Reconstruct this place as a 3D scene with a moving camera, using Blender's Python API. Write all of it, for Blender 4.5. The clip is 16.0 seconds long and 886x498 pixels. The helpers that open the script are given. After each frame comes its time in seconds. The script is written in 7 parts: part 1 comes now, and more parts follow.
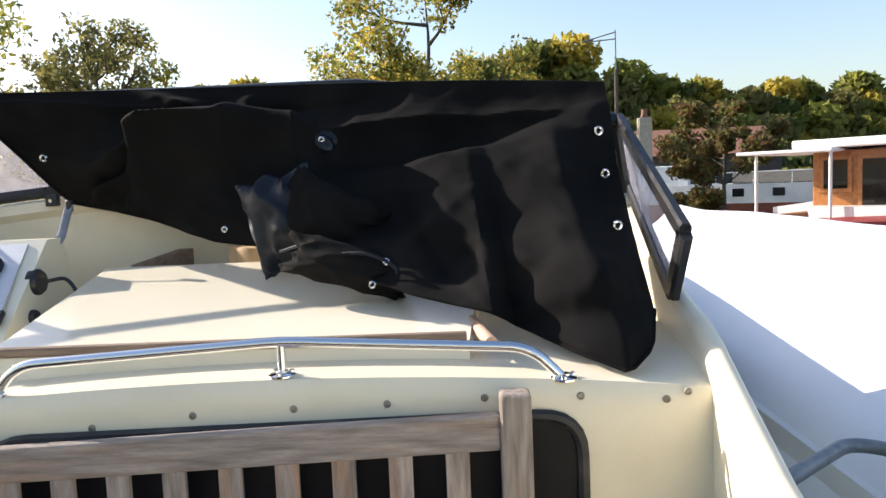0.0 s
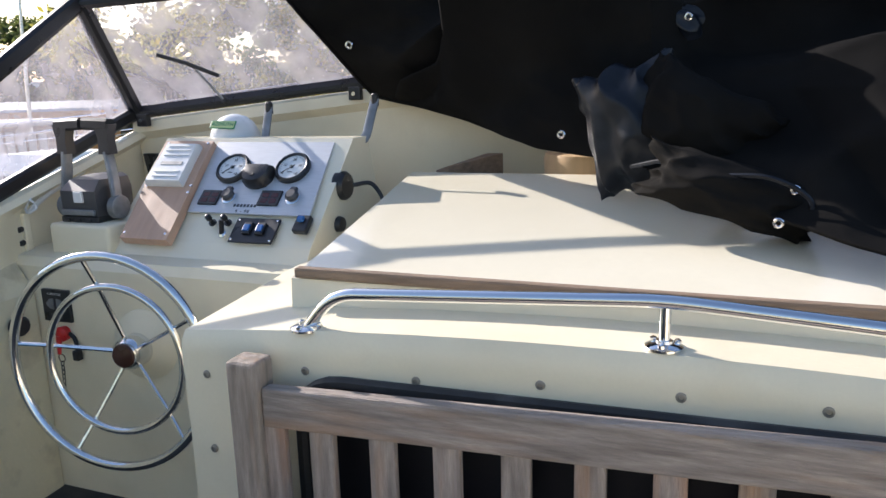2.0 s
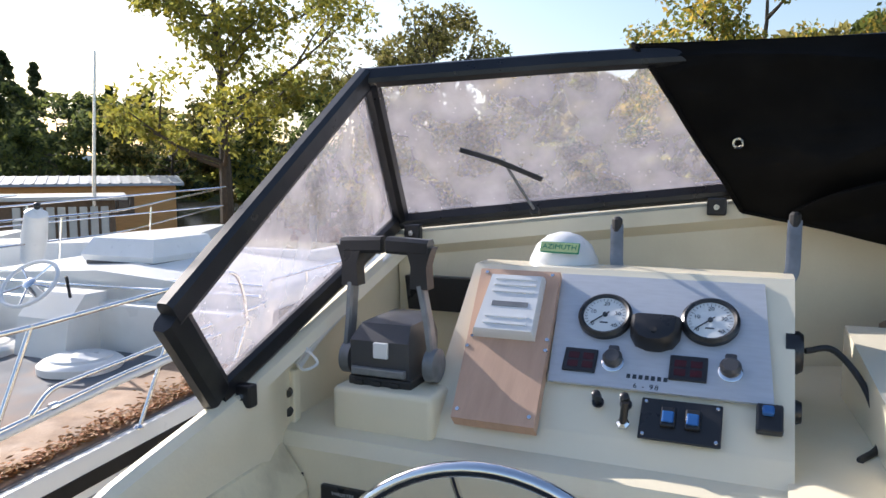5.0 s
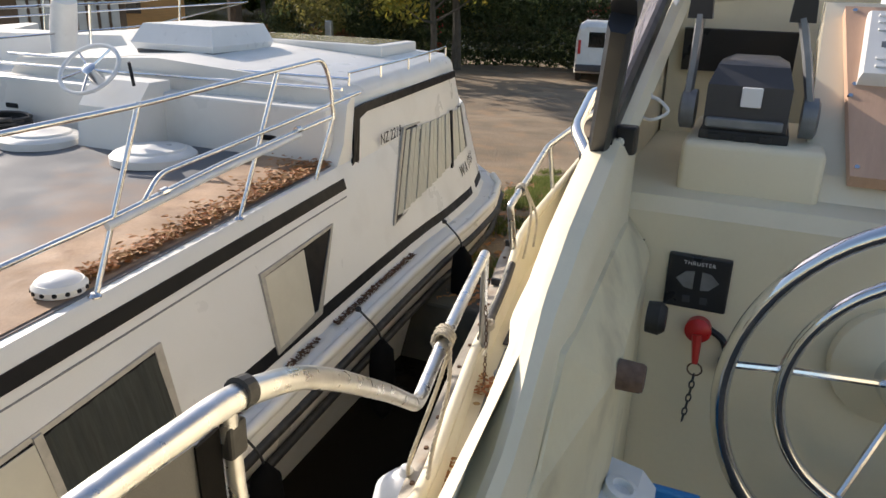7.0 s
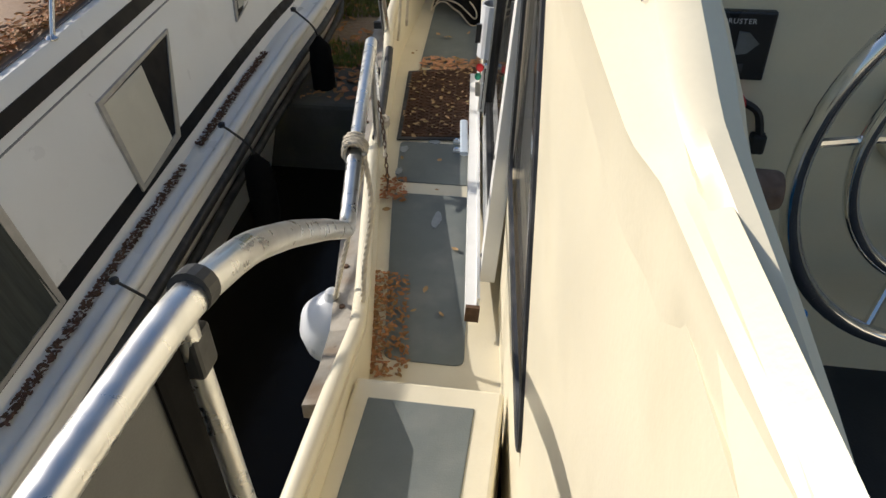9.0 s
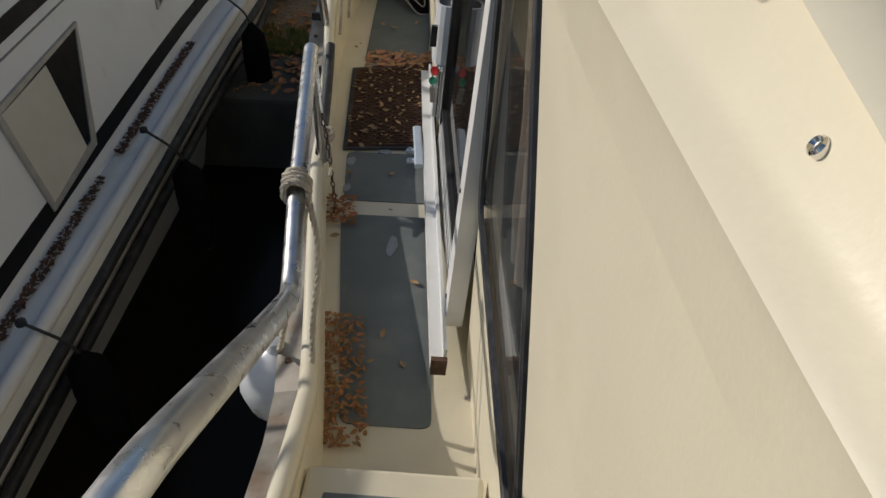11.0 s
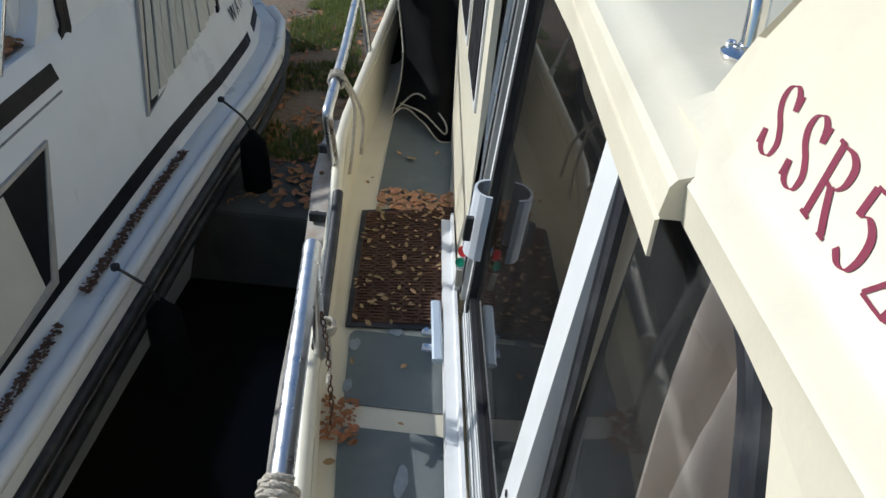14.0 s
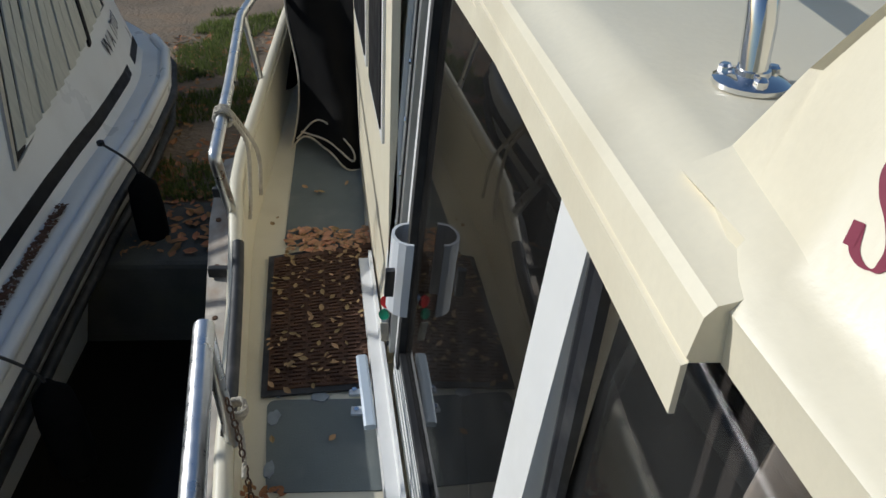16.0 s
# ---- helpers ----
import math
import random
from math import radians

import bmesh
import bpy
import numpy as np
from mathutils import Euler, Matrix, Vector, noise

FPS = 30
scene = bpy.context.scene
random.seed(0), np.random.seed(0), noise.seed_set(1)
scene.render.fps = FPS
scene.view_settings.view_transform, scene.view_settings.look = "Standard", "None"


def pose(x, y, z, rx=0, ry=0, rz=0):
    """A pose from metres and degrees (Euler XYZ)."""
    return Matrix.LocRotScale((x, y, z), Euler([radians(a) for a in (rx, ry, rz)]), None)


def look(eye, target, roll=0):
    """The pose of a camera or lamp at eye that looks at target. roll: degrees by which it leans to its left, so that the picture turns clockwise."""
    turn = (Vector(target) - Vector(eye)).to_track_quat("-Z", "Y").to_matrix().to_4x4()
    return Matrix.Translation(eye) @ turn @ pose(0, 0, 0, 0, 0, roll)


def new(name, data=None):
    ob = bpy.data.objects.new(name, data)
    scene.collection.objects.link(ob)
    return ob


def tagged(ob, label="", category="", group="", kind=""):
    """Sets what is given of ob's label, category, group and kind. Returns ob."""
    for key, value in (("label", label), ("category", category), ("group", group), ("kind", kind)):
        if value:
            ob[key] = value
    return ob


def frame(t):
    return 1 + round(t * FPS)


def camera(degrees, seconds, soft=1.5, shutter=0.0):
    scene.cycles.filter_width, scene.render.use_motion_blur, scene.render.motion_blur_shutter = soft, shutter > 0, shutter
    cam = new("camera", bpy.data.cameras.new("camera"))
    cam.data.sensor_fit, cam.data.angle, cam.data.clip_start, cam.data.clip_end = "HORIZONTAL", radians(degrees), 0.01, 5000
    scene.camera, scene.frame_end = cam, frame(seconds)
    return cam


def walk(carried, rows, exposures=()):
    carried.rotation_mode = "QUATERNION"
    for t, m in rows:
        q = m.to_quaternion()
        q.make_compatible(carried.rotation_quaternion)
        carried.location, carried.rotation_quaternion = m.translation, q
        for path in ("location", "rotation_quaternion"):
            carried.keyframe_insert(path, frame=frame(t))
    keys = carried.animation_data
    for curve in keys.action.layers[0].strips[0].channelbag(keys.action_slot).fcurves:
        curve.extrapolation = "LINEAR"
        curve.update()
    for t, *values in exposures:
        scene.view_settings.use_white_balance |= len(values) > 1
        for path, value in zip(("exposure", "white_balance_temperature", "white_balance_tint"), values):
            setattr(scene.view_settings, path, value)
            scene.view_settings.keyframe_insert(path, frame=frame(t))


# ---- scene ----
cam = camera(62.6, 16.0)
PATH = [
    (0, (0.18, 0.277, 1.651), (0.13, 2.268, 1.47), -2.4),
    (0.2, (0.12, 0.27, 1.637), (0.072, 2.259, 1.439), -1.7),
    (0.5, (0.076, 0.303, 1.636), (-0.171, 2.27, 1.373), -1.5),
    (1, (0.015, 0.468, 1.644), (-0.418, 2.395, 1.33), -2.1),
    (1.5, (-0.054, 0.6, 1.651), (-0.569, 2.499, 1.291), -1.2),
    (2, (-0.15, 0.696, 1.651), (-0.854, 2.519, 1.223), -1.6),
    (2.5, (-0.377, 0.875, 1.693), (-1.322, 2.582, 1.251), -2.8),
    (3, (-0.546, 0.948, 1.735), (-1.553, 2.629, 1.334), -1.8),
    (3.2, (-0.634, 0.979, 1.74), (-1.665, 2.67, 1.467), 0.2),
    (5.5, (-1.341, 1.024, 1.72), (-2.093, 2.864, 1.504), -0.4),
    (6, (-1.514, 1.05, 1.672), (-2.538, 2.73, 1.31), 0.5),
    (6.5, (-1.687, 1.013, 1.644), (-2.688, 2.7, 1.255), -0.5),
    (7, (-1.851, 0.956, 1.543), (-2.586, 2.683, 0.853), 1.6),
    (7.5, (-1.967, 1.041, 1.477), (-2.628, 2.703, 0.583), 1.6),
    (8, (-1.998, 1.106, 1.471), (-2.609, 2.74, 0.493), -1.3),
    (8.5, (-2.037, 1.126, 1.456), (-2.54, 2.735, 0.38), -1.6),
    (8.7, (-2.088, 1.144, 1.458), (-2.459, 2.731, 0.299), -1.0),
    (10.8, (-2.204, 1.419, 1.442), (-2.307, 2.958, 0.169), -1.4),
    (11, (-2.221, 1.523, 1.433), (-2.342, 3.069, 0.169), 0.3),
    (11.5, (-2.228, 1.671, 1.467), (-2.36, 3.275, 0.28), 0.4),
    (12, (-2.263, 1.813, 1.469), (-2.352, 3.456, 0.333), 0.2),
    (12.5, (-2.326, 1.963, 1.489), (-2.374, 3.598, 0.338), -0.2),
    (13, (-2.339, 2.07, 1.485), (-2.367, 3.677, 0.295), 2.7),
    (13.5, (-2.364, 2.172, 1.508), (-2.516, 3.802, 0.358), 1.2),
    (14, (-2.375, 2.215, 1.503), (-2.5, 3.852, 0.361), 3.1),
    (14.5, (-2.399, 2.258, 1.482), (-2.288, 3.871, 0.304), 7.0),
    (15, (-2.396, 2.368, 1.465), (-2.159, 3.99, 0.318), 6.8),
    (15.5, (-2.383, 2.452, 1.447), (-2.266, 4.082, 0.294), 3.6),
    (16, (-2.383, 2.49, 1.443), (-2.297, 4.146, 0.326), 1.2),
]
walk(cam, [(t, look(eye, target, roll)) for t, eye, target, roll in PATH],
     exposures=[(0.0, 0.92, 6350, 16), (0.6, 1.0, 6150, 17), (1.2, 0.92, 6100, 17), (2.5, 0.60, 6050, 17), (3.0, 0.50, 6100, 17), (5.5, 0.70, 6050, 17), (6.5, 0.60, 6100, 16), (7.0, 0.42, 6600, 16), (8.0, 0.10, 6500, 14), (8.5, 0.0, 6300, 13), (11.0, -1.0, 6050, 13), (12.5, -0.76, 6000, 12), (13.0, -0.66, 5800, 11), (14.0, -0.38, 5350, 10), (14.7, -0.38, 5500, 10), (16.0, -0.72, 5550, 10)])

# ---- daylight ----
SUN_AZ, SUN_EL = radians(-70), radians(26.5)
world = bpy.data.worlds.new("sky")
scene.world = world
world.use_nodes = True
wn = world.node_tree.nodes
sky = wn.new("ShaderNodeTexSky")
sky.sky_type, sky.sun_disc = "NISHITA", False
sky.sun_elevation, sky.sun_rotation = SUN_EL, SUN_AZ
sky.air_density, sky.dust_density = 1.3, 1.6
sky.ozone_density = 1.8
wn["Background"].inputs["Strength"].default_value = 0.125
world.node_tree.links.new(sky.outputs[0], wn["Background"].inputs["Color"])
sun = new("sun", bpy.data.lights.new("sun", "SUN"))
sun.data.energy, sun.data.angle, sun.data.color = 5.0, radians(0.6), (1.0, 0.92, 0.79)
sun_way = Vector((math.sin(SUN_AZ) * math.cos(SUN_EL), math.cos(SUN_AZ) * math.cos(SUN_EL), math.sin(SUN_EL)))
sun.matrix_world = look(sun_way * 50, (0, 0, 0))


# ---- materials ----
def mat(name, colour, rough=0.5, metal=0.0, spread=0.12, scale=6.0, bump=0.0, fine=60.0, dirt=None, dirt_amount=0.3,
        dirt_scale=3.0, per_piece=0.0, stretch=(1, 1, 1), spec=0.5, coat=0.0, leaf=0.0):
    m = bpy.data.materials.new(name)
    m.use_nodes = True
    n, l = m.node_tree.nodes, m.node_tree.links
    b = n["Principled BSDF"]
    b.inputs["Metallic"].default_value, b.inputs["Specular IOR Level"].default_value = metal, spec
    b.inputs["Coat Weight"].default_value = coat
    co = n.new("ShaderNodeTexCoord")
    mp = n.new("ShaderNodeMapping")
    mp.inputs["Scale"].default_value = stretch
    l.new(co.outputs["Object"], mp.inputs["Vector"])

    def tex(s, detail=5.0):
        t = n.new("ShaderNodeTexNoise")
        t.inputs["Scale"].default_value, t.inputs["Detail"].default_value = s, detail
        l.new(mp.outputs[0], t.inputs["Vector"])
        return t.outputs["Fac"]

    def ramp(fac, lo, hi, a=0.3, z=0.7):
        r = n.new("ShaderNodeMapRange")
        r.inputs["From Min"].default_value, r.inputs["From Max"].default_value = a, z
        r.inputs["To Min"].default_value, r.inputs["To Max"].default_value = lo, hi
        l.new(fac, r.inputs["Value"])
        return r.outputs[0]

    def mix(fac, a, c, kind="MIX"):
        x = n.new("ShaderNodeMix")
        x.data_type, x.blend_type = "RGBA", kind
        for s, v in ((0, fac), (6, a), (7, c)):
            if isinstance(v, (tuple, float, int)):
                x.inputs[s].default_value = (*v, 1) if isinstance(v, tuple) else v
            else:
                l.new(v, x.inputs[s])
        return x.outputs[2]

    big, small = tex(scale), tex(fine, 3.0)
    dark = tuple(c * (1 - spread) for c in colour)
    light = tuple(min(1, c * (1 + spread)) for c in colour)
    c = mix(ramp(big, 0, 1), dark, light)
    c = mix(ramp(small, 0.0, 0.35), c, dark)
    if dirt:
        c = mix(ramp(tex(dirt_scale, 8.0), 0, dirt_amount, 0.52, 0.72), c, dirt)
    if per_piece:
        oi = n.new("ShaderNodeObjectInfo")
        geo = n.new("ShaderNodeNewGeometry")
        add = n.new("ShaderNodeMath")
        add.operation = "ADD"
        l.new(oi.outputs["Random"], add.inputs[0])
        l.new(geo.outputs["Random Per Island"], add.inputs[1])
        hs = n.new("ShaderNodeHueSaturation")
        l.new(ramp(add.outputs[0], 1 - per_piece, 1 + per_piece, 0, 2), hs.inputs["Value"])
        l.new(ramp(add.outputs[0], 0.5 - 0.06 * per_piece, 0.5 + 0.06 * per_piece, 2, 0), hs.inputs["Hue"])
        l.new(c, hs.inputs["Color"])
        c = hs.outputs[0]
    l.new(c, b.inputs["Base Color"])
    l.new(ramp(tex(scale * 2.3), max(0.02, rough - 0.1 * (rough > 0.15)), min(1, rough + 0.1)), b.inputs["Roughness"])
    if bump:
        bp = n.new("ShaderNodeBump")
        bp.inputs["Strength"].default_value, bp.inputs["Distance"].default_value = 1.0, bump
        l.new(small, bp.inputs["Height"])
        l.new(bp.outputs[0], b.inputs["Normal"])
    if leaf:
        b.inputs["Transmission Weight"].default_value = 0.0
        tr = n.new("ShaderNodeBsdfTranslucent")
        l.new(c, tr.inputs["Color"])
        ms = n.new("ShaderNodeMixShader")
        ms.inputs[0].default_value = leaf
        l.new(b.outputs[0], ms.inputs[1])
        l.new(tr.outputs[0], ms.inputs[2])
        l.new(ms.outputs[0], n["Material Output"].inputs["Surface"])
    return m


def glass(name, tint, haze=0.0, haze_colour=(0.8, 0.8, 0.8), rough=0.02, through_dust=0.0, specks=0.0):
    """A thin pane: see-through with a mirror's gloss by Fresnel, dusty by the share haze."""
    m = bpy.data.materials.new(name)
    m.use_nodes = True
    n, l = m.node_tree.nodes, m.node_tree.links
    n.remove(n["Principled BSDF"])
    see, gloss, dust = n.new("ShaderNodeBsdfTransparent"), n.new("ShaderNodeBsdfGlossy"), n.new("ShaderNodeBsdfDiffuse")
    see.inputs["Color"].default_value = (*tint, 1)
    gloss.inputs["Roughness"].default_value = rough
    dust.inputs["Color"].default_value = (*haze_colour, 1)
    film_, both = n.new("ShaderNodeBsdfTranslucent"), n.new("ShaderNodeMixShader")
    film_.inputs["Color"].default_value = (*haze_colour, 1)
    both.inputs[0].default_value = through_dust
    l.new(dust.outputs[0], both.inputs[1]), l.new(film_.outputs[0], both.inputs[2])
    lw, fp, fr = n.new("ShaderNodeLayerWeight"), n.new("ShaderNodeMath"), n.new("ShaderNodeMath")
    lw.inputs["Blend"].default_value = 0.5
    fp.operation, fr.operation = "POWER", "MULTIPLY_ADD"
    fp.inputs[1].default_value = 5.0
    fr.inputs[1].default_value, fr.inputs[2].default_value = 0.55, 0.03
    l.new(lw.outputs["Facing"], fp.inputs[0]), l.new(fp.outputs[0], fr.inputs[0])
    a, c = n.new("ShaderNodeMixShader"), n.new("ShaderNodeMixShader")
    l.new(fr.outputs[0], a.inputs[0]), l.new(see.outputs[0], a.inputs[1]), l.new(gloss.outputs[0], a.inputs[2])
    nz = n.new("ShaderNodeTexNoise")
    nz.inputs["Scale"].default_value, nz.inputs["Detail"].default_value = 9, 8
    co = n.new("ShaderNodeTexCoord")
    l.new(co.outputs["Object"], nz.inputs["Vector"])
    r = n.new("ShaderNodeMapRange")
    r.inputs["From Min"].default_value, r.inputs["From Max"].default_value = 0.3, 0.75
    r.inputs["To Min"].default_value, r.inputs["To Max"].default_value = haze * 0.6, haze * 1.5
    l.new(nz.outputs["Fac"], r.inputs["Value"])
    amount = r.outputs[0]
    if specks:
        vo, vr, vm = n.new("ShaderNodeTexVoronoi"), n.new("ShaderNodeMapRange"), n.new("ShaderNodeMath")
        vo.inputs["Scale"].default_value = 60
        l.new(co.outputs["Object"], vo.inputs["Vector"])
        vr.inputs["From Min"].default_value, vr.inputs["From Max"].default_value = 0.16, 0.08
        vr.inputs["To Min"].default_value, vr.inputs["To Max"].default_value = 0.0, specks
        l.new(vo.outputs["Distance"], vr.inputs["Value"])
        vm.operation = "MAXIMUM"
        l.new(vr.outputs[0], vm.inputs[0]), l.new(amount, vm.inputs[1])
        amount = vm.outputs[0]
    l.new(amount, c.inputs[0])
    l.new(a.outputs[0], c.inputs[1]), l.new(both.outputs[0], c.inputs[2])
    l.new(c.outputs[0], n["Material Output"].inputs["Surface"])
    return m


CREAM = mat("cream_gelcoat", (0.78, 0.71, 0.53), 0.38, spread=0.05, scale=2.2, dirt=(0.42, 0.33, 0.18), dirt_amount=0.16, dirt_scale=5, bump=0.0003, fine=140)
CREAM_HATCH = mat("hatch_gelcoat", (0.80, 0.74, 0.58), 0.12, spread=0.04, scale=2, dirt=(0.5, 0.44, 0.3), dirt_amount=0.12, dirt_scale=4)
WORN = mat("worn_gelcoat", (0.74, 0.67, 0.47), 0.5, spread=0.08, scale=4, dirt=(0.25, 0.2, 0.12), dirt_amount=0.5, dirt_scale=9, bump=0.0008, fine=90)
WHITE = mat("white_gelcoat", (0.78, 0.77, 0.73), 0.35, spread=0.04, scale=1.5, dirt=(0.45, 0.40, 0.33), dirt_amount=0.2, dirt_scale=2.5, bump=0.0002, fine=120)
WHITE_PAINT = mat("white_paint", (0.80, 0.79, 0.75), 0.4, spread=0.04, scale=5, dirt=(0.5, 0.46, 0.38), dirt_amount=0.2, dirt_scale=8)
GREY_DECK = mat("grey_deck_paint", (0.16, 0.18, 0.17), 0.75, spread=0.12, scale=4, dirt=(0.28, 0.28, 0.25), dirt_amount=0.35, dirt_scale=7, bump=0.0012, fine=260)
# grey floor paint taken far darker: the enclosed cockpit's shade is in the colour
FLOOR_SHADED = mat("shaded_floor_paint", (0.028, 0.030, 0.032), 0.8, spread=0.2, scale=5, dirt=(0.11, 0.10, 0.09), dirt_amount=0.4, dirt_scale=6, bump=0.001, fine=200)
BLACK = mat("black_band", (0.007, 0.007, 0.009), 0.45, spread=0.2, dirt=(0.03, 0.03, 0.03), dirt_amount=0.2, spec=0.2)
FRAME = mat("black_frame", (0.011, 0.011, 0.013), 0.36, spread=0.2, scale=9, dirt=(0.1, 0.1, 0.1), dirt_amount=0.2)
RUBBER = mat("black_rubber", (0.02, 0.02, 0.02), 0.55, spread=0.25, scale=12, dirt=(0.12, 0.11, 0.1), dirt_amount=0.35, dirt_scale=12, bump=0.0005)
CHROME = mat("polished_steel", (0.78, 0.78, 0.78), 0.07, 1.0, spread=0.03, scale=8)
ALU = mat("aluminium", (0.72, 0.72, 0.71), 0.33, 1.0, spread=0.06, scale=12, dirt=(0.4, 0.39, 0.36), dirt_amount=0.35, dirt_scale=20)
TEAK = mat("weathered_teak", (0.37, 0.31, 0.265), 0.85, spread=0.42, scale=7, bump=0.004, fine=55, stretch=(1, 10, 10), dirt=(0.42, 0.22, 0.10), dirt_amount=0.4, dirt_scale=3, per_piece=0.15)
TEAK_UP = mat("weathered_teak_upright", (0.37, 0.305, 0.255), 0.85, spread=0.42, scale=7, bump=0.004, fine=55, stretch=(10, 10, 1), dirt=(0.45, 0.22, 0.09), dirt_amount=0.5, dirt_scale=3, per_piece=0.15)
WOOD_STRIP = mat("weathered_strip", (0.26, 0.18, 0.12), 0.8, spread=0.3, scale=6, bump=0.002, fine=50, stretch=(1, 12, 12))
PLY = mat("plywood", (0.56, 0.36, 0.25), 0.55, spread=0.10, scale=7, stretch=(6, 1, 1), bump=0.0003, fine=80)
PLY_PALE = mat("pale_wood", (0.62, 0.43, 0.24), 0.55, spread=0.10, scale=7, stretch=(6, 1, 1), bump=0.0003, fine=80)
CANVAS = mat("black_canvas", (0.0085, 0.0082, 0.008), 0.9, spread=0.2, scale=4, dirt=(0.022, 0.020, 0.017), dirt_amount=0.5, dirt_scale=3, bump=0.0005, fine=420, spec=0.05)


# ---- mesh tools ----
def link_mesh(name, bm, material, parent=None, label="", smooth=False):
    me = bpy.data.meshes.new(name)
    bmesh.ops.recalc_face_normals(bm, faces=bm.faces)
    bm.to_mesh(me)
    bm.free()
    me.materials.append(material)
    if smooth:
        me.shade_smooth()
        me.set_sharp_from_angle(angle=radians(smooth if smooth > 1 else 40))
    ob = new(name, me)
    if parent is not None:
        ob.parent = parent
    if label:
        ob["label"] = label
    return ob


def part(name, bm, material, parent, label="", smooth=False):
    return link_mesh(name, bm, material, parent, label, smooth)


def thing(name, label, category, group="", kind=""):
    return tagged(new(name), label, category, group, kind)


def solid(name, bm, material, label, category, group="", kind="", smooth=False):
    return tagged(link_mesh(name, bm, material, None, "", smooth), label, category, group, kind)


def setting(name, bm, material, label, category="structure", smooth=False):
    return solid(name, bm, material, label, category, "", "structure", smooth)


def bevelled(bm, width, segments=2):
    if width:
        es = [e for e in bm.edges if len(e.link_faces) == 2 and e.calc_face_angle(0) > 0.5]
        bmesh.ops.bevel(bm, geom=es, offset=width, segments=segments, affect="EDGES", profile=0.5, clamp_overlap=True)
    return bm


def block(x0, x1, y0, y1, z0, z1, bevel=0.0, segments=2, bm=None, m=None):
    b = bmesh.new()
    bmesh.ops.create_cube(b, size=1)
    bmesh.ops.transform(b, matrix=Matrix.Translation(((x0 + x1) / 2, (y0 + y1) / 2, (z0 + z1) / 2)) @ Matrix.Diagonal((x1 - x0, y1 - y0, z1 - z0, 1)), verts=b.verts)
    bevelled(b, bevel, segments)
    if m is not None:
        bmesh.ops.transform(b, matrix=m, verts=b.verts)
    return joined(bm, b) if bm is not None else b


def joined(bm, other):
    me = bpy.data.meshes.new("tmp")
    other.to_mesh(me)
    other.free()
    bm.from_mesh(me)
    bpy.data.meshes.remove(me)
    return bm


def loft(rings, closed=True, caps=True, bm=None):
    """A skin over rings of points, all of one count; closed: each ring is a loop."""
    bm = bm or bmesh.new()
    rows = [[bm.verts.new(p) for p in r] for r in rings]
    n = len(rows[0])
    for a, b in zip(rows, rows[1:]):
        for i in range(n if closed else n - 1):
            j = (i + 1) % n
            bm.faces.new((a[i], a[j], b[j], b[i]))
    if closed and caps:
        bm.faces.new(rows[0][::-1]), bm.faces.new(rows[-1])
    return bm


def prism(poly, a, b, bevel=0.0):
    """A closed outline of 3D points, carried by the vector from a to b (two offsets)."""
    bm = loft([[Vector(p) + Vector(a) for p in poly], [Vector(p) + Vector(b) for p in poly]])
    return bevelled(bm, bevel)


def spline(points, steps=6):
    p = [Vector(q) for q in points]
    p = [p[0] * 2 - p[1]] + p + [p[-1] * 2 - p[-2]]
    out = []
    for i in range(1, len(p) - 2):
        for k in range(steps):
            t = k / steps
            out.append(0.5 * ((2 * p[i]) + (p[i + 1] - p[i - 1]) * t + (2 * p[i - 1] - 5 * p[i] + 4 * p[i + 1] - p[i + 2]) * t * t
                              + (3 * p[i] - p[i - 1] - 3 * p[i + 1] + p[i + 2]) * t ** 3))
    return out + [p[-2]]


def rounded(points, r, steps=5):
    """A polyline whose inner corners are rounded with reach r."""
    p = [Vector(q) for q in points]
    out = [p[0]]
    for a, b, c in zip(p, p[1:], p[2:]):
        u, w = (a - b), (c - b)
        k = min(r, u.length * 0.48, w.length * 0.48)
        s, e = b + u.normalized() * k, b + w.normalized() * k
        out += [s.lerp(b, t / steps).lerp(b.lerp(e, t / steps), t / steps) for t in range(steps + 1)]
    return out + [p[-1]]


def tube(points, r, sides=10, closed=False, bm=None):
    p = [Vector(q) for q in points]
    n, rings, up = len(p), [], None
    for i in range(n):
        a = p[i - 1] if (i or closed) else p[i]
        b = p[(i + 1) % n] if (i < n - 1 or closed) else p[i]
        d = (b - a).normalized()
        if up is None:
            up = d.orthogonal().normalized()
        up = (up - d * up.dot(d)).normalized()
        side = d.cross(up)
        rr = r[i] if isinstance(r, (list, tuple)) else r
        rings.append([p[i] + (up * math.cos(2 * math.pi * k / sides) + side * math.sin(2 * math.pi * k / sides)) * rr for k in range(sides)])
    if closed:
        rings.append(rings[0])
    return loft(rings, True, not closed, bm)


def turned(profile, m=None, sides=24, bm=None):
    """A turned body: (radius, height) pairs about z, placed by m."""
    m = m or Matrix()
    return loft([[m @ Vector((max(r, 1e-4) * math.cos(2 * math.pi * k / sides), max(r, 1e-4) * math.sin(2 * math.pi * k / sides), h)) for k in range(sides)] for r, h in profile], True, True, bm)


def aim(origin, zdir, xdir=(1, 0, 0)):
    """A pose whose z looks along zdir, its x as near xdir as can be."""
    z = Vector(zdir).normalized()
    x = Vector(xdir)
    if abs(x.normalized().dot(z)) > 0.99:
        x = Vector((0, 1, 0))
    x = (x - z * x.dot(z)).normalized()
    y = z.cross(x)
    return Matrix.Translation(origin) @ Matrix((x, y, z)).transposed().to_4x4()


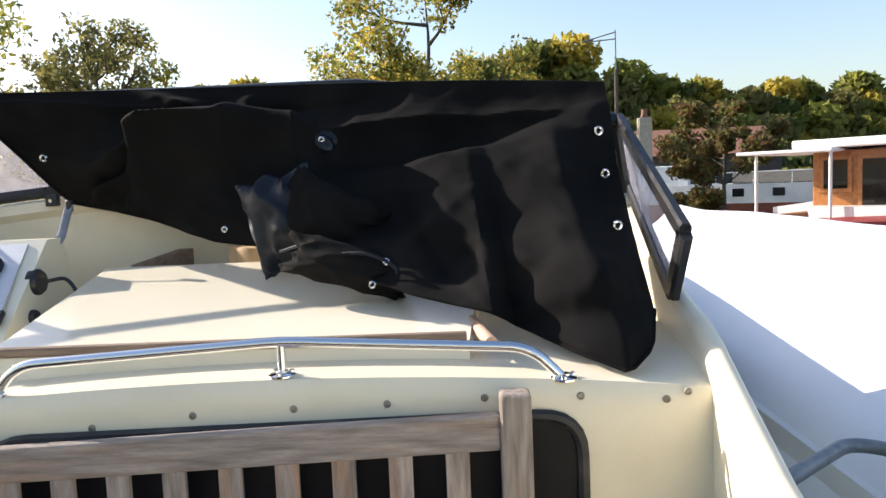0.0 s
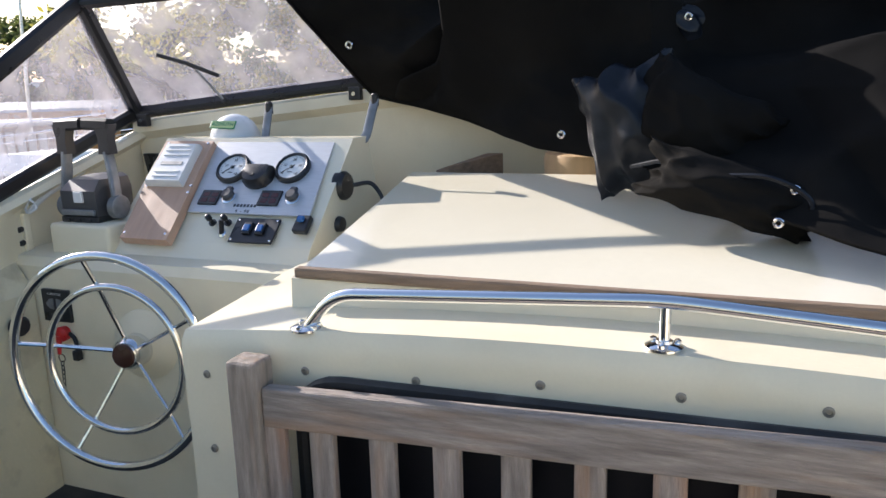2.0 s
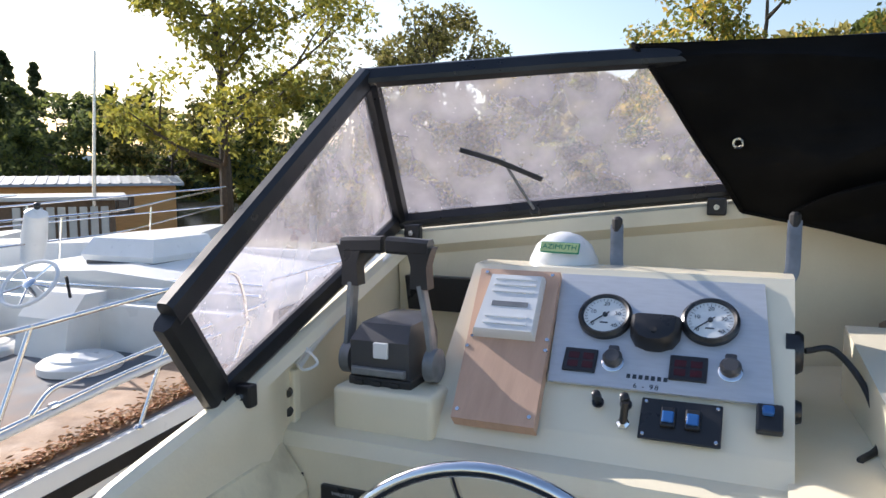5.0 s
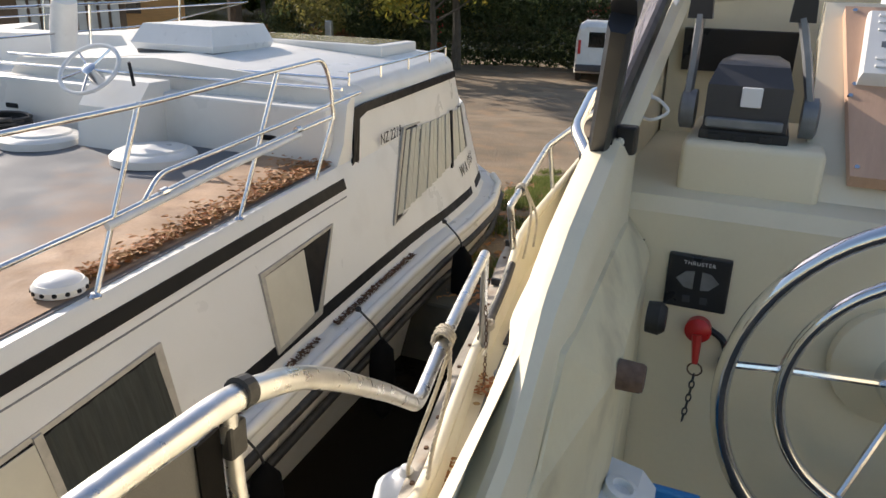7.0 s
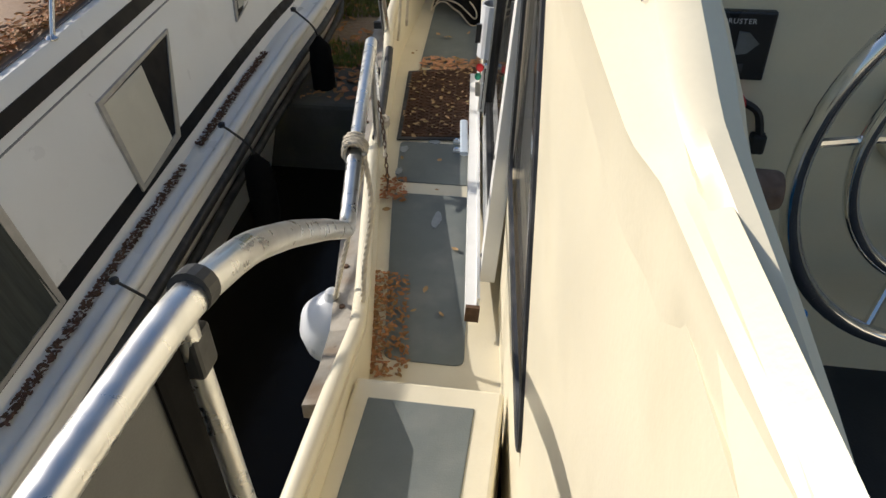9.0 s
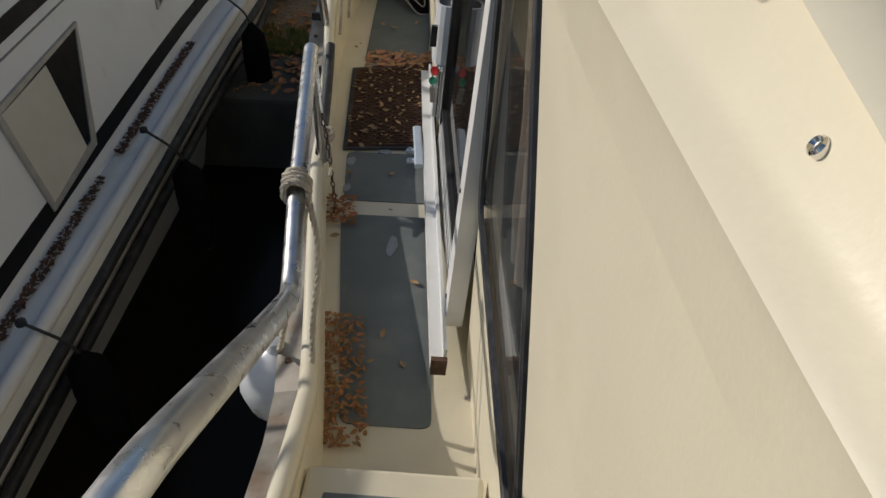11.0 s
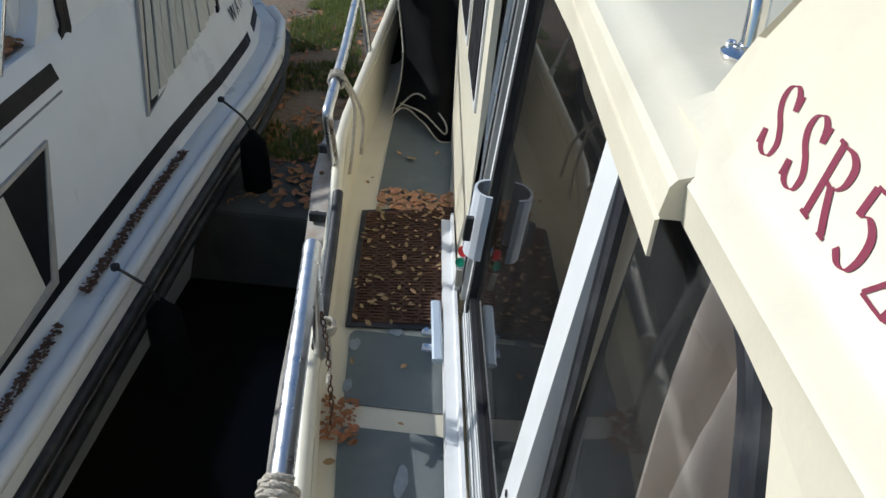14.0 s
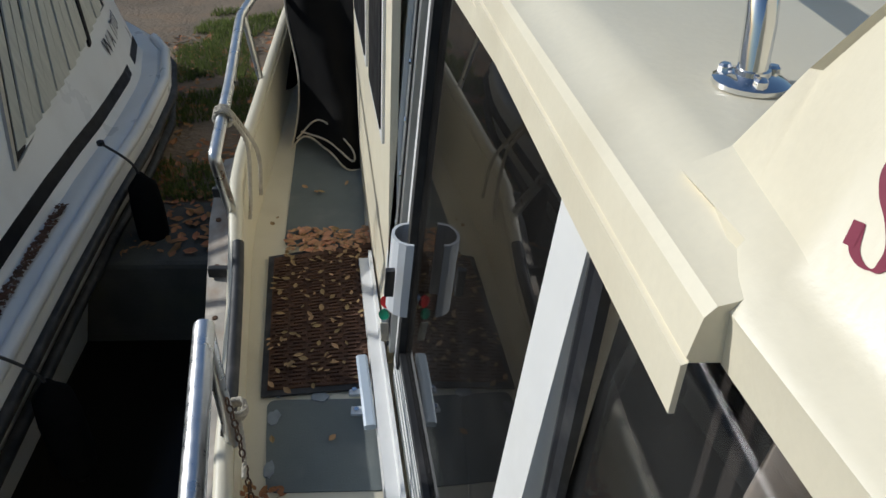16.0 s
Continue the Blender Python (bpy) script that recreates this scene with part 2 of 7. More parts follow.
def grid_skin(f, nu, nv, bm=None):
    bm = bm or bmesh.new()
    v = [[bm.verts.new(f(i / nu, j / nv)) for i in range(nu + 1)] for j in range(nv + 1)]
    for j in range(nv):
        for i in range(nu):
            bm.faces.new((v[j][i], v[j][i + 1], v[j + 1][i + 1], v[j + 1][i]))
    return bm


def lerp(a, b, t):
    return a + (b - a) * t


def steps(t, *pairs):
    """Piecewise linear: (t, value) pairs."""
    for (a, x), (b, y) in zip(pairs, pairs[1:]):
        if t <= b:
            return x + (y - x) * max(0, min(1, (t - a) / (b - a)))
    return pairs[-1][1]


# ---- ground, water, distance ----
EARTH = mat("leafy_earth", (0.22, 0.165, 0.105), 0.95, spread=0.3, scale=1.2, dirt=(0.30, 0.19, 0.10), dirt_amount=0.7, dirt_scale=2.2, bump=0.02, fine=22)
GRASS_EARTH = mat("grassy_earth", (0.10, 0.115, 0.045), 0.95, spread=0.35, scale=3, dirt=(0.25, 0.18, 0.11), dirt_amount=0.8, dirt_scale=2.5, bump=0.02, fine=30)
WATER = mat("dark_water", (0.014, 0.011, 0.007), 0.12, spread=0.2, scale=0.5, bump=0.004, fine=6, spec=0.08)
CONCRETE = mat("quay_concrete", (0.09, 0.085, 0.07), 0.9, spread=0.25, scale=3, dirt=(0.1, 0.1, 0.06), dirt_amount=0.6, dirt_scale=4, bump=0.004, fine=60)
WATER_Z, BANK_Z = -1.35, -0.85
setting("water", block(-1500, 1500, -1500, 1500, WATER_Z - 1, WATER_Z), WATER, "dark still marina water", "water")


def bank_skin(u, v):
    x, y = lerp(-24, 7, u), lerp(6.25, 62, v)
    return (x, y, BANK_Z + 0.09 * noise.noise((x * 0.5, y * 0.5, 0)) * (v > 0) + -0.02 * (y - 6))


setting("ground", grid_skin(bank_skin, 60, 100), EARTH, "bare earth yard strewn with autumn leaves", "ground", True)
setting("quay", block(-24, 7, 5.72, 6.4, WATER_Z - 0.4, BANK_Z + 0.03, 0.03), CONCRETE, "worn concrete quay edge", "quay")
setting("far_bank", block(-900, 900, 62, 900, -3, -0.2), GRASS_EARTH, "far grassy bank under the woods", "ground")

# ---- own boat: decks, cabin side, roof ----


def wall_x(y, z):
    return -2.25 + 0.038 * (z - 0.35) - 0.12 * (max(y, 1.62) - 3.06) + 0.1 * max(0, 1.62 - max(y, 0.9))


def deck_z(y):
    return -0.20 + 0.038 * (y - 2.7) + 0.012 * max(0, y - 5) ** 2


def gun_x(y):
    return steps(y, (-3.0, -2.62), (2.3, -2.62), (2.7, -2.66), (3.7, -2.86), (4.9, -3.03), (6.6, -3.05), (8.0, -2.7), (9.6, -1.9))


def gun_z(y):
    return steps(y, (-3.0, 0.12), (2.3, 0.10), (2.75, -0.04), (3.9, -0.03), (4.35, 0.0), (4.9, 0.16), (6.6, 0.30), (9.6, 0.6))


DECK_SPAN = [2.47 + 0.1185 * k for k in range(61)]
bm = loft([[(wall_x(y, deck_z(y)) + 0.05, y, deck_z(y)), (gun_x(y) + 0.0, y, deck_z(y)), (gun_x(y), y, deck_z(y) - 0.05), (wall_x(y, 0) + 0.05, y, deck_z(y) - 0.05)] for y in DECK_SPAN])
setting("side_deck", bm, CREAM, "cream side deck with grey non-slip panels", "deck")


def deck_panel(y0, y1, in0, in1, out0, out1, r=0.035):
    """A grey non-slip panel with rounded corners on the side deck, from y0 to y1."""
    pts = [Vector((in0, y0, 0)), Vector((in1, y1, 0)), Vector((out1, y1, 0)), Vector((out0, y0, 0))]
    loop = rounded([pts[0].lerp(pts[3], 0.5), pts[0], pts[1], pts[2], pts[3], pts[0].lerp(pts[3], 0.5)], r)[:-1]
    return loft([[(p.x, p.y, deck_z(p.y) + h) for p in loop] for h in (-0.01, 0.004)])


for y0, y1, a0, a1, b0, b1 in ((2.74, 3.645, -2.345, -2.435, -2.60, -2.765), (3.73, 4.05, -2.445, -2.47, -2.77, -2.815), (4.83, 5.75, -2.56, -2.62, -2.87, -2.93), (5.8, 7.0, -2.63, -2.72, -2.93, -2.97)):
    setting("deck_panel", deck_panel(y0, y1, a0, a1, b0, b1), GREY_DECK, "grey non-slip deck panel with worn patches", "deck panel")

# step by the aft end of the side deck
step = thing("deck_step", "cream moulded step with a grey tread", "step", kind="structure")
part("step_body", block(-2.60, -2.20, 1.0, 2.47, -0.3, 0.01, 0.012), CREAM, step)
part("tread", block(-2.55, -2.27, 1.9, 2.40, 0.0, 0.014, 0.004), GREY_DECK, step)
part("riser_panel", block(-2.585, -2.25, 2.465, 2.476, -0.19, -0.005, 0.003), GREY_DECK, step)

# hull side with its bulwark
bm = loft([[(gun_x(y) - 0.015, y, gun_z(y)), (gun_x(y) + 0.03, y, gun_z(y) - 0.01), (gun_x(y) + 0.03, y, deck_z(y) - 0.1), (gun_x(y) + 0.05, y, WATER_Z - 0.1), (gun_x(y) - 0.02, y, WATER_Z - 0.1), (gun_x(y) - 0.035, y, -0.5)] for y in [-3 + 0.21 * k for k in range(61)]])
setting("hull_side", bm, CREAM, "cream hull side with low bulwark", "hull", 35)
bm = tube([(gun_x(y) + 0.005, y, gun_z(y) + 0.01) for y in [-2 + 0.18 * k for k in range(65)]], 0.024)
setting("gunwale", bm, CREAM, "rounded cream gunwale tube", "gunwale", True)

# cabin wall below the helm, with its fixed window and sliding door
def wall_box(y0, y1, z0, z1, out, thick, bevel=0.0):
    """A slab laid in the leaning cabin wall; out: how far it stands proud."""
    def p(y, z, o):
        return Vector((wall_x(y, z) - o, y, z))
    bm = loft([[p(y0, z0, out), p(y1, z0, out), p(y1, z1, out), p(y0, z1, out)], [p(y0, z0, out - thick), p(y1, z0, out - thick), p(y1, z1, out - thick), p(y0, z1, out - thick)]])
    return bevelled(bm, bevel)


def wall_patch(outline, out, thick):
    """A slab with any outline of (y, z) pairs, laid in the cabin wall."""
    return loft([[Vector((wall_x(y, z) - o, y, z)) for y, z in outline] for o in (out, out - thick)])


WIN = [(y, z) for y, z, _ in rounded([(2.6, 0.28, 0), (3.01, 0.36, 0), (3.01, 1.18, 0), (2.645, 1.187, 0), (2.38, 0.745, 0), (2.10, 0.19, 0), (2.6, 0.28, 0)], 0.10, 8)[1:]]
bm = loft([[(wall_x(y, z) + o, y, z) for z, o in ((-0.3, 0), (1.145, 0), (1.145, 0.03), (-0.3, 0.03))] for y in (-2.4, 0.9, 1.2, 1.4, 1.62)])
setting("wall_port_aft", bm, CREAM, "cream cabin side aft of the window", "wall")
setting("wall_port", wall_patch([(1.62, -0.3), (3.02, -0.3), (3.02, 0.36), (2.10, 0.19), (2.38, 0.745), (2.645, 1.187), (2.645, 1.19), (1.62, 1.19)], 0.0, 0.04), CREAM, "cream cabin side with a slanted window opening", "wall")
setting("wall_port_fore", wall_patch([(4.12, -0.3), (8.5, -0.3), (8.5, 1.12), (4.12, 1.12)], 0.0, 0.04), CREAM, "cream cabin side beyond the door", "wall")
setting("wall_head", wall_patch([(3.02, 1.10), (8.5, 1.10), (8.5, 1.135), (3.02, 1.135)], 0.0, 0.04), CREAM, "cream strip over window and door", "wall")

# roof and the helm's moulding above the wall
ROOF_Z = 1.16


def eave_x(y):
    return -2.226 - 0.073 * (y - 2.8)


bm = loft([[(eave_x(y) + 0.10, y, ROOF_Z - 0.008), (eave_x(y) + 0.004, y, ROOF_Z - 0.008), (eave_x(y) + 0.004, y, ROOF_Z - 0.05), (eave_x(y), y, ROOF_Z - 0.05), (eave_x(y), y, ROOF_Z - 0.010), (eave_x(y) + 0.004, y, ROOF_Z - 0.008), (eave_x(y) + 0.004, y, ROOF_Z - 0.006), (eave_x(y) + 0.002, y, ROOF_Z - 0.004), (eave_x(y) + 0.006, y, ROOF_Z + 0.026), (eave_x(y) + 0.012, y, ROOF_Z + 0.034), (eave_x(y) + 0.022, y, ROOF_Z + 0.037), (eave_x(y) + 0.040, y, ROOF_Z + 0.047), (eave_x(y) + 0.058, y, ROOF_Z + 0.059), (eave_x(y) + 0.075, y, ROOF_Z + 0.063), (eave_x(y) + 0.12, y, ROOF_Z + 0.065), (-0.65, y, ROOF_Z + 0.09), (1.0 + 0.12 * (y - 2.8), y, ROOF_Z + 0.0), (1.0 + 0.12 * (y - 2.8), y, ROOF_Z - 0.05)] for y in (2.80, 3.6, 4.6, 6.0, 8.0)])
setting("cabin_roof", bm, CREAM, "cream cabin roof", "roof", 25)


def coam_z(y):
    return steps(y, (-3.0, 1.08), (1.0, 1.14), (1.4, 1.19), (1.6, 1.235), (1.75, 1.285), (2.0, 1.33), (2.77, 1.56), (3.05, 1.60))


def coam_x(y):
    return steps(y, (-3.0, -1.975), (0.9, -1.975), (1.3, -1.987), (1.45, -1.997), (1.62, -2.024), (2.0, -2.05), (2.8, -2.06), (3.05, -2.05))


def liner_x(y):
    """Inner face of the cockpit side; it swells by the wooden bung."""
    return steps(y, (-3.0, -1.955), (1.2, -1.972), (1.5, -1.978), (1.70, -1.957), (1.76, -1.955), (2.0, -1.972), (2.2, -1.985))


def face_z(y):
    """Upper end of the leaning outer face, below the rounded top."""
    return min(1.30, coam_z(y) - 0.035)


def flange(y):
    """How far the lower moulding stands out; it dies away aft."""
    return steps(y, (1.3, -0.010), (1.56, 0.003), (1.62, 0.006), (1.65, 0.015), (1.70, 0.018), (2.8, 0.018), (2.93, -0.02), (3.0, -0.03))


def cap(y):
    """Share of the full width that the rounded top has."""
    return steps(y, (1.35, 0.45), (1.52, 0.55), (1.66, 0.9), (1.9, 1.0))


ys = [-2.5 + 0.07 * k for k in range(58)] + [1.56, 1.585, 1.61, 1.635, 1.66, 1.69] + [1.74 + 0.07 * k for k in range(16)] + [2.80, 2.82, 2.84, 2.88, 2.93]


def inner_edge(y):
    return coam_x(y) + steps(y, (2.1, 0.036 * cap(y)), (2.2, -0.006))


def lip_low(y):
    return steps(y, (2.4, 1.105), (2.6, 1.15))


def lip_x(y, o):
    return wall_x(y, 1.17) + o


def raked(y, z):
    """The coaming's fore end leans aft as it rises."""
    return min(y, 2.93 - 0.62 * max(0, z - 1.225))


def over(y):
    """Lifts the moulding over the roof, where the two meet."""
    return steps(y, (2.77, 0), (2.82, 0.007))


bm = loft([[(x, raked(y, z), z) for x, z in ((lip_x(y, 0.03), lip_low(y) - 0.012), (lip_x(y, 0.004), lip_low(y) - 0.008), (lip_x(y, min(0, -0.78 * flange(y))), lip_low(y)), (lip_x(y, -0.9 * flange(y)), 1.168), (lip_x(y, -flange(y)), 1.186), (lip_x(y, -flange(y) - 0.001), 1.190), (lip_x(y, 0.006 - flange(y)), 1.196 + over(y)), (lip_x(y, 0.005), 1.205 + over(y)), (lip_x(y, steps(y, (2.80, 0.0185), (2.93, 0.036))), steps(y, (2.80, 1.218), (2.93, 1.227)) + 0.5 * over(y)), (lip_x(y, 0.012 + 0.36 * (face_z(min(y, 2.73)) - 1.2)), face_z(min(y, 2.73))), (coam_x(min(y, 2.73)) - 0.026 * cap(y), coam_z(min(y, 2.73)) - 0.014), (coam_x(min(y, 2.73)) - 0.012 * cap(y), coam_z(min(y, 2.73)) - 0.003), (coam_x(min(y, 2.73)) + 0.004 * cap(y), coam_z(min(y, 2.73))), (coam_x(min(y, 2.73)) + 0.022 * cap(y), coam_z(min(y, 2.73)) - 0.008), (coam_x(min(y, 2.73)) + 0.033 * cap(y), coam_z(min(y, 2.73)) - 0.026), (inner_edge(y), coam_z(min(y, 2.73)) - 0.055), (inner_edge(y), 1.10))] for y in ys])
setting("coaming_port", bm, CREAM, "cream helm coaming with a rounded top", "coaming", 30)


def star_x(y):
    return steps(y, (-3.0, 0.50), (0.6, 0.60), (1.4, 0.675), (1.7, 0.715), (2.0, 0.755), (2.4, 0.76), (3.0, 0.76))


def star_z(y):
    return steps(y, (-3.0, 1.0), (1.0, 1.10), (1.4, 1.16), (1.7, 1.225), (2.0, 1.295), (2.2, 1.335), (2.77, 1.56), (3.05, 1.60))


bm = loft([[(star_x(y) - 0.03, y, 0.4), (star_x(y) - 0.03, y, star_z(y) - 0.03), (star_x(y) - 0.018, y, star_z(y) - 0.008), (star_x(y), y, star_z(y)), (star_x(y) + 0.018, y, star_z(y) - 0.008), (star_x(y) + 0.03, y, star_z(y) - 0.03), (star_x(y) + 0.04, y, 0.9), (star_x(y) + 0.1, y, -1.0), (star_x(y), y, -1.0)] for y in ys])
setting("coaming_starboard", bm, CREAM, "cream helm coaming with a rounded top", "coaming", 50)

LINER_Y = (-2.4, 0.9, 1.2, 1.4, 1.5, 1.6, 1.69, 1.73, 1.77, 1.9, 2.05, 2.165)
bm = loft([[(x, y, z - (0.07 if y < 1.6 and z > 1.14 else 0)) for x, z in ((inner_edge(y) - 0.008, 0.5), (inner_edge(y) - 0.008, 1.20), (inner_edge(y) + 0.005, 1.196), (liner_x(y) - 0.006, 1.13), (liner_x(y), 1.115), (liner_x(y) + 0.002, 0.5))] for y in LINER_Y])
setting("coaming_liner", bevelled(bm, 0.004), WORN, "chalky cream inner liner of the coaming", "coaming")
# cockpit floor and front of the raised coach box
setting("floor", block(-1.99, 0.8, -2.5, 2.9, 0.42, 0.5), FLOOR_SHADED, "grey cockpit floor, colour darkened for its shade", "floor")
setting("wall_aft", block(-2.1, 0.95, -2.6, -2.5, -1.2, 1.12), CREAM, "cream transom wall", "wall")


def crown(x):
    return 1.245 - 0.045 * ((x + 0.22) / 0.9) ** 2


bx = [-1.13 + 0.0625 * k for k in range(31)]
bm = loft([[(x, 1.79, 0.5), (x, 1.785, crown(x) - 0.05), (x, 1.787, crown(x) - 0.02), (x, 1.80, crown(x)), (x, 2.45, crown(x) + 0.05), (x, 3.0, crown(x) + 0.05), (x, 3.0, 0.5)] for x in bx])
setting("coach_box", bm, CREAM, "cream coach box behind the bench", "cabin", 30)

# hatch on the box
bm = loft([[(lerp(-0.957, 0.19, k), 1.92, crown(lerp(-0.957, 0.19, k)) - 0.01), (lerp(-0.957, 0.19, k), 1.925, 1.285), (lerp(-1.015, 0.25, k), 2.70, 1.412), (lerp(-1.015, 0.25, k), 2.705, 1.25)] for k in (0, 0.33, 0.67, 1)])
hatch = thing("hatch", "glossy cream hatch with a weathered wooden strip", "hatch")
part("lid", bevelled(bm, 0.004), CREAM_HATCH, hatch)
part("wood_strip", block(-0.945, 0.185, 1.915, 1.937, 1.287, 1.310, 0.006), WOOD_STRIP, hatch, "weathered dark wooden edge strip")

# helm console
bm = loft([[(x, 2.17, 0.5), (x, 2.17, 1.19), (x, 2.185, 1.215), (x, 2.25, 1.225), (x, 2.9, 1.225), (x, 2.9, 0.5)] for x in (-2.062, -1.10)])
setting("console_base", bm, CREAM, "cream moulded helm console", "console", 30)
bm = loft([[(x, 2.235, 1.215), (x, 2.27, 1.262), (x, 2.535, 1.525), (x, 2.62, 1.525), (x, 2.72, 1.215)] for x in (-1.77, -1.12)])
setting("instrument_pod", bevelled(bm, 0.012), CREAM_HATCH, "off-white instrument pod", "console")

# front coaming below the windscreen
fr = [(-2.06, 2.72, 1.592), (-1.6, 2.83, 1.640), (-1.15, 2.93, 1.685), (-0.65, 2.97, 1.70), (-0.15, 2.95, 1.685), (0.3, 2.88, 1.65), (0.76, 2.78, 1.60)]
bm = loft([[(x, y + 0.02, 1.2), (x, y + 0.005, z - 0.085), (x, y - 0.022, z - 0.06), (x, y - 0.018, z - 0.025), (x, y, z - 0.015), (x, y + 0.05, z - 0.015), (x, y + 0.13, 1.2)] for x, y, z in fr])
setting("coaming_front", bm, CREAM, "cream coaming below the windscreen", "coaming", 30)

# ---- windscreen ----
PERSPEX = glass("hazy_perspex", (0.93, 0.91, 0.95), 0.26, (0.88, 0.84, 0.92), through_dust=0.6, specks=0.55)
WINDOW = glass("window_glass", (0.80, 0.80, 0.79), 0.03, (0.4, 0.4, 0.38))
ws_top = [(-2.03, 2.505, 1.945), (-1.6, 2.64, 1.972), (-1.15, 2.74, 1.985), (-0.65, 2.78, 1.99), (-0.15, 2.74, 1.985), (0.3, 2.70, 1.925), (0.72, 2.73, 1.83)]
ws_low = [(x, y, z + 0.012) for x, y, z in fr]
screen = thing("windscreen", "black-framed windscreen with hazy panes", "windscreen")


def bar(pts, w, d, normal, bm=None):
    """A flat-sided bar along pts: w across, d deep along normal."""
    rings = []
    p = [Vector(q) for q in pts]
    for i, q in enumerate(p):
        t = (p[min(i + 1, len(p) - 1)] - p[max(i - 1, 0)]).normalized()
        nn = Vector(normal)
        nn = (nn - t * nn.dot(t)).normalized()
        s = t.cross(nn)
        rings.append([q + s * (w / 2) * a + nn * (d / 2) * b for a, b in ((-1, -.6), (-.6, -1), (.6, -1), (1, -.6), (1, .6), (.6, 1), (-.6, 1), (-1, .6))])
    return loft(rings, True, True, bm)


part("top_bar", bar(ws_top, 0.045, 0.03, (0, -1, 0.6)), FRAME, screen)
part("lower_bar", bar(ws_low, 0.045, 0.03, (0, -1, 0.6)), FRAME, screen)
for k in (0, 3, 6):
    part("post", bar([ws_low[k], ws_top[k]], 0.06, 0.034, (0, -1, 0)), FRAME, screen)
for k in range(2):
    i = 3 * k
    bm = loft([[Vector(ws_low[j]) for j in range(i, i + 4)], [Vector(ws_top[j]) for j in range(i, i + 4)]], False)
    p = part("front_pane", bm, PERSPEX, screen, "hazy scratched pane")
    p.visible_shadow = False
for s in (0, 1):
    def side(x, y, z):
        return Vector((x if not s else -1.31 - x, y, z))
    a, b, c, d = side(-2.052, 1.995, 1.342), side(-2.012, 1.848, 1.513), side(-2.03, 2.505, 1.945), side(-2.062, 2.72, 1.60)
    if s:
        a, b, c = Vector((0.72, 2.15, 1.345)), Vector((0.72, 2.04, 1.507)), Vector((0.72, 2.73, 1.83))
    part("side_bar", bar([b, c], 0.05, 0.03, (1, 0, 0)), FRAME, screen)
    part("aft_bar", bar([a, b], 0.062, 0.03, (1, 0, 0)), FRAME, screen)
    part("sill_bar", bar([a, d], 0.045, 0.03, (1, 0, 0)), FRAME, screen)
    p = part("side_pane", loft([[a, d], [b, c]], False), PERSPEX, screen, "hazy scratched pane")
    p.visible_shadow = False

# ---- bench ----
bench = thing("garden_bench", "weathered grey teak slatted bench", "bench")
for x, top in ((-0.932, 1.188), (0.277, 1.223)):
    part("post", block(x - 0.032, x + 0.032, 1.70, 1.76, 0.5, top, 0.009, 3), TEAK_UP, bench)
M = Matrix(((1, 0, 0, 0), (0, 1, 0, 0), (0.036, 0, 1, 0), (0, 0, 0, 1)))
part("top_rail", block(-0.90, 0.246, 1.712, 1.742, 1.0956, 1.1716, 0.006, m=M), TEAK, bench)
for k in range(10):
    x = -0.9026 + 0.1176 * k + (0.018 if k == 0 else 0)
    part("slat", block(x - 0.0245, x + 0.0245, 1.718, 1.734, 0.62, 1.098 + 0.036 * x, 0.003), TEAK_UP, bench)
part("lower_rail", block(-0.90, 0.246, 1.712, 1.742, 0.58, 0.63, 0.005), TEAK, bench)
for k in range(5):
    part("seat_slat", block(-0.90, 0.246, 1.25 + 0.09 * k, 1.32 + 0.09 * k, 0.88, 0.905, 0.004), TEAK, bench)
for x in (-0.932, 0.277):
    part("front_leg", block(x - 0.028, x + 0.028, 1.24, 1.295, 0.5, 0.88, 0.006), TEAK_UP, bench)

# ---- canvas over the windscreen ----
VINYL = mat("blue_black_vinyl", (0.006, 0.008, 0.013), 0.42, spread=0.3, scale=14, dirt=(0.05, 0.06, 0.08), dirt_amount=0.35, dirt_scale=9, bump=0.0006, fine=90, spec=0.35)
FOLDS = [(0.02, 0.10, 0.30, 0.16, 0.020, 0.05), (0.28, 0.02, 0.38, 0.22, 0.045, 0.05), (0.33, 0.20, 0.62, 0.12, -0.03, 0.06), (0.12, 0.72, 0.28, 0.35, 0.05, 0.05),
         (0.28, 0.35, 0.42, 0.30, 0.05, 0.05), (0.55, 0.30, 0.97, 0.14, 0.035, 0.05), (0.60, 0.48, 0.95, 0.28, -0.03, 0.07), (0.62, 0.55, 0.98, 0.24, 0.045, 0.06),
         (0.66, 0.86, 0.80, 0.55, 0.03, 0.03), (0.72, 0.93, 0.86, 0.62, -0.03, 0.03), (0.78, 0.95, 0.90, 0.66, 0.035, 0.03), (0.90, 0.30, 0.93, 0.95, 0.03, 0.04), (0.45, 0.10, 0.40, 0.5, 0.05, 0.06)]


def fold_push(u, v):
    out = 0.0
    for a, b, c, d, amp, w in FOLDS:
        du, dv = c - a, d - b
        t = max(0, min(1, ((u - a) * du + (v - b) * dv) / (du * du + dv * dv)))
        q = math.hypot(u - a - du * t, (v - b - dv * t) * 0.6)
        out += 1.5 * amp * math.exp(-((q / (w * 0.75)) ** 1.15)) * (0.4 + 0.6 * math.sin(math.pi * (0.15 + 0.7 * t)))
    return out


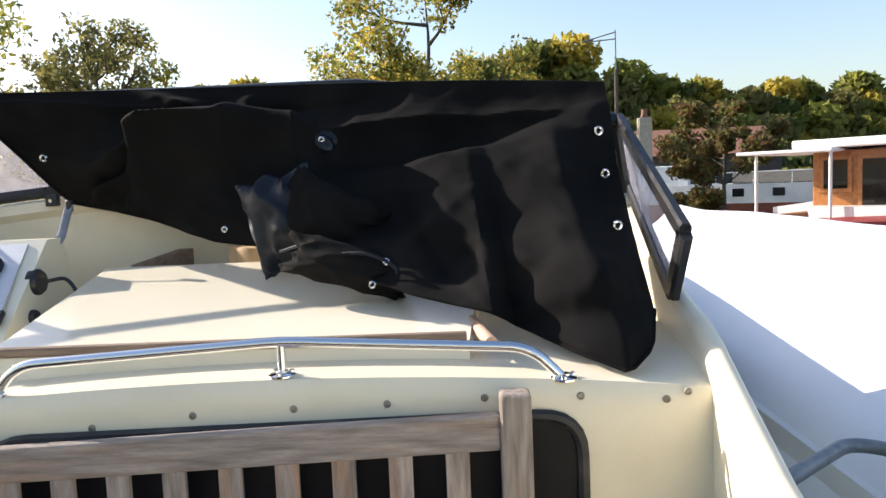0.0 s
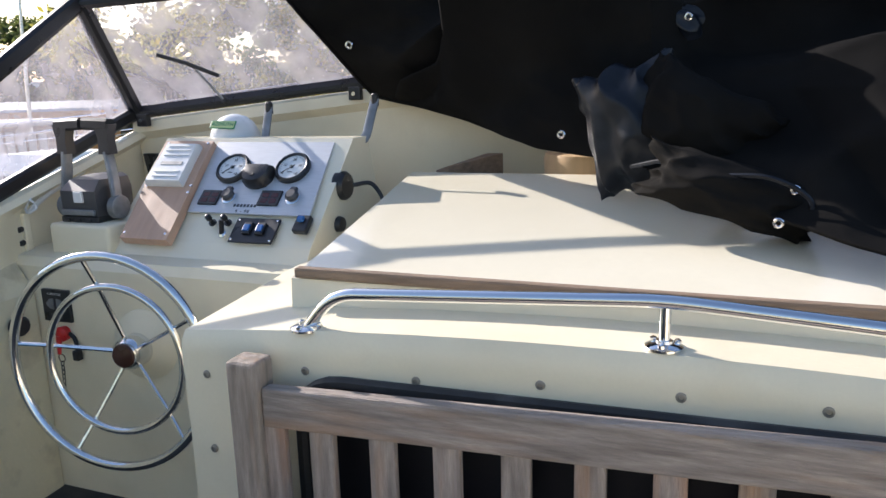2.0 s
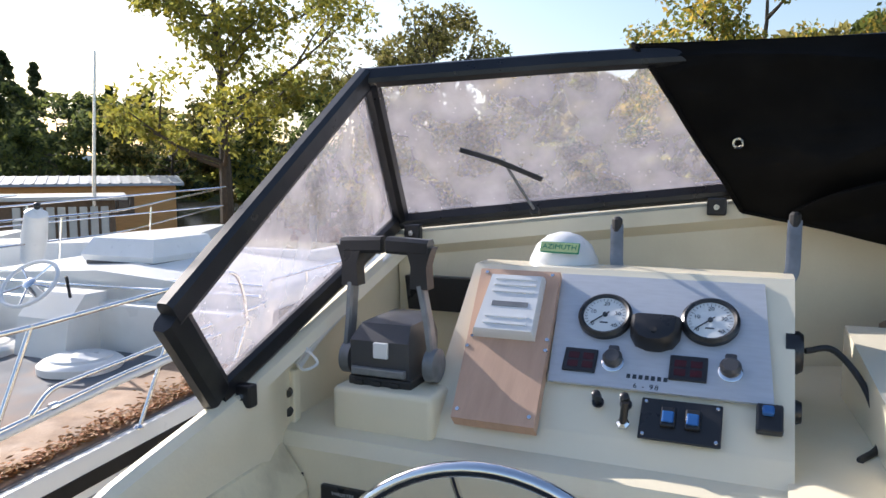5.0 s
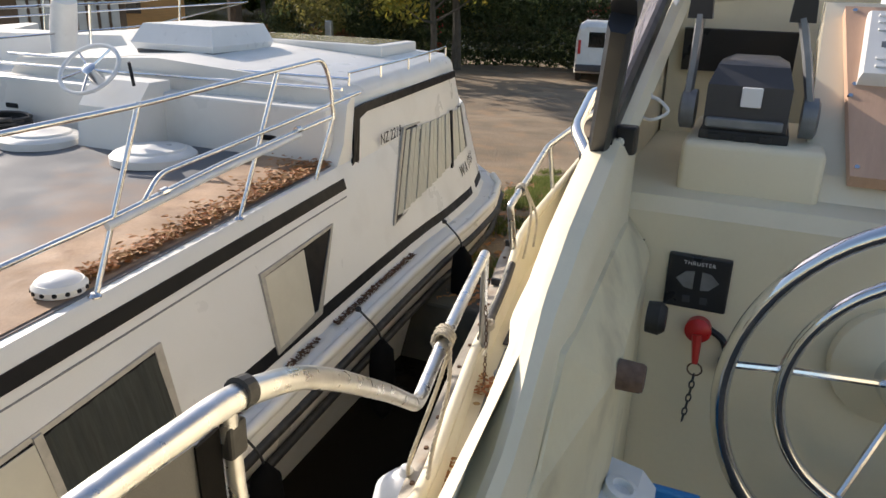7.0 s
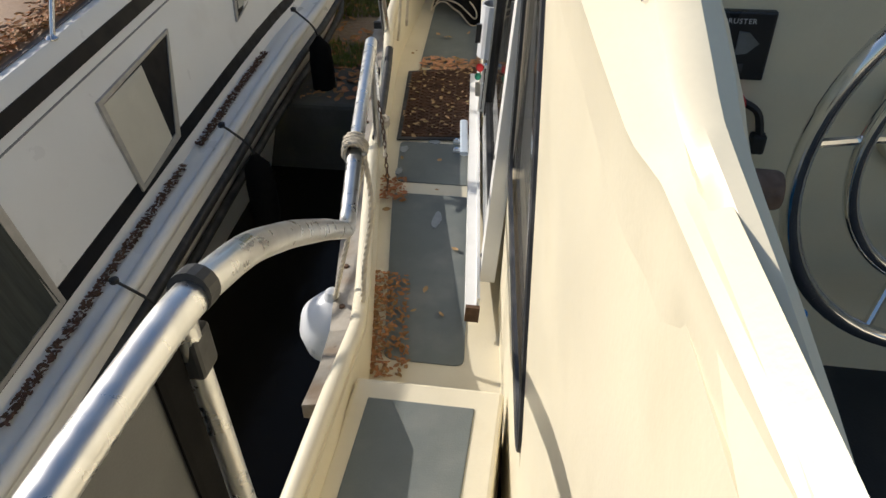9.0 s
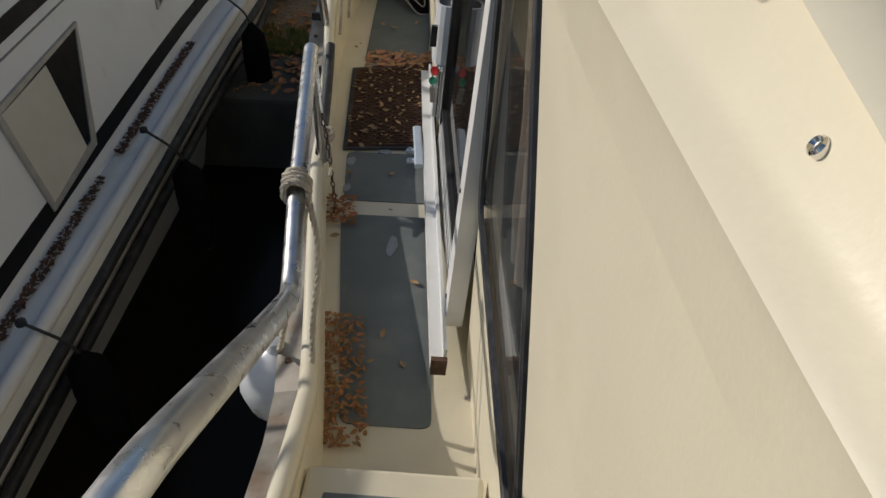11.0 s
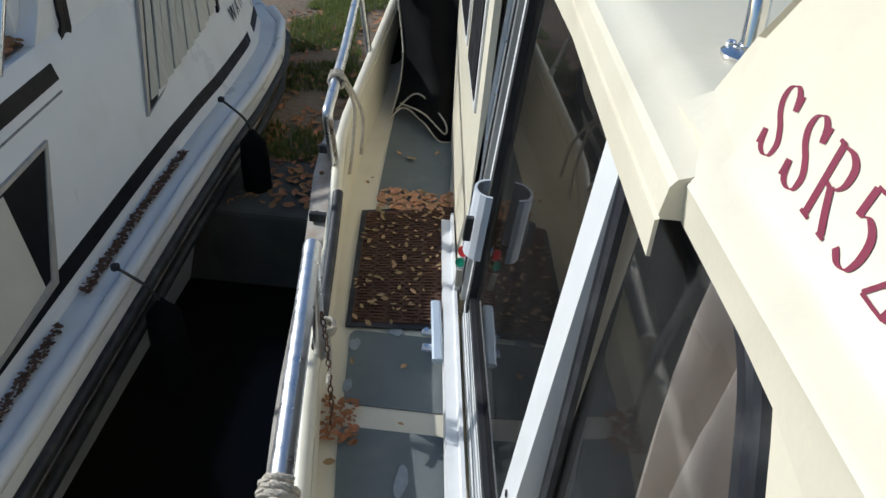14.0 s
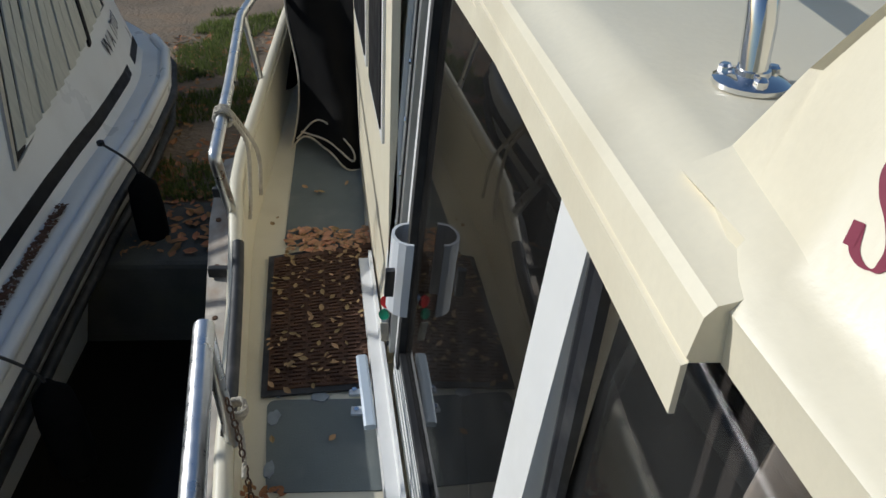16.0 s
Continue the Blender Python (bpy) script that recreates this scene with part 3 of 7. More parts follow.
def canvas(u, v):
    v = v * 1.08 - 0.08
    x = lerp(-1.455 + 0.23 * max(0, v), 0.635 + 0.03 * max(0, v), u)
    k = (x + 0.65) / 1.4
    top = Vector((x, 2.745 - 0.24 * k * k, 2.01 - 0.01 * u - 0.06 * u ** 4))
    low = Vector((x, steps(u, (0, 2.90), (0.15, 2.82), (0.3, 2.66), (0.45, 2.48), (0.54, 2.34), (0.62, 2.19), (0.68, 2.10), (0.78, 2.01), (0.81, 2.10), (0.885, 1.90), (0.93, 1.84), (0.97, 1.95), (1, 2.15)),
                  steps(u, (0, 1.635), (0.10, 1.60), (0.2, 1.555), (0.32, 1.49), (0.45, 1.475), (0.54, 1.44), (0.62, 1.395), (0.68, 1.37), (0.78, 1.335), (0.81, 1.29), (0.885, 1.25), (0.93, 1.225), (0.97, 1.25), (1, 1.30))))
    if v < 0:
        return top + Vector((0, -v * 1.2, v * 0.35))
    p = top.lerp(low, v)
    p.y = lerp(top.y, low.y, max(0, v) ** (1 + 1.1 * min(1, 1.6 * u)))
    p.y -= 0.02 * math.sin(math.pi * v) * (1 - u)
    edge = min(1, v * 6)
    wob = noise.noise((x * 2.6 + v, v * 2.4, 3.0)) * 0.025 + noise.noise((x * 6 - v * 4, v * 5 + x * 2, 7.0)) * 0.006
    crease = abs(noise.noise((x * 4.5 + v * 2, v * 3.2 - x, 11.0))) * 0.022 + abs(noise.noise((x * 9 + v * 5, v * 6 - x * 3, 17.0))) * 0.012
    rim = steps(v, (0.0, 1.05), (0.12, 0.97), (0.33, 0.80), (0.45, 0.69), (0.60, 0.665), (0.75, 0.69), (1.0, 0.76))
    inside = max(0, u - rim)
    swell = 0.13 * (1 - math.exp(-inside / 0.07)) * min(1, (1 - v) * 5) * min(1, (1.02 - u) * 9)
    fan = math.atan2((1.02 - v) * 0.6, u - 0.79)
    ruck = 0.014 * math.sin(fan * 9 + 3 * noise.noise((u * 4, v * 4, 2))) * math.exp(-((math.hypot(u - 0.79, (v - 1.02) * 0.6) - 0.10) / 0.09) ** 2) * min(1, inside * 15)
    swell += ruck + 0.010 * abs(noise.noise((u * 16, v * 11, 23.0))) * min(1, inside * 10)
    push = (fold_push(u, v) * (1 - 0.75 * min(1, inside * 12)) + wob - crease + 0.02 + swell) * edge
    p.y -= push
    p.z += push * 0.35
    return p


cover = thing("canvas_cover", "crumpled black canvas cover bundled over the windscreen", "canvas cover")
part("cloth", grid_skin(canvas, 190, 100), CANVAS, cover, "", True)


def front_flap(s, t):
    """The cloth's loose outer layer, folded back over itself."""
    u = lerp(0.06, 0.56, s)
    v0 = steps(u, (0.06, 0.95), (0.19, 0.70), (0.24, 0.54), (0.265, 0.40), (0.355, 0.29), (0.445, 0.26), (0.52, 0.27), (0.56, 0.36))
    p = Vector(canvas(u, lerp(v0, 1.0, t)))
    lift = (1 - math.exp(-t / 0.025)) * (0.022 + steps(u, (0.06, 0.04), (0.24, 0.06), (0.30, 0.10), (0.56, 0.09)) * math.exp(-((t / 0.40) ** 2)) * (1 + 0.3 * math.sin(u * 26))) + 0.03 * math.sin(math.pi * t) * abs(math.sin(u * 14 + 2.5 * t))
    lift *= min(1, s * 9) * min(1, (1 - s) * 12)
    return p + Vector((0.012 * math.sin(u * 40 + 6 * t), -lift - 0.004, 0.25 * lift * (1 - t)))


part("front_flap", grid_skin(lambda a, b: front_flap(a, b ** 1.6), 120, 56), CANVAS, cover, "folded outer layer of the canvas", True)
part("flap_edge", tube([Vector(front_flap(k / 60, 0)) for k in range(61)], 0.006, 6), CANVAS, cover, "", True)
part("hem", tube([Vector(canvas(k / 80, 1)) + Vector((0, -0.003, -0.002)) for k in range(81)], 0.005, 6), CANVAS, cover, "", True)
part("side_hem", tube([Vector(canvas(0, k / 30)) + Vector((0, -0.003, 0)) for k in range(31)], 0.006, 6), CANVAS, cover, "", True)


def bundle(cx, cy, cz, rx, ry, rz, seed, turn):
    """A crumpled pocket of stiff cloth: a bulging sheet with sharp creases."""
    def f(u, v):
        a, b = (u - 0.5) * math.pi * 1.02, (v - 0.5) * math.pi * 1.02
        r = 1 + 0.16 * noise.noise((u * 3 + seed, v * 3, 0)) - 0.24 * abs(noise.noise((u * 4.5, v * 4.5 + seed, 5))) + 0.02 * noise.noise((u * 14, v * 14, seed))
        x, z = rx * math.sin(a) * r, rz * math.sin(b) * r
        c, s = math.cos(turn), math.sin(turn)
        return (cx + x * c - z * s, cy - ry * math.cos(a) * math.cos(b) * r, cz + x * s + z * c)
    return grid_skin(f, 70, 60)


part("vinyl_flap", bundle(-0.345, 2.47, 1.55, 0.115, 0.10, 0.15, 2.0, 0.25), VINYL, cover, "shiny blue-black vinyl flap", True)
part("pocket", bundle(-0.20, 2.42, 1.56, 0.16, 0.10, 0.10, 9.0, -0.5), CANVAS, cover, "crumpled canvas pocket", True)
part("pocket", bundle(-0.13, 2.27, 1.435, 0.18, 0.12, 0.06, 5.0, -0.30), CANVAS, cover, "open canvas pocket", True)
part("pocket_rim", tube(spline([(-0.335, 2.33, 1.475), (-0.25, 2.26, 1.495), (-0.17, 2.205, 1.475), (-0.07, 2.17, 1.475), (0.0, 2.17, 1.44), (0.01, 2.17, 1.40)], 8), 0.005, 6), VINYL, cover, "stiff rim of the pocket", True)
part("peak", bundle(-0.29, 2.66, 1.80, 0.09, 0.05, 0.055, 14.0, -0.35), VINYL, cover, "vinyl corner with an eyelet", True)
for u, v, o in ((0.045, 0.60, 0.010), (0.975, 0.33, 0.012), (0.975, 0.49, 0.012), (0.97, 0.68, 0.012)):
    q = Vector(canvas(u, v)) + Vector((0, -o, 0))
    part("eyelet", tube([q + Vector((0.010 * math.cos(a), 0, 0.010 * math.sin(a))) for a in [math.pi * j / 7 for j in range(14)]], 0.004, 6, True), CHROME, cover, "steel eyelet", True)
for q in ((-0.24, 2.55, 1.80), (-0.49, 2.33, 1.545), (-0.02, 2.185, 1.45), (-0.05, 2.11, 1.40)):
    q = Vector(q)
    part("eyelet", tube([q + Vector((0.007 * math.cos(a), 0, 0.007 * math.sin(a))) for a in [math.pi * j / 6 for j in range(12)]], 0.003, 6, True), CHROME, cover, "steel eyelet", True)


# ---- port side: window, sliding door, rails ----
CURTAIN = mat("sheer_curtain", (0.58, 0.50, 0.44), 0.9, spread=0.18, scale=9, stretch=(1, 4, 0.5), leaf=0.3)
# near-black colour that stands in for the unlit cabin behind the glass
CABIN_SHADE = mat("cabin_shade", (0.05, 0.04, 0.035), 0.8, spread=0.2)
DOORGLASS = glass("door_glass", (0.30, 0.30, 0.30), 0.02, (0.4, 0.38, 0.35), 0.01)
GREY_ALU = mat("grey_aluminium", (0.42, 0.43, 0.42), 0.4, 0.7, spread=0.1, scale=9)
SEAL = mat("weathered_seal", (0.020, 0.021, 0.025), 0.45, spread=0.35, scale=16, dirt=(0.16, 0.16, 0.15), dirt_amount=0.35, dirt_scale=14)
ROPE = mat("pale_rope", (0.55, 0.49, 0.38), 0.9, spread=0.2, scale=30, bump=0.004, fine=160)
LEAF = mat("dead_leaf", (0.40, 0.19, 0.07), 0.8, spread=0.25, scale=20, per_piece=0.45)
LEAF_DRY = mat("dry_pale_leaf", (0.50, 0.30, 0.14), 0.8, spread=0.25, scale=20, per_piece=0.4)
LEAF_OLD = mat("rotten_leaf", (0.15, 0.08, 0.05), 0.9, spread=0.3, scale=20, per_piece=0.45)
MAT_BROWN = mat("coir_mat", (0.11, 0.055, 0.03), 0.95, spread=0.3, scale=20, bump=0.006, fine=150)
PLASTIC_WHITE = mat("white_plastic", (0.74, 0.75, 0.75), 0.35, spread=0.04)
PLASTIC_BLACK = mat("black_plastic", (0.02, 0.02, 0.022), 0.35, spread=0.2)
RUST = mat("rusty_chain", (0.13, 0.075, 0.045), 0.7, 0.4, spread=0.35, scale=40)
GALV = mat("galvanised_strip", (0.33, 0.30, 0.25), 0.55, 0.6, spread=0.25, scale=10, dirt=(0.2, 0.12, 0.06), dirt_amount=0.6, dirt_scale=9)

win = thing("window_1", "slanted cabin window with a black rubber seal", "window", kind="structure")
p = part("pane", wall_patch(WIN, -0.008, 0.004), WINDOW, win)
p.visible_shadow = False
def inset(outline, d):
    """An outline of (y, z) pairs moved inwards by d."""
    n, out = len(outline), []
    for i, (y, z) in enumerate(outline):
        (ya, za), (yb, zb) = outline[i - 1], outline[(i + 1) % n]
        q = math.hypot(yb - ya, zb - za) or 1
        out.append((y - (zb - za) / q * d, z + (yb - ya) / q * d))
    return out


rings = [[Vector((wall_x(y, z) - o, y, z)) for y, z in inset(WIN, d)] for d, o in ((-0.012, -0.002), (-0.010, 0.007), (-0.002, 0.009), (0.004, 0.005), (0.010, 0.009), (0.028, 0.007), (0.030, -0.002))]
part("rubber_seal", loft(rings, True, False), SEAL, win, "", 30)


def curtain(u, v):
    y = lerp(2.05, 2.80, u)
    fold = 0.03 * math.sin(u * 50 + 2.2 * noise.noise((u * 3, v * 1.5, 1))) + 0.012 * noise.noise((u * 12, v * 3, 2))
    return (wall_x(y, 0.8) + 0.06 + fold, y + 0.05 * (1 - v) * math.sin(u * 9), lerp(0.35, 1.13, v))


solid("curtain", grid_skin(curtain, 110, 10), CURTAIN, "pale sheer curtain behind the cabin window", "curtain", smooth=True)
# dark sheets added behind window and door; the cabin's shade is their colour
setting("cabin_inside", block(-2.2, 0.8, 1.9, 8.4, -0.6, -0.55), CABIN_SHADE, "cabin inside coloured dark for its shade", "cabin")
setting("cabin_partition", block(-2.0, -1.995, 2.02, 3.06, 0.1, 1.14), CABIN_SHADE, "added dark sheet behind the curtain for the unlit cabin", "wall")
setting("cabin_inner_wall", block(-1.6, -1.55, 3.06, 8.4, -0.6, 1.14), CABIN_SHADE, "cabin inner wall coloured dark for its shade", "wall")
setting("hull_starboard", block(0.80, 0.92, -2.6, 8.4, WATER_Z - 0.1, 0.6), CREAM, "cream hull side", "hull")

# door: bar, panel, glass, runner, jamb


def outer(y, z, o=0.0):
    return Vector((-2.334 + 0.093 * (z + 0.025) - 0.12 * (y - 3.1) - o, y, z))


def slab(y0, y1, z0, z1, o, thick, bevel=0.003):
    bm = loft([[outer(y0, z0, k), outer(y1, z0, k), outer(y1, z1, k), outer(y0, z1, k)] for k in (o, o - thick)])
    return bevelled(bm, bevel)


door = thing("door_1", "white sliding cabin door with dark glass", "door", kind="structure")
part("frame_bar", slab(3.032, 3.115, -0.09, 1.10, 0.0, 0.05), WHITE_PAINT, door, "broad white upright bar")
for z in (0.355, -0.02):
    part("screw", turned([(0.008, 0), (0.006, 0.003)], aim(outer(3.085, z, 0.001), (-1, 0, 0)), 10), RUBBER, door)
part("lower_panel", slab(3.115, 4.06, -0.08, 0.10, -0.012, 0.03), WHITE_PAINT, door)
for k in range(4):
    part("panel_groove", slab(3.13, 4.05, -0.05 + 0.035 * k, -0.045 + 0.035 * k, -0.010, 0.01, 0.0), GREY_ALU, door)
g = part("door_glass", slab(3.115, 4.02, 0.10, 1.09, -0.022, 0.006, 0.0), DOORGLASS, door)
g.visible_shadow = False
part("glass_seal", slab(3.115, 4.03, 0.088, 0.112, -0.008, 0.02), RUBBER, door)
part("fore_bar", slab(4.00, 4.035, 0.02, 1.09, -0.006, 0.03), WHITE_PAINT, door)
part("dark_edge", slab(3.965, 4.0, 0.05, 1.09, -0.004, 0.03), RUBBER, door)
bm = loft([[outer(3.86 - r * math.cos(a), z, 0.012 + r * 0.9 * math.sin(a)) for r, a in [(0.05, math.pi * k / 8) for k in range(9)] + [(0.042, math.pi * (8 - k) / 8) for k in range(9)]] for z in (0.36, 0.56)])
part("handle", bevelled(bm, 0.003), PLASTIC_WHITE, door, "white scooped plastic handle")
part("handle_latch", slab(3.80, 3.815, 0.43, 0.50, 0.07, 0.02), PLASTIC_BLACK, door)
part("runner", slab(2.90, 4.7, -0.135, -0.085, 0.045, 0.04, 0.004), WHITE_PAINT, door, "white runner with a grimy end")
part("runner_end", slab(2.885, 2.90, -0.14, -0.08, 0.045, 0.045, 0.004), RUST, door, "grimy brown runner end")
part("runner_lip", slab(2.9, 4.7, -0.085, -0.05, 0.012, 0.01, 0.002), WHITE_PAINT, door)

jamb = thing("door_jamb", "dark grey aluminium door jamb with screws", "door frame", kind="structure")
part("jamb_plate", slab(4.09, 4.20, 0.0, 1.10, 0.0, 0.04), GREY_ALU, jamb)
part("jamb_groove", slab(4.12, 4.135, 0.0, 1.10, 0.004, 0.01, 0.0), RUBBER, jamb)
part("jamb_edge", slab(4.20, 4.225, -0.05, 1.10, 0.012, 0.05), WHITE_PAINT, jamb)
for k in range(7):
    part("screw", turned([(0.009, 0), (0.007, 0.004)], aim(outer(4.165, 0.1 + 0.15 * k, 0.001), (-1, 0, 0)), 8), CHROME, jamb)
setting("wall_by_door", wall_patch([(4.2, -0.2), (8.4, -0.2), (8.4, 1.1), (4.2, 1.1)], 0.06, 0.02), CREAM, "cream cabin side forward of the door", "wall")
for y0, y1 in ((4.34, 4.80), (4.95, 5.6)):
    fwin = thing("window_2", "small cabin window in a pale frame", "window", kind="structure")
    part("frame", wall_patch([(y0, 0.55), (y1, 0.55), (y1, 1.0), (y0, 1.0)], 0.068, 0.012), WHITE_PAINT, fwin)
    part("pane", wall_patch([(y0 + 0.03, 0.58), (y1 - 0.03, 0.58), (y1 - 0.03, 0.97), (y0 + 0.03, 0.97)], 0.072, 0.006), BLACK, fwin)

# keys in the lock
keys = thing("key_bunch", "keys with red and green tags in the door lock", "keys")
RED = mat("red_plastic", (0.55, 0.02, 0.02), 0.35, spread=0.1)
GREEN = mat("green_plastic", (0.02, 0.25, 0.13), 0.4, spread=0.1)
part("lock", turned([(0.012, 0), (0.012, 0.012), (0.008, 0.016)], aim(outer(4.03, 0.245, 0.0), (-1, 0, 0)), 14), CHROME, keys)
part("red_tag", turned([(0.004, -0.002), (0.017, -0.004), (0.017, 0.004), (0.004, 0.002)], aim(outer(4.03, 0.235, 0.03), (-0.6, -1, 0.3)), 14), RED, keys)
part("green_tag", turned([(0.004, -0.002), (0.015, -0.004), (0.015, 0.004), (0.004, 0.002)], aim(outer(4.02, 0.20, 0.035), (-0.5, -1, 0.3)), 14), GREEN, keys)
part("key_fob", block(-0.011, 0.011, -0.003, 0.003, -0.075, -0.01, 0.003, m=Matrix.Translation(outer(4.01, 0.19, 0.035))), ROPE, keys, "pale wooden key fob")

# registration letters on the coaming
MAROON = mat("maroon_letters", (0.20, 0.006, 0.036), 0.55, spread=0.15, scale=30)


def lettering(name, text, size, m, material, label, category, parent=None, depth=0.0006, space=1.0, shear=0.0):
    cu = bpy.data.curves.new(name, "FONT")
    cu.body, cu.size, cu.extrude, cu.align_x, cu.align_y, cu.space_character, cu.shear = text, size, depth, "CENTER", "CENTER", space, shear
    tmp = bpy.data.objects.new("tmp", cu)
    scene.collection.objects.link(tmp)
    me = bpy.data.meshes.new_from_object(tmp.evaluated_get(bpy.context.evaluated_depsgraph_get()))
    bpy.data.objects.remove(tmp)
    me.transform(m)
    me.materials.clear()
    me.materials.append(material)
    ob = new(name, me)
    if parent is not None:
        ob.parent = parent
        return ob
    return tagged(ob, label, category)


# polished grab rails
def grab_rail(name, pts, r, feet, normal, label, foot_r=0.036, bend=0.06):
    rail = thing(name, label, "grab rail")
    part("tube", tube(rounded(pts, bend, 8), r, 14), CHROME, rail, "", True)
    for f in feet:
        m = aim(f, normal)
        fl = part("foot_plate", turned([(foot_r, 0), (foot_r, 0.004), (foot_r * 0.8, 0.007), (r * 1.15, 0.009), (r * 1.1, 0.013)], m, 20), CHROME, rail, "", True)
        for k in range(3):
            a = k * 2.1 + 0.4
            part("foot_screw", turned([(0.006, 0), (0.006, 0.008), (0.004, 0.010)], m @ Matrix.Translation((foot_r * 0.72 * math.cos(a), foot_r * 0.72 * math.sin(a), 0.003)), 8), CHROME, fl)
    return rail


nb = Vector((-0.82, 0, 0.57))
a, b = Vector((-2.075, 2.146, 1.262)), Vector((-2.089, 2.473, 1.335))
off = Vector((-0.07, 0, 0.022))
grab_rail("grab_rail", [a, a + off * 0.35 + Vector((0, 0.008, 0.001)), a + off + Vector((0, 0.085, 0.018)), b + off - Vector((0, 0.055, 0.012)), b + off * 0.35 - Vector((0, 0.006, 0)), b], 0.0115, [a, b], (-0.94, 0, 0.34), "polished steel grab rail on the coaming side", 0.025, 0.03)
a, b = Vector((-2.105, 3.05, 1.226)), Vector((-2.03, 4.2, 1.228))
grab_rail("grab_rail", [a, a + Vector((0.002, 0.02, 0.085)), b + Vector((0, -0.02, 0.085)), b], 0.0125, [a, b], (0, 0, 1), "polished steel grab rail on the cabin roof", 0.031)
a, mid, b = Vector((-0.858, 1.812, 1.222)), Vector((-0.22, 1.825, 1.247)), Vector((0.389, 1.812, 1.222))
rl = grab_rail("grab_rail", [a, a + Vector((0.06, 0, 0.072)), mid + Vector((0, 0, 0.076)), b + Vector((-0.07, 0, 0.072)), b], 0.0115, [a, mid, b], (0, 0, 1), "long polished steel grab rail on the coach box", 0.03, 0.05)
part("mid_post", tube([mid, mid + Vector((0, 0, 0.075))], 0.009, 10), CHROME, rl, "", True)

# aluminium guard rails
def guard(name, pts, r, label, bend=0.08):
    g = thing(name, label, "guard rail")
    part("top_tube", tube(rounded(pts, bend, 7), r, 14), ALU, g, "", True)
    return g


g = guard("guard_rail", [(-2.52, -1.5, 0.95), (-2.505, 1.5, 0.955), (-2.50, 1.70, 0.955), (-2.502, 1.86, 0.905), (-2.515, 2.02, 0.81), (-2.561, 2.307, 0.613), (-2.632, 2.63, 0.375), (-2.69, 2.95, 0.42), (-2.806, 3.65, 0.475)], 0.022, "brushed aluminium guard rail along the hull", 0.06)
part("post", tube([(-2.50, 1.68, 0.94), (-2.56, 1.80, 0.02)], 0.017, 12), ALU, g, "", True)
part("end_post", tube([(-2.806, 3.655, 0.47), (-2.845, 3.78, -0.02)], 0.017, 12), ALU, g, "", True)
part("clamp", turned([(0.026, -0.012), (0.026, 0.012)], aim((-2.50, 1.72, 0.952), (0, 1, -0.2)), 16), RUBBER, g)
part("clip", block(-2.52, -2.485, 1.67, 1.71, 0.86, 0.92, 0.006), RUBBER, g)
g = guard("guard_rail", [(-3.03, 4.80, 0.0), (-2.966, 4.46, 0.45), (-3.01, 4.95, 0.50), (-3.077, 5.53, 0.55), (-3.0, 7.4, 0.66), (-2.3, 9.0, 0.8)], 0.019, "brushed aluminium bow rail", 0.03)
part("post", tube([(-3.08, 5.6, 0.54), (-3.04, 5.65, 0.15)], 0.014, 10), ALU, g, "", True)
part("post", tube([(-3.0, 7.4, 0.66), (-2.9, 7.4, 0.3)], 0.014, 10), ALU, g, "", True)

dodger = thing("spray_dodger", "dark grey canvas dodger laced under the guard rail", "canvas")
GREY_CANVAS = mat("grey_canvas", (0.10, 0.10, 0.095), 0.75, spread=0.15, scale=5, bump=0.0005, fine=300)
part("cloth", grid_skin(lambda u, v: (-2.56 + 0.055 * v + 0.012 * noise.noise((u * 6, v * 3, 0)), lerp(0.2, 1.62, u) + 0.07 * (1 - v), lerp(0.05, 0.92, v)), 40, 12), GREY_CANVAS, dodger, "", True)
part("hem", bar([(-2.502, 1.64, 0.92), (-2.555, 1.72, 0.05)], 0.05, 0.006, (1, 0, 0)), CANVAS, dodger, "black hem")

# rope turns, chain, fender, mooring bits
def strands(points, r):
    """Three strands laid round one another along a path."""
    p, path = [Vector(q) for q in points], []
    for a, b in zip(p, p[1:]):
        n = max(1, int((b - a).length / (r * 0.8)))
        path += [a.lerp(b, k / n) for k in range(n)]
    path.append(p[-1])
    bm = bmesh.new()
    for strand in range(3):
        out, up, run = [], None, 0.0
        for i, q in enumerate(path):
            d = (path[min(i + 1, len(path) - 1)] - path[max(i - 1, 0)]).normalized()
            up = d.orthogonal().normalized() if up is None else (up - d * up.dot(d)).normalized()
            run += (q - path[i - 1]).length if i else 0
            w = run / (r * 1.25) + strand * 2.0944
            out.append(q + (up * math.cos(w) + d.cross(up) * math.sin(w)) * r * 0.5)
        tube(out, r * 0.58, 6, False, bm)
    return bm


def rope_coil(name, centre, way, r, n, rr, tails, label):
    c = thing(name, label, "rope")
    m = aim(centre, way)
    pts = [m @ Vector((r * math.cos(k * 0.5), r * math.sin(k * 0.5), (k / (n * 12.566) - 0.5) * n * rr * 1.9 + 0.004 * math.sin(k))) for k in range(int(n * 12.566))]
    part("coil", strands(pts, rr), ROPE, c, "", True)
    for t in tails:
        part("tail", strands(spline(t, 8), rr * 0.9), ROPE, c, "", True)
    return c


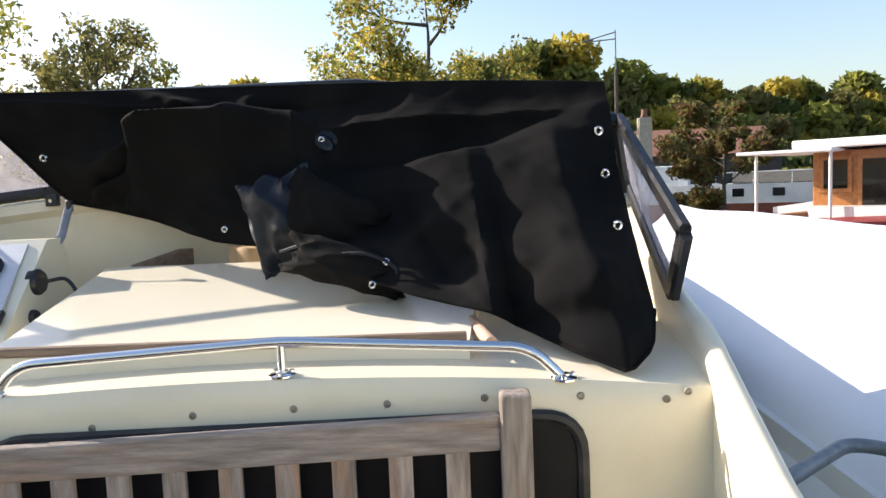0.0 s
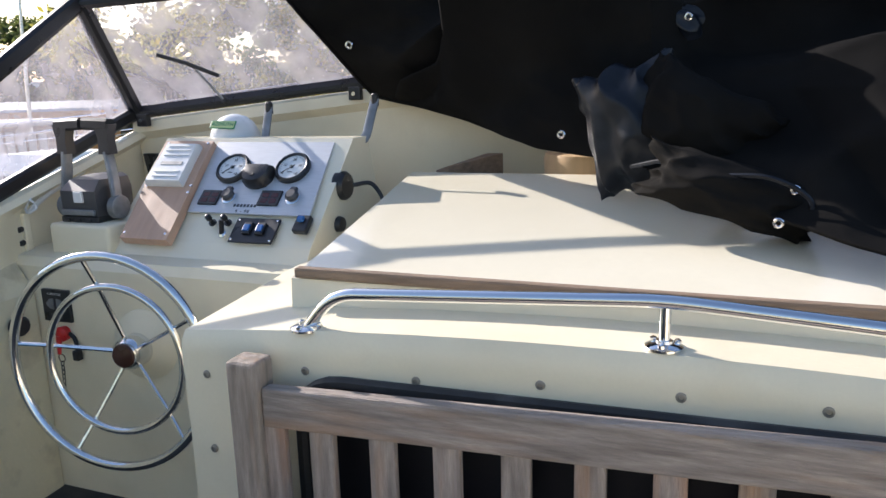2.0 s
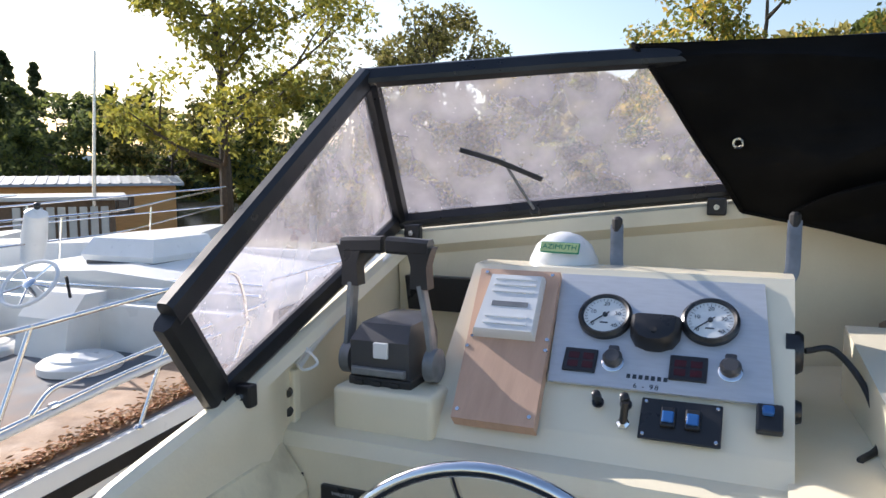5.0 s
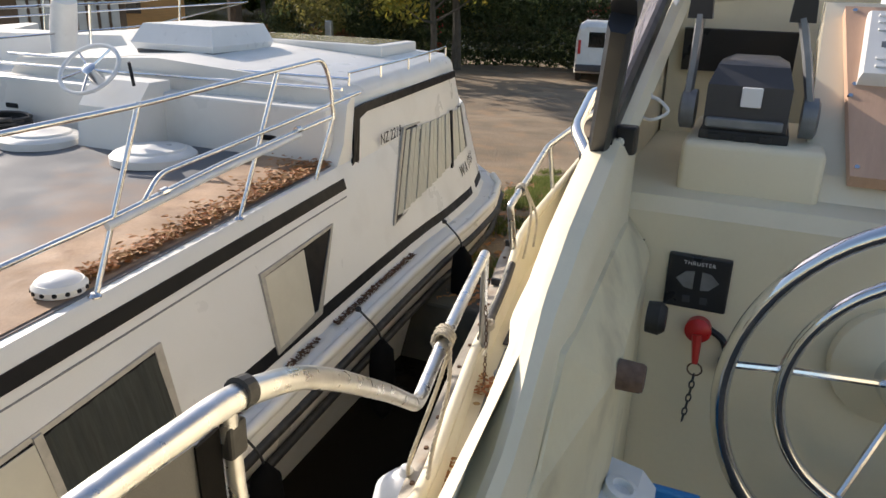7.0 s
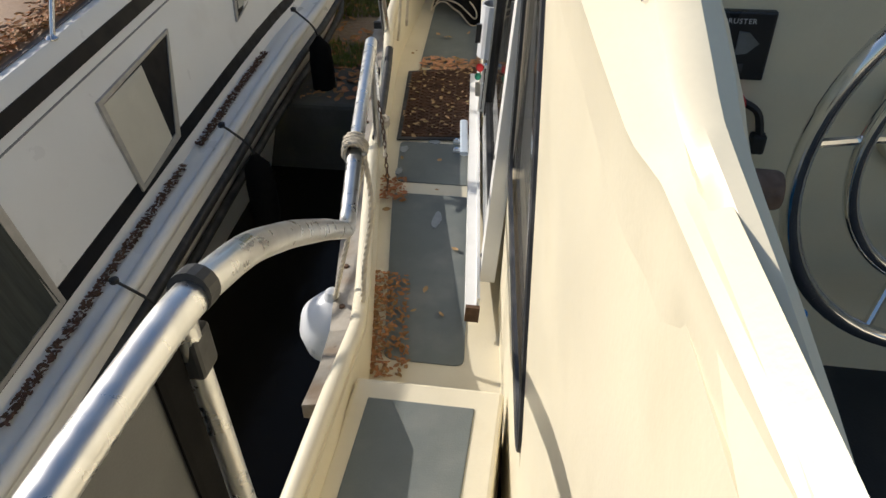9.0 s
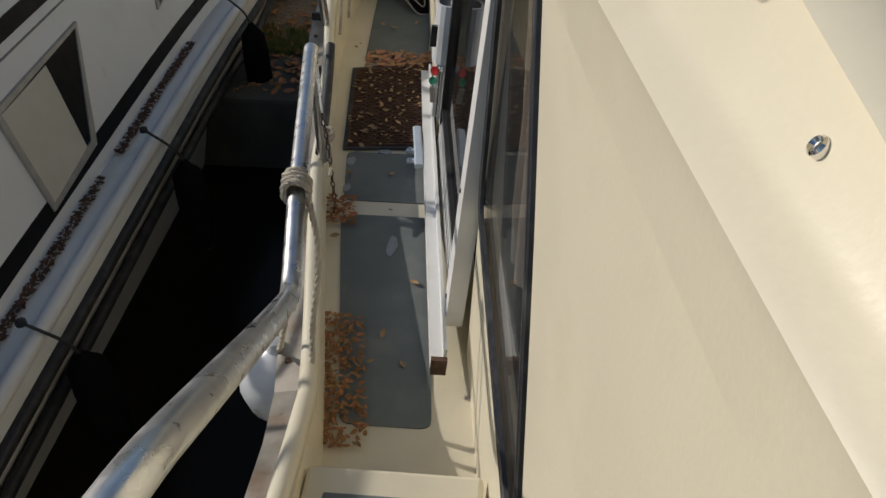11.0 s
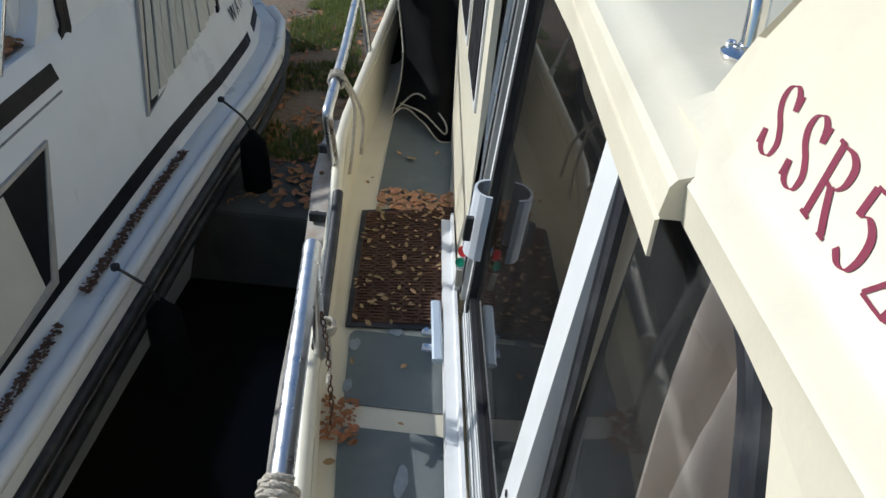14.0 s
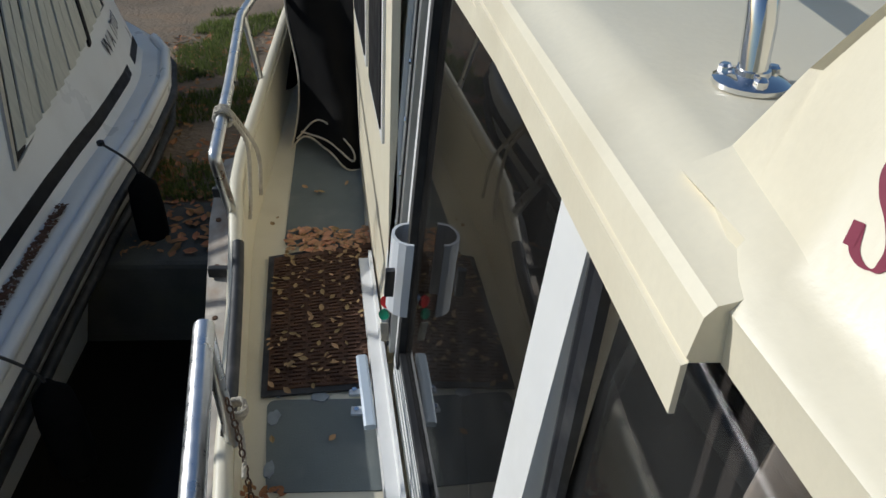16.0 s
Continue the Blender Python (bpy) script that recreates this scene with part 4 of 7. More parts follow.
rope_coil("rope_knot", (-2.69, 2.955, 0.432), (-0.16, 1, 0.06), 0.031, 4, 0.0085,
          [[(-2.66, 2.94, 0.43), (-2.63, 2.86, 0.30), (-2.65, 2.80, 0.12), (-2.66, 2.78, 0.0)], [(-2.66, 2.97, 0.44), (-2.70, 2.93, 0.25), (-2.76, 2.86, 0.0), (-2.815, 2.95, -0.15)]], "pale rope turned round the guard rail")
rope_coil("rope_knot", (-2.985, 4.70, 0.475), (-0.1, 1, 0.1), 0.027, 3, 0.008,
          [[(-2.965, 4.7, 0.475), (-2.935, 4.75, 0.35), (-2.955, 4.78, 0.15), (-2.965, 4.76, 0.05)], [(-2.965, 4.73, 0.475), (-2.915, 4.8, 0.3), (-2.935, 4.85, 0.1)]], "pale rope turned round the bow rail")
rope_coil("rope_knot", (-2.825, 3.80, 0.08), (-0.1, 0.3, -1), 0.023, 3, 0.007, [[(-2.82, 3.79, 0.08), (-2.80, 3.72, 0.02), (-2.79, 3.65, 0.0)]], "pale rope round the foot of the rail")


def link_chain(name, pts, r, w, label, material=RUST):
    c = thing(name, label, "chain")
    p = spline(pts, 24)
    out = [p[0]]
    for q in p:
        if (q - out[-1]).length >= r * 2.6:
            out.append(q)
    for i, (q, n) in enumerate(zip(out, out[1:])):
        d = (n - q).normalized()
        m = aim((q + n) / 2, d, (1, 0.2, 0) if i % 2 else (0.2, 1, 0))
        pts = [m @ Vector((r * 0.8 * math.cos(a), 0, r * 1.6 * math.sin(a))) for a in [2 * math.pi * j / 10 for j in range(10)]]
        part("link", tube(pts, w, 5, True), material, c, "", True)
    return c


link_chain("gate_chain", [(-2.81, 3.70, 0.22), (-2.80, 3.70, 0.1), (-2.795, 3.69, -0.05), (-2.79, 3.675, -0.14)], 0.008, 0.0025, "rusty gate chain hanging from the rail post")
sh = thing("chain_hook", "steel snap hook at the end of the chain", "hook")
part("eye", tube([Vector((-2.79, 3.665 + 0.016 * math.cos(a), -0.165 + 0.022 * math.sin(a))) for a in [2 * math.pi * k / 12 for k in range(12)]], 0.004, 6, True), RUST, sh, "", True)

fender = thing("ball_fender", "white round fender hanging outside the hull", "fender")
part("ball", turned([(0.0, -0.13), (0.07, -0.115), (0.115, -0.07), (0.13, 0), (0.115, 0.07), (0.07, 0.115), (0.03, 0.135), (0.02, 0.165), (0.0, 0.17)], Matrix.Translation((-2.83, 2.97, -0.30)), 24), PLASTIC_WHITE, fender, "", True)
hose = solid("gate_hose", tube([(gun_x(y) + 0.02, y, gun_z(y) + 0.045) for y in (3.78, 4.0, 4.2, 4.4, 4.53)], 0.02, 10), RUBBER, "black rubber hose along the gunwale gap", "hose", smooth=True)
strip = setting("rub_strip", loft([[(gun_x(y) - 0.03, y, gun_z(y) - 0.10), (gun_x(y) - 0.11, y, gun_z(y) - 0.12), (gun_x(y) - 0.11, y, gun_z(y) - 0.17), (gun_x(y) - 0.02, y, gun_z(y) - 0.17)] for y in [2.4 + 0.2 * k for k in range(15)]]), GALV, "weathered metal rubbing strip with bolts", "rub strip")
for k in range(12):
    y = 2.7 + 0.21 * k
    part("bolt", turned([(0.011, 0), (0.009, 0.008)], aim((gun_x(y) - 0.075, y, gun_z(y) - 0.112), (0, 0, 1)), 8), RUST, strip)
for y in (4.55, 4.92):
    part("rope_guide", block(gun_x(y) - 0.10, gun_x(y) - 0.01, y - 0.012, y + 0.012, gun_z(y) - 0.11, gun_z(y) - 0.07, 0.006), RUBBER, strip)

# cleat
cl = thing("deck_cleat", "pale blue-grey painted mooring cleat", "cleat")
PALE_BLUE = mat("pale_blue_paint", (0.48, 0.55, 0.62), 0.4, spread=0.06)
ca, cb = Vector((-2.54, 4.175, deck_z(4.17) + 0.05)), Vector((-2.502, 3.90, deck_z(3.9) + 0.05))
part("horn", bevelled(bar([ca, ca.lerp(cb, 0.5) + Vector((0, 0, 0.008)), cb], 0.034, 0.022, (0, 0, 1)), 0.004), PALE_BLUE, cl)
for t in (0.36, 0.64):
    q = ca.lerp(cb, t)
    part("leg", block(q.x - 0.014, q.x + 0.014, q.y - 0.012, q.y + 0.012, deck_z(q.y), q.z, 0.003), PALE_BLUE, cl)
    for s in (-1, 1):
        f = part("foot", block(q.x + s * 0.03 - 0.018, q.x + s * 0.03 + 0.018, q.y - 0.016, q.y + 0.016, deck_z(q.y), deck_z(q.y) + 0.012, 0.003), PLASTIC_WHITE, cl)
        part("bolt", turned([(0.009, 0), (0.008, 0.007)], Matrix.Translation((q.x + s * 0.032, q.y, deck_z(q.y) + 0.011)), 8), CHROME, f)

# doormat with ribs
rug = thing("doormat", "brown ribbed doormat strewn with dry leaves", "doormat")
mp = [Vector((-2.834, 4.057, 0)), Vector((-2.452, 4.09, 0)), Vector((-2.516, 4.855, 0)), Vector((-2.915, 4.751, 0))]


def on_mat(u, v, h):
    p = mp[0].lerp(mp[1], u).lerp(mp[3].lerp(mp[2], u), v)
    return Vector((p.x, p.y, deck_z(p.y) + h))


part("backing", loft([[on_mat(u, v, h) for u, v in ((0, 0), (1, 0), (1, 1), (0, 1))] for h in (0.004, 0.012)]), RUBBER, rug, "black rubber border")
part("pile_field", loft([[on_mat(u, v, h) for u, v in ((.05, .03), (.95, .03), (.95, .97), (.05, .97))] for h in (0.010, 0.017)]), MAT_BROWN, rug)
for k in range(40):
    v = 0.045 + 0.0225 * k
    for c in range(6):
        u = 0.065 + 0.147 * c + (0.03 if k % 2 else 0)
        part("rib", loft([[on_mat(min(u + w, 0.945), v + d, h) for w, d in ((0, 0), (0.1, 0), (0.1, 0.011), (0, 0.011))] for h in (0.016, 0.024)]), MAT_BROWN, rug)


# leaves: small curled blades, one mesh a drift
def leaves(name, n, spot, size, material, label):
    v, f = [], []
    for k in range(n):
        p = spot(k)
        a, s, curl = random.uniform(0, 6.28), size * random.uniform(0.6, 1.3), random.uniform(0.1, 0.5)
        d, e = Vector((math.cos(a), math.sin(a), random.uniform(-0.2, 0.3))), Vector((-math.sin(a), math.cos(a), random.uniform(-0.4, 0.4)))
        b = len(v)
        for t, w in ((-1, 0.05), (-0.3, 0.5), (0.4, 0.45), (1, 0.03)):
            for q in (-1, 0, 1):
                v.append(p + d * t * s + e * q * w * s + Vector((0, 0, s * curl * (abs(q) * w + t * t * 0.5) + 0.004)))
        for i in range(3):
            for j in range(2):
                o = b + i * 3 + j
                f.append((o, o + 1, o + 4, o + 3))
    me = bpy.data.meshes.new(name)
    me.from_pydata(v, [], f)
    me.materials.append(material)
    return tagged(new(name, me), label, "leaves", "", "stuff")


def scatter(y0, y1, x0, x1, lift=0.004, power=1.0):
    def spot(k):
        y, t = random.uniform(y0, y1), random.random() ** power
        return Vector((lerp(x0(y), x1(y), t), y, deck_z(y) + lift + random.random() * 0.012))
    return spot


leaves("leaf_drift", 420, scatter(2.66, 3.14, lambda y: gun_x(y) + 0.03, lambda y: gun_x(y) + 0.15, power=1.7), 0.010, LEAF, "drift of brown leaves along the deck edge")
leaves("leaf_drift", 90, scatter(3.58, 3.74, lambda y: gun_x(y) + 0.03, lambda y: gun_x(y) + 0.14), 0.012, LEAF, "small drift of brown leaves by the chain")
leaves("leaf_drift", 190, scatter(4.78, 4.93, lambda y: -2.86, lambda y: -2.53), 0.017, LEAF_DRY, "drift of dry leaves beyond the doormat")
leaves("leaf_drift", 120, lambda k: on_mat(random.uniform(0.04, 0.97), random.random() ** 0.8, 0.024), 0.013, LEAF_DRY, "dry leaves scattered on the doormat")
leaves("leaf_scatter", 26, scatter(2.75, 5.6, lambda y: gun_x(y) + 0.06, lambda y: wall_x(y, -.1) - 0.09), 0.015, LEAF_DRY, "a few stray dry leaves on the deck")

# folded black cover on the fore deck
fold = thing("folded_cover", "folded black boat cover with pale piping", "canvas cover")


def folded(u, v):
    x = lerp(-2.93, -2.56, u) + 0.03 * math.sin(v * 5)
    y = 5.57 - 0.17 * u + lerp(0.0, 0.40, v) + 0.05 * math.sin(u * 7 + v * 3)
    z = deck_z(5.7) + 0.02 + 0.62 * v + 0.05 * math.sin(u * 5) * (1 - v) + 0.03 * noise.noise((u * 4, v * 4, 0))
    return (x, y, z)


part("panel", grid_skin(folded, 24, 24), CANVAS, fold, "", True)
part("roll", grid_skin(lambda u, v: (lerp(-2.99, -2.74, v) + 0.05 * math.sin(u * 9), 5.9 + 1.1 * u, deck_z(6) + 0.15 + 0.38 * math.sin(v * 3.0) + 0.06 * noise.noise((u * 5, v * 4, 1))), 24, 14), CANVAS, fold, "", True)
part("piping", tube([Vector(folded(k / 20, 0)) + Vector((0, -0.006, 0)) for k in range(21)] + [Vector(folded(1, k / 10 * 0.3)) for k in range(1, 11)], 0.0045, 6), ROPE, fold, "pale piping")
part("piping", tube([Vector(folded(0, k / 12)) + Vector((0, -0.006, 0)) for k in range(13)], 0.0045, 6), ROPE, fold, "pale piping")
part("loop_piping", tube(spline([folded(0.05, 0.02), Vector(folded(0.3, 0.16)) + Vector((0, -0.02, 0)), Vector(folded(0.7, 0.14)) + Vector((0, -0.03, 0)), Vector(folded(0.75, 0.07)) + Vector((0, -0.03, 0)), Vector(folded(0.45, 0.06)) + Vector((0, -0.02, 0)), folded(0.1, 0.04)], 8), 0.0045, 6), ROPE, fold, "pale piping")

reg = thing("registration", "maroon registration letters on the coaming", "lettering")
GLYPHS = {}
GLYPHS["S"] = [[(0.84, 0.76), (0.72, 0.93), (0.5, 1.0), (0.24, 0.92), (0.17, 0.75), (0.32, 0.58), (0.62, 0.43), (0.82, 0.25), (0.74, 0.06), (0.48, 0.0), (0.24, 0.06), (0.13, 0.25)], [(0.85, 0.96), (0.85, 0.74)], [(0.12, 0.04), (0.12, 0.27)]]
GLYPHS["R"] = [[(0.2, 0.02), (0.2, 0.98)], [(0.2, 0.96), (0.6, 0.97), (0.86, 0.86), (0.84, 0.64), (0.58, 0.5), (0.22, 0.5)], [(0.5, 0.5), (0.72, 0.26), (0.98, 0.02)], [(0.03, 0.02), (0.37, 0.02)], [(0.03, 0.98), (0.25, 0.98)], [(0.84, 0.02), (1.1, 0.02)]]
GLYPHS["5"] = [[(0.25, 0.94), (0.55, 0.95), (0.88, 0.97)], [(0.27, 0.93), (0.2, 0.55)], [(0.2, 0.55), (0.5, 0.62), (0.8, 0.5), (0.84, 0.26), (0.68, 0.05), (0.38, 0.0), (0.12, 0.1)]]
GLYPHS["2"] = [[(0.14, 0.72), (0.25, 0.92), (0.5, 1.0), (0.77, 0.9), (0.8, 0.68), (0.6, 0.42), (0.12, 0.05)], [(0.12, 0.05), (0.5, 0.05), (0.86, 0.06)], [(0.84, 0.05), (0.92, 0.24)]]
GLYPHS["3"] = [[(0.14, 0.78), (0.28, 0.95), (0.52, 1.0), (0.76, 0.88), (0.73, 0.66), (0.45, 0.54)], [(0.45, 0.54), (0.78, 0.46), (0.86, 0.25), (0.68, 0.04), (0.38, 0.0), (0.12, 0.13)]]
GLYPHS["4"] = [[(0.66, 0.02), (0.66, 0.98)], [(0.66, 0.98), (0.36, 0.62), (0.06, 0.3)], [(0.06, 0.29), (0.95, 0.29)], [(0.44, 0.02), (0.88, 0.02)]]
GLYPHS["8"] = [[(0.5, 1.0), (0.23, 0.9), (0.22, 0.68), (0.5, 0.52), (0.8, 0.32), (0.78, 0.08), (0.5, 0.0), (0.2, 0.09), (0.19, 0.32), (0.5, 0.52), (0.76, 0.7), (0.75, 0.9), (0.5, 1.0)]]


def pen_letter(ch, width, height, m):
    """A letter drawn with a broad slanted pen: strokes swell on the downward way."""
    bm = bmesh.new()
    for k, stroke in enumerate(GLYPHS[ch]):
        pts = [(p.x, p.y) for p in (spline([(x, y, 0) for x, y in stroke], 7) if len(stroke) > 3 else [Vector((x, y, 0)) for x, y in stroke])]
        a, b = [], []
        for i, (x, y) in enumerate(pts):
            x0, y0 = pts[max(i - 1, 0)]
            x1, y1 = pts[min(i + 1, len(pts) - 1)]
            dx, dy = (x1 - x0) * width - 0.28 * (y1 - y0) * height, (y1 - y0) * height
            q = math.hypot(dx, dy) or 1
            w = height * (0.010 + 0.060 * abs(math.sin(math.atan2(dy, dx) - radians(24))) ** 1.3)
            px, py = (x - 0.5) * width - 0.28 * (y - 0.5) * height, (y - 0.5) * height
            a.append((px - dy / q * w, py + dx / q * w))
            b.append((px + dy / q * w, py - dx / q * w))
        h = 0.0005 + 0.00012 * k
        rows = [[bm.verts.new(m @ Vector((x, y, h))) for x, y in side_] for side_ in (a, b)]
        for i in range(len(pts) - 1):
            bm.faces.new((rows[0][i], rows[1][i], rows[1][i + 1], rows[0][i + 1]))
    return bm


for ch, y, z in zip("SSR52348", (2.784, 2.733, 2.686, 2.636, 2.594, 2.553, 2.511, 2.475), (1.264, 1.262, 1.259, 1.257, 1.255, 1.253, 1.250, 1.248)):
    m = aim((wall_x(y, 1.17) + 0.012 + 0.36 * (z - 1.2) - 0.0002, y, z), (-0.934, -0.112, 0.336), (0.12, -1, -0.04))
    part("letter", pen_letter(ch, 0.036, 0.055, m), MAROON, reg)
for y, x, z in ((1.865, -2.051, 1.235), (1.757, -2.050, 1.203), (1.735, -2.046, 1.206), (1.63, -2.041, 1.188), (1.997, -2.055, 1.269)):
    solid("coaming_bolt", turned([(0.0065, -0.004), (0.0065, 0.003), (0.005, 0.0045), (0.003, 0.002)], aim((x, y, z), nb), 12), CHROME, "steel stud in the coaming", "bolt", "coaming studs", smooth=True)


# bare patches where the deck paint has flaked
PATCH = mat("flaked_grey_paint", (0.30, 0.33, 0.34), 0.7, spread=0.2, scale=25)


def flake(y, f, ly, lx, seed):
    """A thin ragged patch on the side deck; f runs from the gunwale to the wall."""
    r = random.Random(seed)
    cx, z = lerp(gun_x(y), wall_x(y, -0.1), f), deck_z(y)
    ring_ = [(lx * math.cos(a) * r.uniform(0.75, 1.15), ly * math.sin(a) * r.uniform(0.75, 1.15)) for a in [k * math.pi / 7 for k in range(14)]]
    return loft([[Vector((cx + a, y + b, deck_z(y + b) + h)) for a, b in ring_] for h in (0.002, 0.0075)])


for k, (y, f, ly, lx) in enumerate(((3.48, 0.53, 0.055, 0.018), (3.98, 0.22, 0.03, 0.02), (4.06, 0.48, 0.025, 0.025), (3.80, 0.20, 0.03, 0.015), (4.10, 0.25, 0.04, 0.018))):
    tagged(solid("paint_patch", flake(y, f, ly, lx, k), PATCH, "pale flaked patch in the grey deck paint", "paint patch"), kind="stuff")


# ---- helm ----
DIAL = mat("dial_face", (0.72, 0.74, 0.74), 0.3, spread=0.03)
PLATE = mat("brushed_plate", (0.55, 0.57, 0.60), 0.45, 0.35, spread=0.06, scale=30, stretch=(1, 8, 1))
INK = mat("dark_ink", (0.03, 0.04, 0.05), 0.5)
REDLED = mat("dark_red_display", (0.06, 0.005, 0.006), 0.2)
BLUE = mat("blue_switch", (0.03, 0.12, 0.35), 0.25)
PLUG_BLUE = mat("blue_plug", (0.02, 0.20, 0.50), 0.4, spread=0.12)
GREY_DARK = mat("dark_grey_plastic", (0.06, 0.06, 0.065), 0.4, spread=0.15)
GREY_MID = mat("grey_lever", (0.22, 0.23, 0.24), 0.4, 0.3, spread=0.25, scale=25)
BROWN_CAP = mat("brown_cap", (0.05, 0.018, 0.012), 0.25)
CORK = mat("worn_wood_plug", (0.17, 0.11, 0.08), 0.9, spread=0.4, scale=50, bump=0.003)
WIRE_RED = mat("red_wire", (0.2, 0.03, 0.02), 0.5)

# sloped face of the pod: x across, up the slope, out of it
face = aim((-1.35, 2.33, 1.332), (0, -0.68, 0.733), (1, 0, 0))


def on_face(x, up, out=0.0):
    return face @ Matrix.Translation((x + 1.35, up, out))


def face_block(x0, x1, u0, u1, o0, o1, bevel=0.002):
    return block(x0 + 1.35, x1 + 1.35, u0, u1, o0, o1, bevel, m=face)


panel = thing("instrument_panel", "grey metal instrument panel with twin gauges", "instrument panel")
part("plate", bevelled(loft([[face @ Vector((x + 1.35, u, o)) for x, u in ((-1.545, 0), (-1.152, 0.0), (-1.172, 0.262), (-1.567, 0.262))] for o in (0.0, 0.006)]), 0.001), PLATE, panel)
for gx, gu in ((-1.459, 0.155), (-1.264, 0.160)):
    m = on_face(gx, gu, 0.005)
    gauge = part("gauge", turned([(0.0525, 0), (0.0525, 0.012), (0.047, 0.017), (0.042, 0.014), (0.042, 0.006)], m, 32), PLASTIC_BLACK, panel, "black gauge bezel", True)
    part("dial", turned([(0.0425, 0.008), (0.0425, 0.011)], m, 32), DIAL, gauge, "pale dial with dark figures")
    for txt, dx, dy in (("20", 0, 0.026), ("10", -0.024, 0.006), ("30", 0.024, 0.005), ("0", -0.021, -0.023), ("40", 0.020, -0.024)):
        lettering("figure", txt, 0.012, m @ Matrix.Translation((dx, dy, 0.0115)), INK, "", "", gauge, 0.0002)
    part("bar_text", block(-0.008, 0.008, -0.020, -0.017, 0.0112, 0.0118, m=m), INK, gauge)
    part("needle", block(-0.001, 0.001, -0.010, 0.034, 0.0125, 0.0138, m=m @ Matrix.Rotation(radians(132), 4, "Z")), INK, gauge)
    part("boss", turned([(0.005, 0.011), (0.004, 0.016)], m, 12), INK, gauge)
    for k in range(25):
        a = radians(222 - 264 * k / 24)
        part("tick", block(0.034 if k % 6 else 0.031, 0.039, -0.0004, 0.0004, 0.0112, 0.0116, m=m @ Matrix.Rotation(a, 4, "Z")), INK, gauge)
for x0, x1, u0, u1 in ((-1.523, -1.460, 0.025, 0.076), (-1.328, -1.262, 0.028, 0.080)):
    disp = part("display", face_block(x0, x1, u0, u1, 0.005, 0.011), PLASTIC_BLACK, panel, "small dark display with red lamps")
    for i in (0, 1):
        for j in (0, 1):
            part("lamp_window", face_block(x0 + 0.009 + i * 0.028, x0 + 0.029 + i * 0.028, u0 + 0.008 + j * 0.019, u0 + 0.022 + j * 0.019, 0.0108, 0.0118, 0), REDLED, disp)
for kx, ku in ((-1.430, 0.052), (-1.224, 0.056)):
    m = on_face(kx, ku, 0.005)
    k = part("key_switch", turned([(0.021, 0), (0.021, 0.004), (0.018, 0.006)], m, 20), CHROME, panel, "", True)
    part("cap", turned([(0.018, 0.004), (0.0185, 0.016), (0.013, 0.022)], m @ Matrix.Translation((0, 0.004, 0)), 18), GREY_DARK, k, "dark rubber cap", True)
    part("cap_tab", block(-0.010, 0.010, 0.014, 0.030, 0.006, 0.018, 0.003, m=m), GREY_DARK, k)
m = on_face(-1.36, 0.122, 0.005)
part("centre_cowl", loft([[m @ Vector((x * k, y * k, h)) for x, y in ((-0.047, 0.030), (-0.040, 0.034), (0.040, 0.034), (0.047, 0.030), (0.046, -0.008), (0.034, -0.028), (0.012, -0.037), (-0.012, -0.037), (-0.034, -0.028), (-0.046, -0.008))] for k, h in ((1, 0), (0.97, 0.022), (0.8, 0.034), (0.4, 0.037))]), PLASTIC_BLACK, panel, "black moulded cowl", True)
part("cowl_screw", turned([(0.007, 0.030), (0.006, 0.039)], m @ Matrix.Translation((0, -0.012, 0)), 10), RUBBER, panel)
lettering("engine_label", "6 - 98", 0.0145, on_face(-1.365, 0.008, 0.0063), INK, "", "", panel, 0.0003, 1.3)
for k in range(7):
    part("maker_mark", block(-0.0035, 0.0035, -0.0045, 0.0045, 0, 0.0006, m=on_face(-1.398 + 0.011 * k, 0.027, 0.0063)), INK, panel)

rocker = thing("switch_plate", "black switch plate with two blue rockers", "switch")
part("plate", face_block(-1.368, -1.232, -0.092, -0.012, -0.001, 0.005), PLASTIC_BLACK, rocker)
for x in (-1.320, -1.279):
    sw = part("rocker", face_block(x - 0.013, x + 0.013, -0.068, -0.030, 0.004, 0.013, 0.003), PLASTIC_BLACK, rocker)
    part("lens", face_block(x - 0.010, x + 0.010, -0.062, -0.040, 0.012, 0.017, 0.003), BLUE, sw, "clear blue rocker")
for x, u in ((-1.36, -0.020), (-1.24, -0.020), (-1.36, -0.084), (-1.24, -0.084)):
    part("screw", turned([(0.0045, 0.004), (0.003, 0.007)], on_face(x, u), 8), CHROME, rocker)
for x, u in ((-1.445, -0.032), (-1.395, -0.030)):
    kn = thing("pull_knob", "small black pull knob", "knob", "pull knobs")
    part("collar", turned([(0.011, 0), (0.011, 0.004)], on_face(x, u), 14), PLASTIC_BLACK, kn)
    part("stem", turned([(0.006, 0.003), (0.005, 0.016), (0.009, 0.02), (0.008, 0.032), (0.004, 0.035)], on_face(x, u), 12), PLASTIC_BLACK, kn, "", True)
tg = thing("toggle_switch", "steel toggle switch with a black lever", "switch")
part("nut", turned([(0.013, 0), (0.012, 0.004), (0.006, 0.008)], on_face(-1.395, -0.068), 6), CHROME, tg)
part("lever", tube([face @ Vector((-0.045, -0.068, 0.006)), face @ Vector((-0.041, -0.045, 0.034))], 0.007, 8), PLASTIC_BLACK, tg, "", True)
rk = thing("rocker_switch", "black toggle block at the panel corner", "switch")
part("base", face_block(-1.180, -1.138, -0.056, -0.004, -0.001, 0.018, 0.004), PLASTIC_BLACK, rk)
part("lever", face_block(-1.171, -1.152, -0.030, -0.012, 0.016, 0.028, 0.004), BLUE, rk, "blue-tipped lever")
